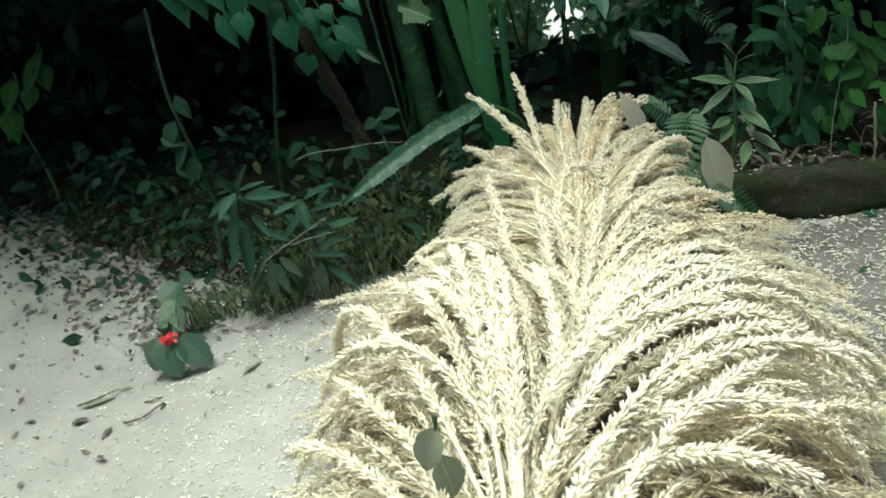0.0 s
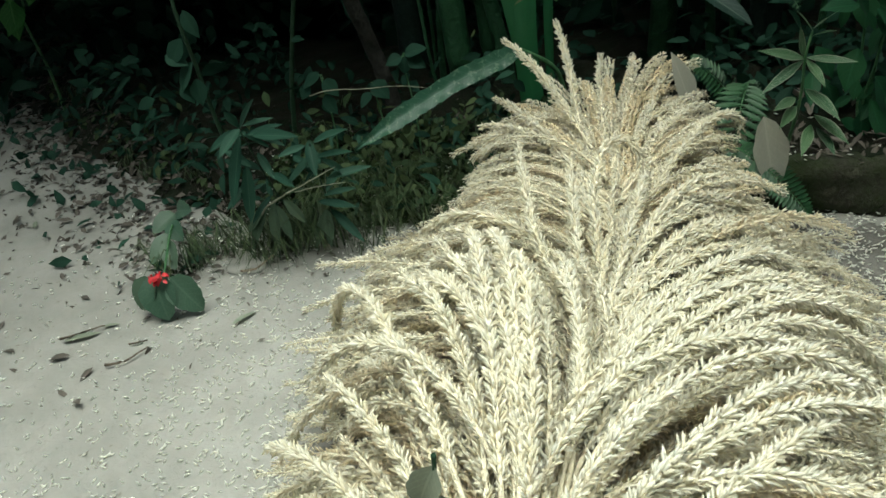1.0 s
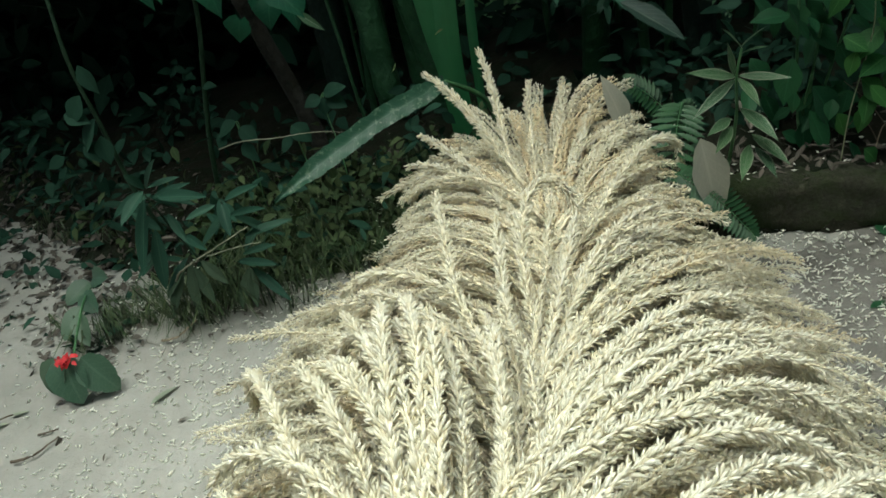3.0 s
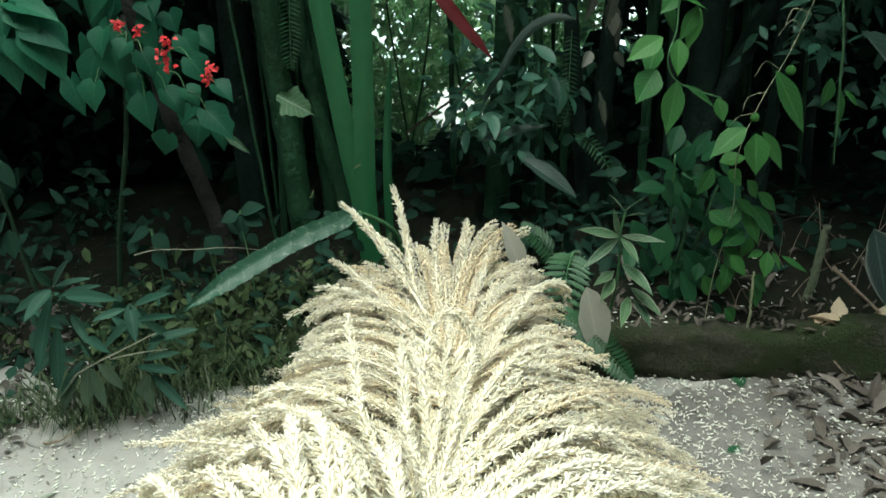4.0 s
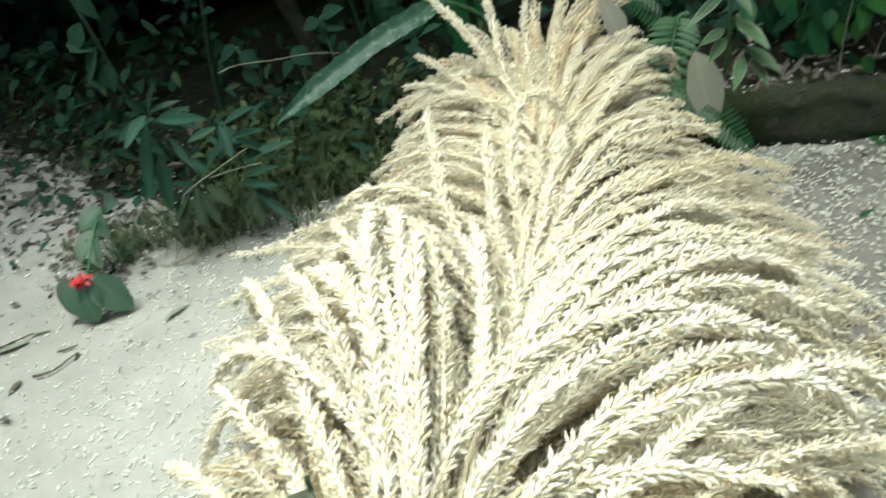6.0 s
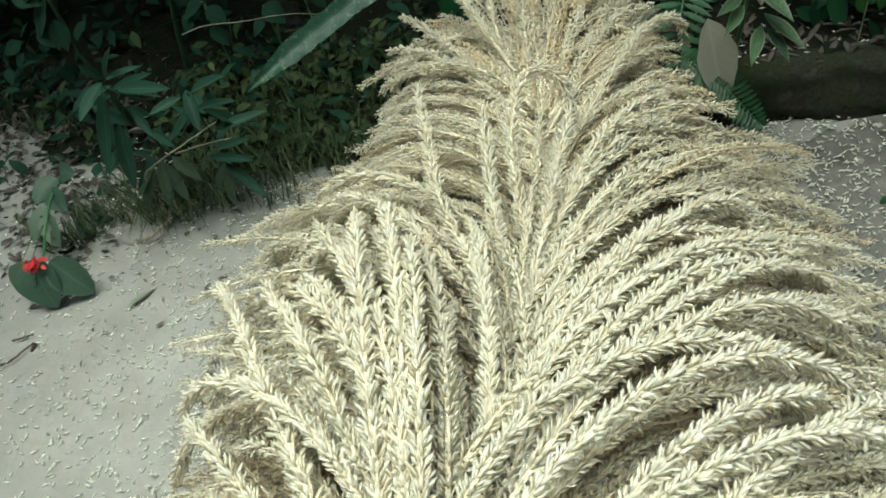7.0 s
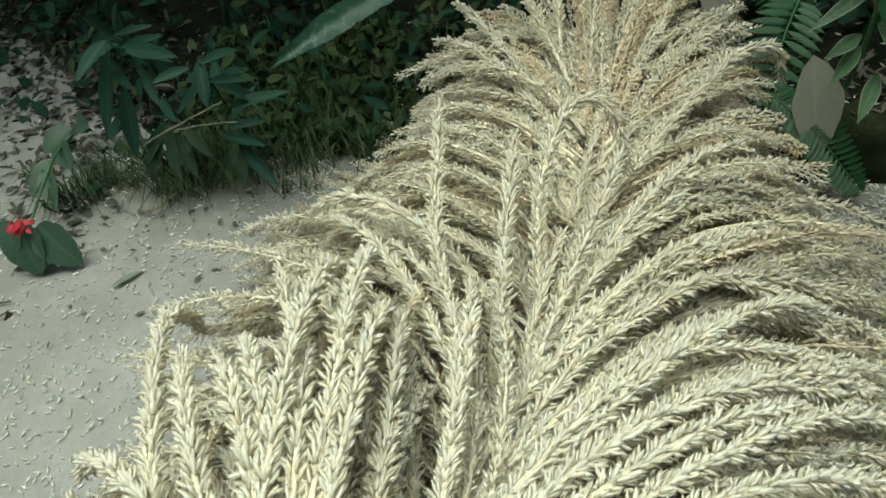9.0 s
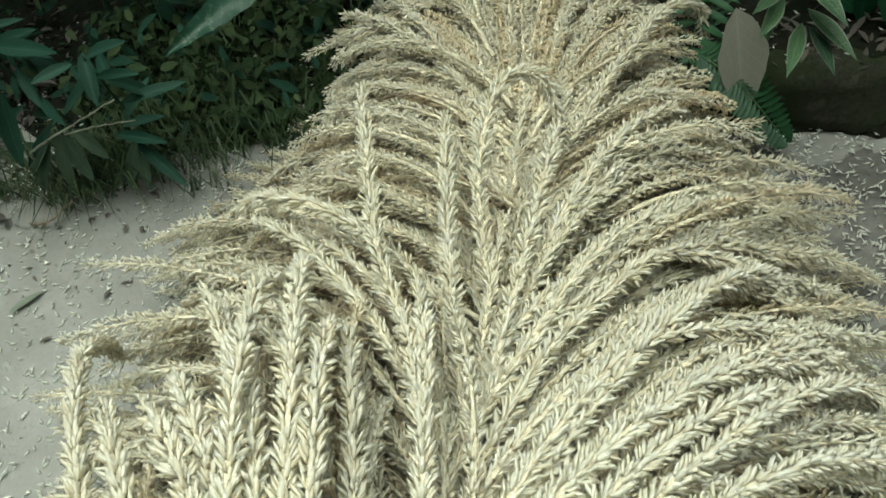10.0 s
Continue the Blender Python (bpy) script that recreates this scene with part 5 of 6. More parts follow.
for k, (x, y, z, dx) in enumerate(((0.12, 4.6, -0.3, 0.34), (0.60, 4.7, -0.4, -0.22), (0.24, 5.0, -0.5, -0.18))):
    standing_stem("sapling", "thin green sapling stem in the light of the gap", "sapling", [(x, y, z), (x + dx * 0.6, y, 0.6), (x + dx * 1.1, y + 0.05, 1.9)], 0.007, 0.004, GREEN_STEM, 0.0, k)
standing_stem("fallen_branch", "pale slanting branch deep in the gap", "branch", [(0.16, 3.9, 0.28), (0.42, 3.95, 0.44), (0.62, 4.0, 0.60)], 0.007, 0.004, DRY_TWIG)


# ferns
LEAFLET = blade(5, "lance", 0.2, 0.15, cols=1).mesh("leaflet", FERN_LEAF)


def fern(name, label, fronds, at=(0, 0, 0)):
    ob = thing(name, label, "fern", at)
    for k, (base, tip, width, lift, pairs) in enumerate(fronds):
        a, b = Vector(base), Vector(tip)
        path = smooth_path([a, a.lerp(b, 0.5) + Vector((0, 0, lift)), b], 12)
        g = Geo()
        n = len(path)
        tube(g, path, [0.0025 + (0.0008 - 0.0025) * i / (n - 1) for i in range(n)], 5)
        stalk = part("frond", g.mesh("frond_stalk", GREEN_STEM), ob)
        for i in range(pairs):
            t = 0.10 + 0.88 * i / (pairs - 1)
            f = t * (n - 1)
            j = min(int(f), n - 2)
            p = path[j].lerp(path[j + 1], f - j)
            d = (path[j + 1] - path[j]).normalized()
            face = Vector((0, -0.55, 0.8))
            s = d.cross(face).normalized()
            w = width * (math.sin(math.pi * min(1, t * 0.86 + 0.12)) ** 0.6) * 0.5
            for sg in (1, -1):
                e = p + (s * sg + d * 0.35).normalized() * w
                part("leaflet", LEAFLET, stalk, leaf_pose(p, e, width * 0.105, face))
    return ob


fern("fern", "green fern with fronds beside the flower head", [
    ((0.60, 2.30, 0.12), (0.575, 2.26, 0.33), 0.10, 0.03, 14),
    ((0.575, 2.26, 0.33), (0.495, 2.06, 0.22), 0.15, 0.03, 11),
    ((0.50, 2.06, 0.245), (0.672, 1.975, 0.075), 0.115, 0.02, 24),
    ((0.706, 2.55, -0.052), (0.47, 2.5, 0.327), 0.12, 0.06, 24)], at=(0.62, 2.24, 0.1))
fern("fern", "hanging fern frond on a palm stem", [((-0.205, 2.9, 1.05), (-0.227, 2.86, 0.79), 0.085, 0.0, 20), ((-0.34, 2.85, 1.2), (-0.335, 2.8, 1.02), 0.09, 0.0, 14)], at=(-0.21, 2.9, 1.0))
fern("fern", "hanging fern frond on a dark trunk", [((0.715, 2.9, 0.86), (0.69, 2.85, 0.54), 0.07, 0.0, 22), ((0.73, 2.9, 0.5), (0.86, 2.8, 0.35), 0.08, 0.03, 14)], at=(0.71, 2.9, 0.8))


LIMP_LEAF = leaf_material("limp_leaf", (0.13, 0.155, 0.115), (0.25, 0.28, 0.215), (0.32, 0.36, 0.27), 7, 2.0, 0.4, rough=0.7)


def single_leaf(name, label, base, tip, width, mat, outline="ovate", lean=(0, -0.6, 0.8), droop=0.2, wave=0.04, seed=0, category="leaf", group=""):
    ob = new(name, blade(12, outline, 0.3, droop, wave, seed=seed).mesh(name, mat))
    ob.matrix_basis = leaf_pose(base, tip, width, lean)
    return tagged(ob, label, category, group)


single_leaf("pale_leaf", "large pale grey withered leaf hanging beside the flower head", (0.563, 2.05, 0.325), (0.597, 2.01, 0.115), 0.086, PALE_LEAF, "ovate", wave=0.07, lean=(0.1, -1, 0.2), droop=0.05)
single_leaf("pale_leaf", "pale curled dead leaf standing behind the flower head", (0.434, 2.31, 0.264), (0.385, 2.31, 0.421), 0.062, PALE_LEAF, lean=(0.2, -0.8, 0.6), droop=0.1)
single_leaf("grey_green_leaf", "large dark green leaf with a pale margin hanging over the kerb", (1.262, 1.96, 0.47), (1.323, 1.93, 0.255), 0.085, RIMMED_LEAF, lean=(-0.2, -1, 0.3), droop=0.1)
single_leaf("grey_green_leaf", "broad veined leaf arching above the kerb", (1.16, 1.98, 0.95), (1.33, 1.90, 0.76), 0.09, GREY_GREEN, lean=(0.2, -0.6, 0.8), droop=0.25)
arched = thing("grey_green_leaf", "long grey-green strap leaf arching among the trunks", "leaf", (0.45, 2.8, 0.7))
tall_blade("leaf_blade", [(0.40, 2.82, 0.66), (0.461, 2.8, 0.76), (0.506, 2.8, 0.831), (0.566, 2.8, 0.89), (0.634, 2.78, 0.917), (0.694, 2.76, 0.911)], 0.030, 0.034, GREY_GREEN, arched, (0.1, -1, 0.4), 0.4, 0.3, True)
single_leaf("grey_green_leaf", "dull grey-green leaf low in the thicket", (0.50, 2.65, 0.50), (0.66, 2.55, 0.40), 0.06, GREY_GREEN, "lance", droop=0.2)
single_leaf("pale_leaf", "pale torn leaf among the palm stems", (-0.25, 2.62, 0.76), (-0.145, 2.57, 0.71), 0.075, TORN_LEAF, lean=(0, -1, 0.5), wave=0.45)
single_leaf("pale_leaf", "small pale dead leaf caught under the shrub", (-0.42, 2.6, 0.66), (-0.345, 2.57, 0.60), 0.024, TORN_LEAF, lean=(0, -1, 0.5), wave=0.1)
for k, (x, y, z, dx, dz, w) in enumerate(((0.80, 2.85, 0.66, 0.02, -0.12, 0.03), (0.84, 2.85, 0.98, -0.03, -0.11, 0.05), (0.885, 2.97, 0.92, 0.0, -0.14, 0.04), (0.48, 2.85, 0.96, 0.02, -0.12, 0.04), (1.0, 2.9, 1.0, 0.03, -0.1, 0.05))):
    single_leaf("hanging_dead_leaf", "pale brown dead leaf hanging from a trunk", (x, y, z), (x + dx, y - 0.03, z + dz), w * 0.8, HANGING_LEAF, "lance", (0.2, -1, 0.2), 0.15, 0.3, k, group="hanging dead leaves")
for k, (base, tip, w) in enumerate((((0.799, 2.9, 0.992), (0.757, 2.88, 0.885), 0.032), ((0.783, 2.9, 0.784), (0.751, 2.88, 0.735), 0.038), ((0.863, 2.9, 0.776), (0.896, 2.88, 0.728), 0.034), ((0.844, 2.9, 0.913), (0.858, 2.88, 0.834), 0.05))):
    single_leaf("hanging_dead_leaf", "pale grey-brown dead leaf caught among the trunks", base, tip, w, PALE_LEAF if k % 2 else HANGING_LEAF, "ovate", (0.1, -1, 0.3), 0.2, 0.12, k, group="hanging dead leaves")
single_leaf("grey_green_leaf", "long grey-green leaf slanting across the stems", (0.382, 2.8, 0.522), (0.589, 2.72, 0.590), 0.050, GREY_GREEN, "lance", (0.1, -0.5, 0.9), droop=0.12)
limp = thing("dark_leaf", "limp torn grey-green leaf caught in the flower branches", "leaf", (-0.14, 0.83, 0.47))
for base, tip, width, lean in (((-0.138, 0.83, 0.474), (-0.178, 0.822, 0.392), 0.046, (-0.3, -1, 0.2)), ((-0.146, 0.828, 0.425), (-0.132, 0.82, 0.335), 0.050, (0.5, -1, 0.1))):
    part("leaf_lobe", blade(12, "ovate", 0.35, 0.25, 0.12, 3, seed=3).mesh("leaf_lobe", LIMP_LEAF), limp, leaf_pose(base, tip, width, lean))
part("leaf_stalk", stem_mesh("leaf_stalk", [(-0.137, 0.832, 0.49), (-0.140, 0.83, 0.46), (-0.146, 0.828, 0.42)], 0.0035, 0.0025, DEEP_STEM, 5, 4), limp)


# ---- the sprig with a red flower, on the path ----
sprig = thing("flower_sprig", "low sprig with round green leaves and one red flower", "plant", (-1.03, 1.95, 0.02))
part("stem", stem_mesh("sprig_stem", [(-1.20, 2.35, 0.04), (-1.09, 2.08, 0.13), (-1.02, 1.84, 0.12)], 0.004, 0.003, GREEN_STEM, 6), sprig)
for b, t, w in (((-1.04, 1.84, 0.13), (-1.02, 1.76, 0.04), 0.10), ((-1.0, 1.84, 0.12), (-0.925, 1.79, 0.04), 0.085),
                ((-1.05, 1.84, 0.12), (-1.115, 1.80, 0.05), 0.08), ((-1.08, 2.02, 0.13), (-1.045, 1.94, 0.09), 0.05), ((-1.09, 2.06, 0.13), (-1.13, 1.98, 0.09), 0.05), ((-1.12, 2.14, 0.12), (-1.07, 2.07, 0.11), 0.055), ((-1.14, 2.22, 0.11), (-1.19, 2.15, 0.10), 0.06), ((-1.16, 2.27, 0.09), (-1.10, 2.21, 0.13), 0.065)):
    part("leaf", ROUND, sprig, leaf_pose(b, t, w, (0, -0.75, 0.75)))
red_cluster(sprig, (-1.018, 1.813, 0.142), 40)
red_cluster(sprig, (-1.022, 1.805, 0.138), 41)


# ---- litter ----
def litter_patch():
    """A darker, ragged patch of ground on the path at the foot of the kerb."""
    g = Geo()
    n = 60
    vs = [(1.45 + 1.0 * u, 1.50 + 0.60 * v, 0) for v in np.linspace(-1, 1, n) for u in np.linspace(-1, 1, n)]
    out = []
    for x, y, z in vs:
        r = math.hypot((x - 1.50) / 0.92, (y - 1.62) / 0.62) + 0.30 * noise.noise((x * 5, y * 5, 4)) + 0.16 * noise.noise((x * 17, y * 17, 4)) + 0.1 * noise.noise((x * 45, y * 45, 4))
        out.append((x, y, ground_height(x, y) + 0.006 - 0.02 * max(0.0, r - 0.65) + 0.002 * noise.noise((x * 30, y * 30, 9))))
    fs = [(j * n + i, j * n + i + 1, (j + 1) * n + i + 1, (j + 1) * n + i) for j in range(n - 1) for i in range(n - 1)]
    g.add(out, fs)
    return tagged(new("darker_patch", g.mesh("darker_patch", DARKER_GROUND)), "darker patch of ground at the foot of the kerb", "soil", kind="structure")


litter_patch()

LITTER = [blade(9, ("ovate", "lance", "lance")[k % 3], (0.5, 1.3, 0.9)[k % 3], (0.15, 0.6, -0.5, 0.35, -0.2, 0.8)[k], 0.22, seed=k).mesh("dead_leaf", DEAD_LEAF) for k in range(6)]
FLAT = blade(9, "lance", 0.2, 0.05, 0.12, seed=5).mesh("dead_leaf", LIMP_LEAF)
TAN = [blade(12, "ovate", (0.35, 0.2, 0.5)[k], (0.5, -0.4, 0.3)[k], 0.14, 3, seed=k + 9).mesh("dead_leaf", TAN_LEAF) for k in range(3)]


def dead_leaf(x, y, angle, size, wide, mesh, label, z=None, tilt=0.1, group="fallen leaves"):
    h = max(ground_height(x, y), bed_height(x, y)) if z is None else z
    ob = new("dead_leaf", mesh)
    d = Vector((math.cos(angle), math.sin(angle), tilt)) * size
    ob.matrix_basis = leaf_pose(Vector((x, y, h + 0.008)), Vector((x, y, h + 0.008)) + d, size * wide, (0.1 * math.sin(angle * 7), 0.1, 1))
    return tagged(ob, label, "leaf", group)


rng = random.Random(21)
spots = []
for k in range(1400):
    x = rng.triangular(0.85, 1.75, 1.32)
    y = rng.uniform(1.15, 1.97)
    if x < 1.05 and rng.random() < 0.6:
        continue
    if k < 160:
        dead_leaf(x, y, rng.uniform(0, 6.28), rng.uniform(0.045, 0.085) * (1.4 if x > 1.2 else 0.7), rng.uniform(0.2, 0.5), LITTER[k % 6], "dry brown fallen leaf on the path by the kerb", tilt=rng.uniform(-0.05, 0.25))
    else:
        spots.append((x, y, ground_height(x, y) + rng.uniform(0.006, 0.02)))
for k in range(56):
    x, y = rng.uniform(0.7, 1.7), rng.uniform(2.02, 2.6)
    y = max(y, bank_line(x) + 0.02)
    dead_leaf(x, y, rng.uniform(0, 6.28), rng.uniform(0.03, 0.07), rng.uniform(0.18, 0.4), LITTER[k % 4], "dry brown fallen leaf on the soil behind the kerb", tilt=rng.uniform(-0.1, 0.5))
for k in range(36):
    x = rng.uniform(-2.0, -0.5)
    y = bank_line(x) + rng.uniform(-0.12, 0.3)
    dead_leaf(x, y, rng.uniform(0, 6.28), rng.uniform(0.03, 0.07), rng.uniform(0.25, 0.45), LITTER[k % 4], "small dry leaf at the edge of the bank", tilt=rng.uniform(-0.05, 0.25))
for x, y, z, a, s in ((1.20, 2.03, 0.15, 0.4, 0.06), (1.25, 2.01, 0.155, 2.2, 0.055), (1.27, 2.04, 0.15, 1.2, 0.05), (1.23, 2.05, 0.155, -0.5, 0.055), (1.29, 2.03, 0.15, -0.3, 0.05), (1.36, 2.02, 0.15, 0.6, 0.04)):
    dead_leaf(x, y, a, s * 1.5, 0.6, TAN[int(x * 100) % 3], "curled tan dead leaf lying on the kerb", z=z, tilt=0.25)
for x, y, a, s in ((-0.83, 1.755, 0.8, 0.075), (-1.31, 1.74, 0.3, 0.10), (-1.22, 1.79, 0.2, 0.05), (-1.77, 2.4, 2.0, 0.06)):
    dead_leaf(x, y, a, s, 0.30, FLAT, "small dark dry leaf lying on the path", tilt=0.02)
dead_leaf(0.83, 1.72, 0.3, 0.06, 0.4, OVATE_BUSH, "green fallen leaf on the flower-strewn path", tilt=0.02)
dead_leaf(0.98, 1.98, 1.3, 0.07, 0.5, OVATE_BUSH, "green fallen leaf at the foot of the kerb", tilt=0.1)


SUN_TWIG = twig_material("bleached_twig", (0.09, 0.095, 0.07), (0.21, 0.215, 0.165), 120)
DIM_TWIG = twig_material("damp_twig", (0.05, 0.04, 0.03), (0.16, 0.13, 0.10), 120)


def twig(label, pts, r=0.003, mat=DRY_TWIG, seed=0):
    return tagged(new("twig", stem_mesh("twig", pts, r, r * 0.5, mat, 6, 6, r * 0.3, seed=seed)), label, "twig", "dry twigs")


twig("thin curved dry twig lying on the path", [(-1.13, 1.62, 0.012), (-1.08, 1.63, 0.012), (-1.04, 1.685, 0.012)], 0.004, DIM_TWIG)
twig("thin dry twig lying on the path", [(-1.10, 1.70, 0.012), (-1.05, 1.71, 0.012)], 0.003, DIM_TWIG)
twig("dark dry twig at the edge of the bank", [(-0.88, 2.0, 0.02), (-0.83, 1.99, 0.03), (-0.78, 2.03, 0.05)], 0.004)
twig("short dry twig lying on the path", [(-1.32, 1.74, 0.012), (-1.21, 1.79, 0.012)], 0.0035, DIM_TWIG)
twig("pale forked dry stick on the bank", [(-0.75, 1.96, 0.22), (-0.689, 1.9, 0.284), (-0.58, 1.9, 0.335), (-0.50, 1.9, 0.37)], 0.003, SUN_TWIG)
twig("pale dry side stick on the bank", [(-0.62, 1.9, 0.31), (-0.55, 1.9, 0.32), (-0.482, 1.9, 0.325)], 0.0022, SUN_TWIG)
twig("pale dry stalk hanging above the bank", [(-0.60, 2.15, 0.468), (-0.54, 2.15, 0.478), (-0.45, 2.15, 0.472), (-0.36, 2.155, 0.468), (-0.28, 2.16, 0.452)], 0.0018, SUN_TWIG)
twig("long dry twig leaning over the kerb", [(1.25, 2.08, 0.31), (1.37, 2.05, 0.19), (1.50, 2.02, 0.07)], 0.006)
twig("dry twig leaning on the kerb", [(1.169, 2.03, 0.16), (1.22, 1.98, 0.09), (1.28, 1.93, 0.02)], 0.004)
twig("dry twig leaning against the kerb", [(1.50, 2.03, 0.14), (1.45, 1.97, 0.07), (1.40, 1.92, 0.02)], 0.004)
rng = random.Random(31)
for k in range(30):
    x, y = rng.uniform(1.02, 1.7), rng.uniform(2.12, 2.6)
    a, s = rng.uniform(0, 3.14), rng.uniform(0.7, 2.0)
    twig("dry twig tangled on the soil behind the kerb", [(x, y, 0.14), (x + 0.06 * s * math.cos(a), y + 0.03, 0.19 + rng.uniform(0, 0.06)), (x + 0.13 * s * math.cos(a), y + 0.05 * math.sin(a), 0.16 + rng.uniform(0, 0.22))], rng.uniform(0.0012, 0.0026), (DRY_TWIG, DIM_TWIG, DIM_TWIG, DIM_TWIG)[k % 4], seed=k)

stone = Geo()
bm = bmesh.new()
bmesh.ops.create_icosphere(bm, subdivisions=3, radius=1)
for v in bm.verts:
    v.co *= 1 + 0.25 * noise.noise(v.co * 1.6)
    v.co = Vector((v.co.x * 0.07, v.co.y * 0.05, v.co.z * 0.022))
me = bpy.data.meshes.new("stone")
bm.to_mesh(me)
bm.free()
me.materials.append(GROUND)
for p in me.polygons:
    p.use_smooth = True
ob = new("stone", me)
ob.location = (-0.87, 2.05, 0.005)
tagged(ob, "flat grey stone half sunk in the bank", "stone")


# ---- masses of foliage ----
def leaf_cloud(places, size, outline="ovate", wide=0.5, droop=0.3, seed=0, lean=None, steps=4):
    """Many small leaves gathered together; places yields (x, y, z)."""
    rng = np.random.default_rng(seed)
    pet = blade(steps, outline, 0.25, droop, cols=1)
    v0, uv0 = np.concatenate(pet.v), np.concatenate(pet.uv)
    f0 = np.array(pet.f)
    g = Geo()
    n = len(places)
    p = np.array(places)
    d = rng.normal(0, 1, (n, 3))
    d[:, 2] = d[:, 2] * 0.6 - 0.45
    d /= np.linalg.norm(d, axis=1, keepdims=True)
    up = rng.normal(0, 0.35, (n, 3)) + np.array([[0, -0.35, 0.85]] if lean is None else [lean])
    x = np.cross(d, up)
    x /= np.linalg.norm(x, axis=1, keepdims=True) + 1e-9
    z = np.cross(x, d)
    s = size * rng.uniform(0.55, 1.25, n)
    v = p[:, None, :] + s[:, None, None] * (v0[None, :, 0:1] * wide * x[:, None, :] + v0[None, :, 1:2] * d[:, None, :] + v0[None, :, 2:3] * 0.5 * z[:, None, :])
    k = len(v0)
    faces = (f0[None, :, :] + (np.arange(n) * k)[:, None, None]).reshape(-1, 4)
    g.add(v.reshape(-1, 3), faces.tolist(), np.tile(uv0, (n, 1)))
    return g


def leaf_mass(name, label, category, places, size, mat, outline="ovate", wide=0.5, droop=0.3, seed=0, lean=None, steps=4):
    """A mass of leaves that nobody could count, as one mesh."""
    g = leaf_cloud(places, size, outline, wide, droop, seed, lean, steps)
    return tagged(new(name, g.mesh(name, mat)), label, category, kind="stuff")


rng = np.random.default_rng(77)


def clumps(n_clumps, per, box, spread, keep=None):
    out = []
    (x0, x1), (y0, y1), (z0, z1) = box
    while len(out) < n_clumps * per:
        c = np.array([rng.uniform(x0, x1), rng.uniform(y0, y1), rng.uniform(z0, z1)])
        for q in c + rng.normal(0, spread, (per, 3)):
            if keep is None or keep(*q):
                out.append(tuple(q))
    return out


def out_of_gap(x, y, z):
    """Leaves the view down the slope open between the tall blades and the trunks."""
    sx, sz = (x - 0.06) / (y - 0.2), (z - 1.25) / (y - 0.2)
    room = 0.045 if y > 5.4 else 0.012
    if abs(sx - 0.343) < 0.018 + room * 0.4 and abs(sz + 0.128) < 0.026 + room * 0.4:
        return False
    return not (-0.06 < sx < (0.24 if sz < -0.18 else 0.278 + room) and -0.27 < sz < 0.05)


def off_glade(x, y, z):
    sx, sz = (x - 0.06) / (y - 0.2), (z - 1.25) / (y - 0.2)
    return (sx - 0.086) ** 2 + (sz + 0.233) ** 2 > 0.028 ** 2


def low_plants(n, x0, x1, deep, tall):
    out = []
    while len(out) < n:
        x = rng.uniform(x0, x1)
        y = bank_line(x) + 0.05 + abs(rng.normal(0, deep)) + 0.05 * noise.noise((x * 6, 0.5, 2.0))
        out.append((x, y, max(0.02, bed_height(x, y)) + min(0.5, rng.exponential(tall)) + 0.12 * max(0.0, y - bank_line(x) - 0.25)))
    return out


leaf_mass("undergrowth", "dense undergrowth leaves coloured dark for deep shade", "undergrowth",
          clumps(600, 14, ((-4.6, 4.6), (3.5, 4.9), (-0.1, 2.0)), 0.13, lambda x, y, z: y > 3.3 and out_of_gap(x, y, z)), 0.15, SHADED_FOLIAGE, seed=1, steps=3)
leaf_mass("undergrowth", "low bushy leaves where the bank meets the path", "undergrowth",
          clumps(16, 12, ((-2.1, -1.2), (2.75, 3.5), (0.02, 0.35)), 0.10, lambda x, y, z: y > bank_line(x) + 0.02 and z > 0.0), 0.085, SHADED_FOLIAGE, seed=6)
leaf_mass("low_undergrowth", "low leafy weeds and seedlings on the bank", "undergrowth", low_plants(950, -0.85, 0.10, 0.17, 0.05) + low_plants(240, -3.0, -0.85, 0.17, 0.05), 0.045, WEED_LEAF, seed=2)
def bank_sprigs(n, x0, x1, deep, tall, per):
    """Tufts of small leaves set up along short stalks on the bank."""
    out = []
    for k in range(n):
        x = rng.uniform(x0, x1)
        y = bank_line(x) + 0.06 + rng.uniform(0, deep)
        z, h = bed_height(x, y), tall * rng.uniform(0.4, 1.3)
        lean = rng.normal(0, 0.25, 2)
        for j in range(per):
            u = (j + rng.uniform(0, 1)) / per
            out.append((x + lean[0] * u * h + rng.normal(0, 0.012), y + lean[1] * u * h + rng.normal(0, 0.012), z + 0.01 + u * h))
    return out


leaf_mass("low_undergrowth", "leafy sprigs of small weeds on the bank", "undergrowth", bank_sprigs(95, -0.85, -0.02, 0.4, 0.11, 11), 0.034, WEED_LEAF, "ovate", 0.5, seed=51)
leaf_mass("low_undergrowth", "taller leafy weeds in the shade of the bank", "undergrowth", bank_sprigs(22, -1.3, -0.1, 0.9, 0.22, 9), 0.06, SHADED_FOLIAGE, "drip", 0.5, seed=52)
leaf_mass("leaf_litter", "dry bits of leaf and husk on the soil of the bank", "leaf litter",
          [(x, y, bed_height(x, y) + 0.006) for x, y in ((x, bank_line(x) + 0.04 + abs(rng.normal(0, 0.3))) for x in (rng.uniform(-1.2, 0.1) for k in range(800)))], 0.026, DEAD_LITTER, "lance", 0.4, seed=53, lean=(0, 0, 2), steps=3)
leaf_mass("low_undergrowth", "low dark plants on the bank", "undergrowth", low_plants(330, -3.0, 0.05, 0.2, 0.08), 0.075, SHADED_FOLIAGE, "lance", 0.3, seed=7)
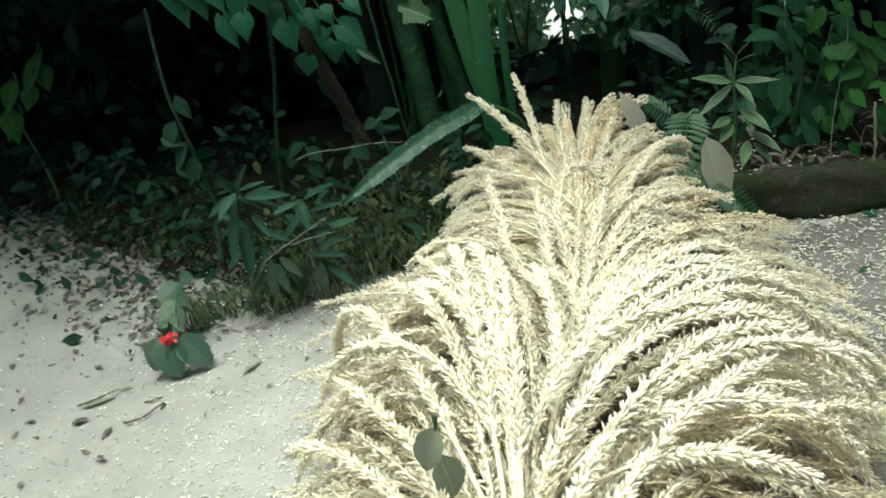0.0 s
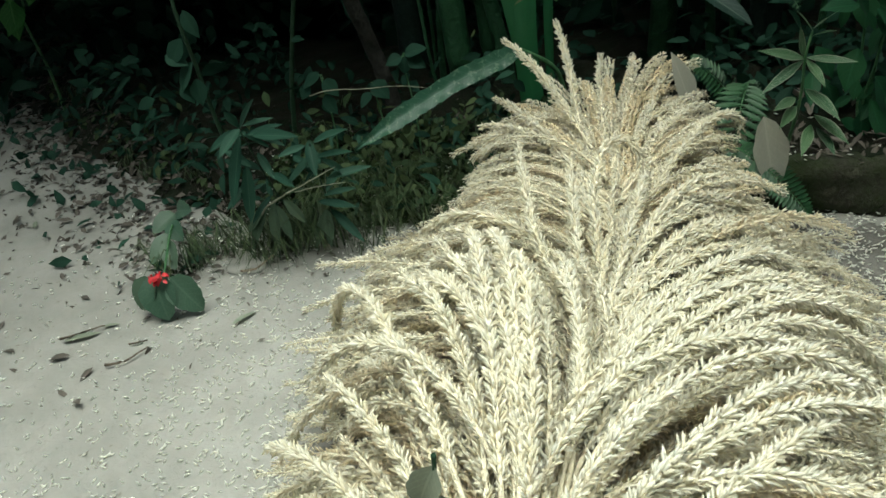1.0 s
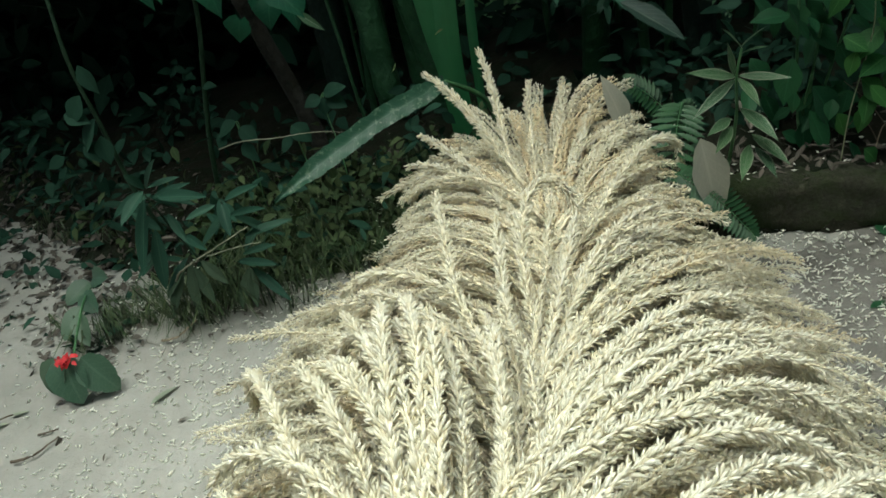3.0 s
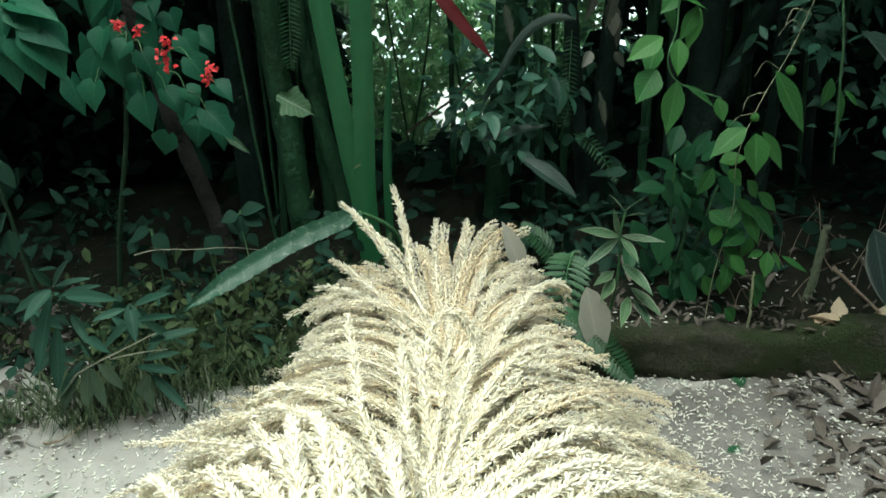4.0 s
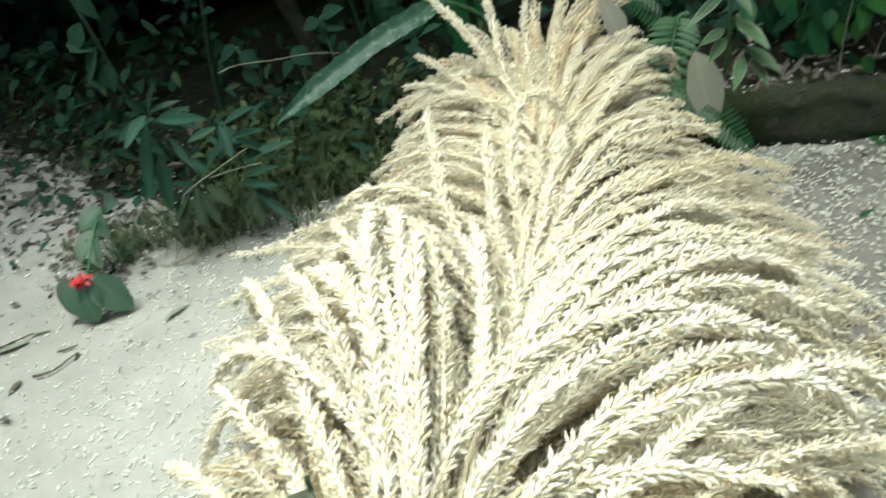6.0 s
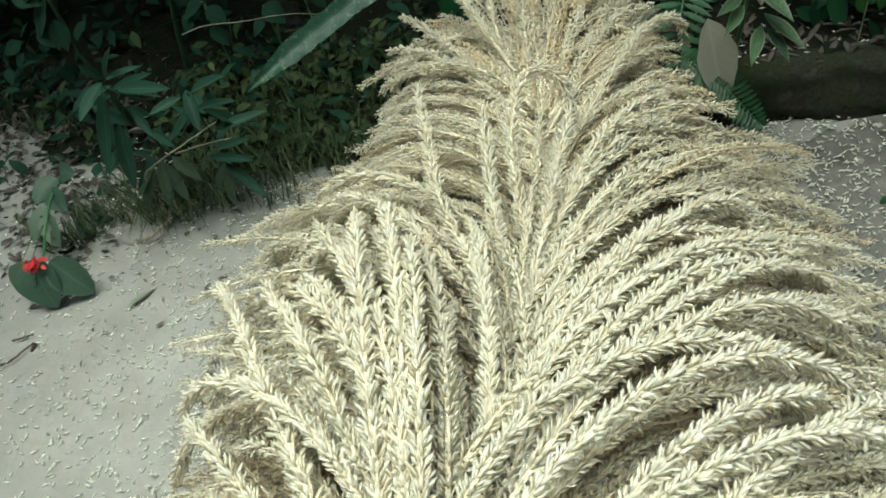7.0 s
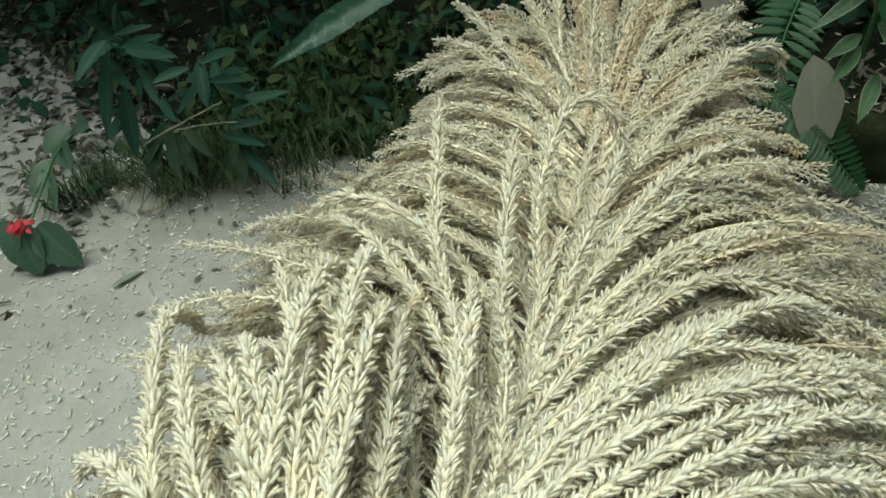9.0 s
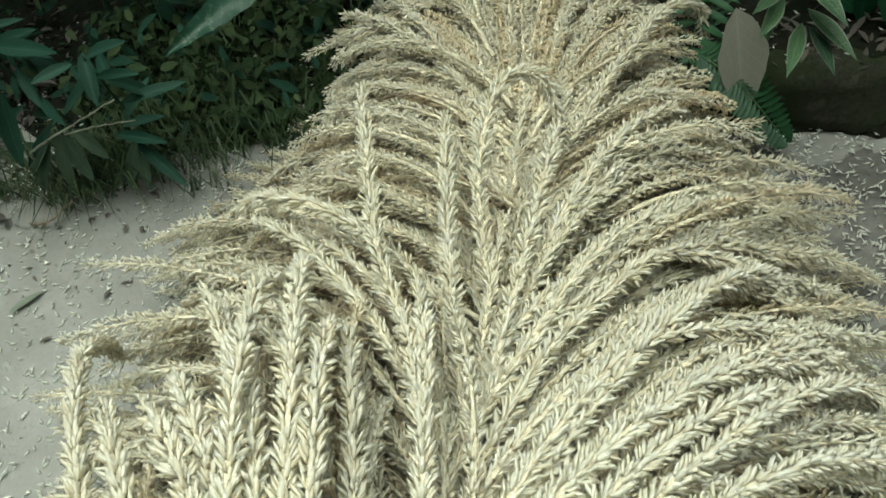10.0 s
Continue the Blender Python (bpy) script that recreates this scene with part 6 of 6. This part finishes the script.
leaf_mass("low_undergrowth", "low leafy plants behind the kerb", "undergrowth",
          [(x, y, bed_height(x, y) + h) for x, y, h in ((rng.uniform(0.5, 1.1) if k % 3 else rng.uniform(1.1, 2.6), rng.uniform(2.36, 3.0), rng.exponential(0.07)) for k in range(420))], 0.075, SHADED_FOLIAGE, seed=3)
leaf_mass("low_undergrowth", "seedlings and small dark leaves on the shaded soil", "undergrowth",
          [(x, y, bed_height(x, y) + rng.exponential(0.05)) for x, y in ((rng.uniform(-0.6, 2.2), rng.uniform(2.55, 3.6)) for k in range(420))], 0.075, SHADED_FOLIAGE, seed=21, steps=3)
leaf_mass("low_undergrowth", "small dark leaves on the shaded bank", "undergrowth",
          [(x, y, bed_height(x, y) + rng.exponential(0.03)) for x, y in ((x, bank_line(x) + rng.uniform(0.15, 1.3)) for x in (rng.uniform(-2.4, -0.3) for k in range(220)))], 0.055, SHADED_FOLIAGE, seed=24, steps=3)
leaf_mass("leaf_litter", "small dark bits of leaf along the edge of the path", "leaf litter",
          [(x, y, ground_height(x, y) + 0.006) for x, y in ((x, bank_line(x) - 0.02 - abs(rng.normal(0, 0.22))) for x in (rng.uniform(-2.9, -0.6) for k in range(420)))], 0.024, DEAD_LITTER, "lance", 0.35, seed=22, lean=(0, 0, 3), steps=3)
leaf_mass("leaf_litter", "dry leaves and bits scattered where the path leads off", "leaf litter",
          [(x, y, max(bed_height(x, y), ground_height(x, y)) + 0.008) for x, y in ((x, bank_line(x) + 0.25 - abs(rng.normal(0, 0.55))) for x in (rng.uniform(-3.9, -1.15) for k in range(950)))], 0.05, DEAD_LITTER, "lance", 0.38, seed=43, lean=(0, 0, 2), steps=3)
leaf_mass("leaf_litter", "dark rotting leaves heaped along the edge of the path", "leaf litter",
          [(x, y, max(bed_height(x, y), ground_height(x, y)) + 0.006 + 0.012 * rng.uniform()) for x, y in ((x, bank_line(x) + rng.normal(-0.06, 0.2)) for x in (rng.uniform(-3.6, -0.95) for k in range(1300)))], 0.042, DEAD_LITTER, "ovate", 0.5, seed=56, lean=(0, 0, 2), steps=3)
leaf_mass("low_undergrowth", "small weeds growing beside the path", "undergrowth",
          [(x, y, ground_height(x, y) + 0.01 + rng.exponential(0.03)) for x, y in ((x, bank_line(x) - 0.12 + rng.normal(0, 0.2)) for x in (rng.uniform(-3.4, -1.0) for k in range(230)))], 0.065, SHADED_FOLIAGE, seed=44, steps=3)
leaf_mass("leaf_litter", "layer of small dry brown leaves by the kerb", "leaf litter", spots, 0.07, DEAD_LITTER, "lance", 0.32, seed=12, lean=(0, 0, 3))
leaf_mass("leaf_litter", "dark decaying leaf litter on top of the kerb", "leaf litter",
          [(x, y, max(bed_height(x, y), 0.150) + 0.004 + 0.014 * rng.uniform()) for x, y in ((rng.uniform(0.62, 1.95), rng.normal(0.10, 0.09)) for k in range(430)) for y in (2.155 - 0.21 * (x - 0.35) + 0.012 + abs(y),)], 0.034, DEAD_LITTER, "lance", 0.35, seed=15, lean=(0, 0, 3), steps=3)
leaf_mass("far_foliage", "tree leaves farther down the slope, coloured bright as if sunlit", "foliage",
          clumps(360, 16, ((-1.4, 2.6), (5.6, 9.0), (-2.6, 1.9)), 0.25, off_glade), 0.17, SUNLIT_FOLIAGE, seed=4, steps=3)
# Backing wall of leaves, added to close bright holes in the thicket.
leaf_mass("undergrowth", "wall of shade-coloured leaves added to close the back of the thicket", "undergrowth",
          clumps(620, 14, ((-5.5, 6.0), (4.8, 5.6), (-0.8, 2.4)), 0.2, lambda x, y, z: out_of_gap(x, y, z)), 0.26, SHADED_FOLIAGE, seed=9, steps=2)
def glade_places(n, y0, y1):
    """Leaves that hang in the gap down the slope."""
    out = []
    while len(out) < n:
        y = rng.uniform(y0, y1)
        sx, sz = rng.uniform(-0.07, 0.29), rng.uniform(-0.28, -0.02)
        q = (0.06 + sx * (y - 0.2), y, 1.25 + sz * (y - 0.2))
        if off_glade(*q) and noise.noise((q[0] * 2.5, q[2] * 2.5, 0.2 * y)) > -0.36:
            out.append(q)
    return out


leaf_mass("far_foliage", "small leaves in the gap, coloured bright as if sunlit", "foliage", glade_places(14500, 6.0, 7.8), 0.08, SUNLIT_FOLIAGE, seed=13, steps=2)
leaf_mass("far_foliage", "narrow hanging leaves in the gap between the stems", "foliage", glade_places(700, 5.0, 6.0), 0.13, SUNLIT_FOLIAGE, "lance", 0.2, seed=14, steps=3)
# Leaves above the view, added to keep daylight off the right side.
leaf_mass("tree_canopy", "unseen canopy added to shade the ground beside the kerb", "foliage",
          clumps(150, 16, ((1.15, 4.5), (0.7, 2.5), (2.0, 3.2)), 0.2, lambda x, y, z: z > 1.7 and x > 1.0), 0.24, SHADED_FOLIAGE, seed=10, steps=2)
leaf_mass("undergrowth", "shrub leaves beside the gap, coloured as half in light", "undergrowth",
          clumps(12, 8, ((0.38, 0.72), (2.95, 3.3), (0.42, 0.78)), 0.06), 0.09, HALF_LIT_FOLIAGE, "lance", 0.38, seed=17)
# Boughs out of view, added only to darken the bank.
leaf_mass("tree_canopy", "unseen boughs added above the bank to shade it", "foliage",
          clumps(130, 16, ((-2.3, -0.75), (2.1, 2.8), (2.25, 3.0)), 0.18, lambda x, y, z: z > 2.1 and y > 2.0 and x < -0.6), 0.22, SHADED_FOLIAGE, seed=16, steps=2)
leaf_mass("tree_canopy", "more unseen boughs added to shade the front of the bank", "foliage",
          clumps(26, 16, ((-1.8, -0.75), (2.0, 2.4), (2.35, 3.1)), 0.18, lambda x, y, z: z > 2.2 and y > 1.6 and x < -0.65), 0.22, SHADED_FOLIAGE, seed=36, steps=2)
# Boughs out of view, added only to darken the kerb.
leaf_mass("tree_canopy", "unseen boughs added above the kerb to shade it", "foliage",
          clumps(130, 16, ((0.85, 3.2), (1.5, 2.3), (2.2, 3.0)), 0.18, lambda x, y, z: z > 2.0 and y > 1.3 and x > 0.72), 0.22, SHADED_FOLIAGE, seed=38, steps=2)
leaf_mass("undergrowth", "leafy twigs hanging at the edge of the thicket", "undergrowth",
          clumps(16, 9, ((1.40, 1.95), (2.35, 2.9), (0.70, 1.35)), 0.07), 0.085, HALF_LIT_FOLIAGE, seed=26)
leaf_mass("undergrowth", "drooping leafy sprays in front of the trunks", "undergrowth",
          clumps(15, 8, ((1.28, 1.75), (2.3, 2.65), (0.55, 1.15)), 0.055), 0.08, HALF_LIT_FOLIAGE, "drip", 0.4, seed=46, steps=6)
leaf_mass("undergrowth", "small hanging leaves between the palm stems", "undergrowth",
          clumps(16, 9, ((0.30, 0.80), (2.85, 3.3), (0.45, 1.15)), 0.07), 0.075, HALF_LIT_FOLIAGE, "lance", 0.4, seed=47, steps=5)
leaf_mass("undergrowth", "shrub leaves coloured half-lit in front of the palm stems", "undergrowth",
          clumps(12, 8, ((0.34, 0.62), (2.7, 3.0), (0.55, 0.82)), 0.05), 0.085, HALF_LIT_FOLIAGE, "drip", 0.42, seed=54, steps=6)
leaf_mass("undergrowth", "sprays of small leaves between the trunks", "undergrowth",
          clumps(16, 9, ((1.25, 1.95), (2.75, 3.2), (0.75, 1.25)), 0.08), 0.085, HALF_LIT_FOLIAGE, "drip", 0.42, seed=55, steps=6)
leaf_mass("undergrowth", "small leaves high among the trunks, coloured half-lit", "undergrowth",
          clumps(14, 9, ((0.35, 1.3), (2.9, 3.4), (1.15, 1.45)), 0.08), 0.085, HALF_LIT_FOLIAGE, "lance", 0.35, seed=27)
# Further boughs out of view, added to dim the kerb and soil.
leaf_mass("tree_canopy", "unseen boughs added to shade the soil behind the kerb", "foliage",
          clumps(130, 16, ((0.85, 3.2), (2.15, 2.8), (2.3, 3.0)), 0.18, lambda x, y, z: z > 2.15 and y > 2.0 and x > 0.6), 0.22, SHADED_FOLIAGE, seed=18, steps=2)
# Canopy out of view that holds daylight off the thicket.
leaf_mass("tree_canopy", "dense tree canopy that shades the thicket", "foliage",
          clumps(640, 18, ((-5.2, 5.4), (2.5, 4.7), (1.7, 3.2)), 0.24, lambda x, y, z: z > 1.5 and y > 2.42 and (x > -2.7 or y > 3.9)), 0.24, SHADED_FOLIAGE, seed=5, steps=2)


# Backing bushes, added so that no bright sky shows between the plants.
leaf_mass("undergrowth", "bushes added at the far edge to block stray sky light", "undergrowth",
          clumps(460, 14, ((-8.5, -0.7), (5.6, 6.8), (-1.2, 3.6)), 0.25, out_of_gap), 0.55, SHADED_FOLIAGE, seed=19, steps=2)
leaf_mass("undergrowth", "bushes added behind the trunks to block stray sky light", "undergrowth",
          clumps(160, 14, ((0.9, 6.0), (5.6, 6.6), (-1.2, 2.8)), 0.25, out_of_gap), 0.5, SHADED_FOLIAGE, seed=20, steps=2)


# Last backing wall, added to stop sky light leaking from behind.
leaf_mass("undergrowth", "distant leaf wall added to block sky behind the thicket", "undergrowth",
          clumps(330, 10, ((-12.0, 10.0), (9.6, 10.8), (-3.0, 5.0)), 0.4, lambda x, y, z: out_of_gap(x, y, z)), 1.0, SHADED_FOLIAGE, seed=41, steps=2)


def tree(at, height, spread, seed):
    """An added tree, out of view round the clearing: tapered trunk, limbs and an uneven crown of leaves."""
    rng = np.random.default_rng(seed)
    x, y = at
    base = Vector((x, y, ground_height(x, y) - 0.05))
    ob = thing("tree", "unseen tree added round the clearing to block low sky light", "tree", base, "trees round the clearing")
    top = base + Vector((rng.uniform(-0.4, 0.4), rng.uniform(-0.4, 0.4), height * 0.8))
    mid = base.lerp(top, 0.5) + Vector((rng.uniform(-0.2, 0.2), rng.uniform(-0.2, 0.2), 0))
    part("trunk", stem_mesh("trunk", [base, mid, top], 0.16, 0.05, SHADED_BARK, 10, 8, 0.01, seed=seed), ob)
    places = []
    for k in range(32):
        a, u = rng.uniform(0, 6.28), rng.uniform(0.12, 1.0)
        root = base.lerp(top, u * 0.95)
        r = spread * (0.55 + 0.6 * math.sin(math.pi * u)) * rng.uniform(0.5, 1.1)
        c = root + Vector((math.cos(a) * r, math.sin(a) * r, rng.uniform(0.1, 0.7)))
        if k < 9:
            part("limb", stem_mesh("limb", [root, root.lerp(c, 0.5) + Vector((0, 0, 0.12)), c], 0.05, 0.015, SHADED_BARK, 6, 5, 0.01, seed=seed + k), ob)
        places += [tuple(q) for q in np.array(c) + rng.normal(0, 0.5, (30, 3)) * np.array([1, 1, 0.75])]
    part("crown", leaf_cloud(places, 0.72, wide=0.6, seed=seed, steps=2).mesh("crown", SHADED_FOLIAGE), ob)
    return ob


# Ring of unseen trees, added to keep low sky light off the thicket.
for k in range(15):
    a = radians(158 + 224 * k / 14)
    r = 5.5 + 0.5 * math.sin(k * 2.3)
    tree((r * math.cos(a) * 1.12, -0.2 + r * math.sin(a)), 11.0 + 1.2 * math.sin(k * 1.7), 1.35, 200 + k)


def grass_tufts():
    rng = random.Random(9)
    g = Geo()
    for c in range(210):
        cx = rng.uniform(-0.78, -0.05) if c % 40 else rng.uniform(-2.2, -0.9)
        cy = bank_line(cx) + (0.06 + abs(rng.gauss(0.0, 0.22)) if cx > -0.8 else rng.gauss(0.08, 0.08)) - 0.05 * max(0.0, noise.noise((cx * 5, 1.0, 8.0)))
        size = rng.uniform(0.6, 1.5)
        for k in range(int(11 * size)):
            x, y = cx + rng.gauss(0, 0.014), cy + rng.gauss(0, 0.014)
            z = max(ground_height(x, y), bed_height(x, y))
            a, h = rng.uniform(0, 6.28), rng.uniform(0.035, 0.085) * size
            out = Vector((math.cos(a), math.sin(a) - 0.3, 0)) * h * rng.uniform(0.4, 1.1)
            b = Vector((x, y, z - 0.005))
            pts = [b, b + out * 0.4 + Vector((0, 0, h * 0.75)), b + out + Vector((0, 0, h * rng.uniform(0.2, 0.8)))]
            s = Vector((-math.sin(a), math.cos(a), 0)) * rng.uniform(0.0012, 0.0038)
            g.add([tuple(pts[0] - s), tuple(pts[0] + s), tuple(pts[1] - s * 0.9), tuple(pts[1] + s * 0.9), tuple(pts[2])], [(0, 1, 3, 2), (2, 3, 4)], [(0, 0), (1, 0), (0, 0.5), (1, 0.5), (0.5, 1)])
    edge = [(-1.02, 2.16, 1.3), (-0.80, 2.12, 1.5), (-0.70, 2.10, 1.9), (-0.58, 2.09, 1.5), (-0.49, 2.12, 1.8), (-0.66, 2.20, 2.4), (-0.44, 2.22, 2.6)]
    edge += [(rng.uniform(-1.15, -0.35), rng.uniform(1.99, 2.14), rng.uniform(1.0, 2.3)) for k in range(16)]
    for c, (cx, cy, size) in enumerate(edge):
        for k in range(int(16 * size)):
            x, y = cx + rng.gauss(0, 0.025), cy + 0.07 + rng.gauss(0, 0.02)
            z = max(ground_height(x, y), bed_height(x, y))
            a, h = rng.uniform(0, 6.28), rng.uniform(0.05, 0.09) * size
            out = Vector((math.cos(a), math.sin(a) - 0.2, 0)) * h * rng.uniform(0.6, 1.3)
            b = Vector((x, y, z - 0.005))
            pts = [b, b + out * 0.4 + Vector((0, 0, h * 0.8)), b + out + Vector((0, 0, h * rng.uniform(0.1, 0.7)))]
            s = Vector((-math.sin(a), math.cos(a), 0)) * rng.uniform(0.001, 0.003)
            g.add([tuple(pts[0] - s), tuple(pts[0] + s), tuple(pts[1] - s * 0.9), tuple(pts[1] + s * 0.9), tuple(pts[2])], [(0, 1, 3, 2), (2, 3, 4)], [(0, 0), (1, 0), (0, 0.5), (1, 0.5), (0.5, 1)])
    return tagged(new("grass", g.mesh("grass", GRASS)), "short thin grass along the edge of the bank", "grass", kind="stuff")


grass_tufts()
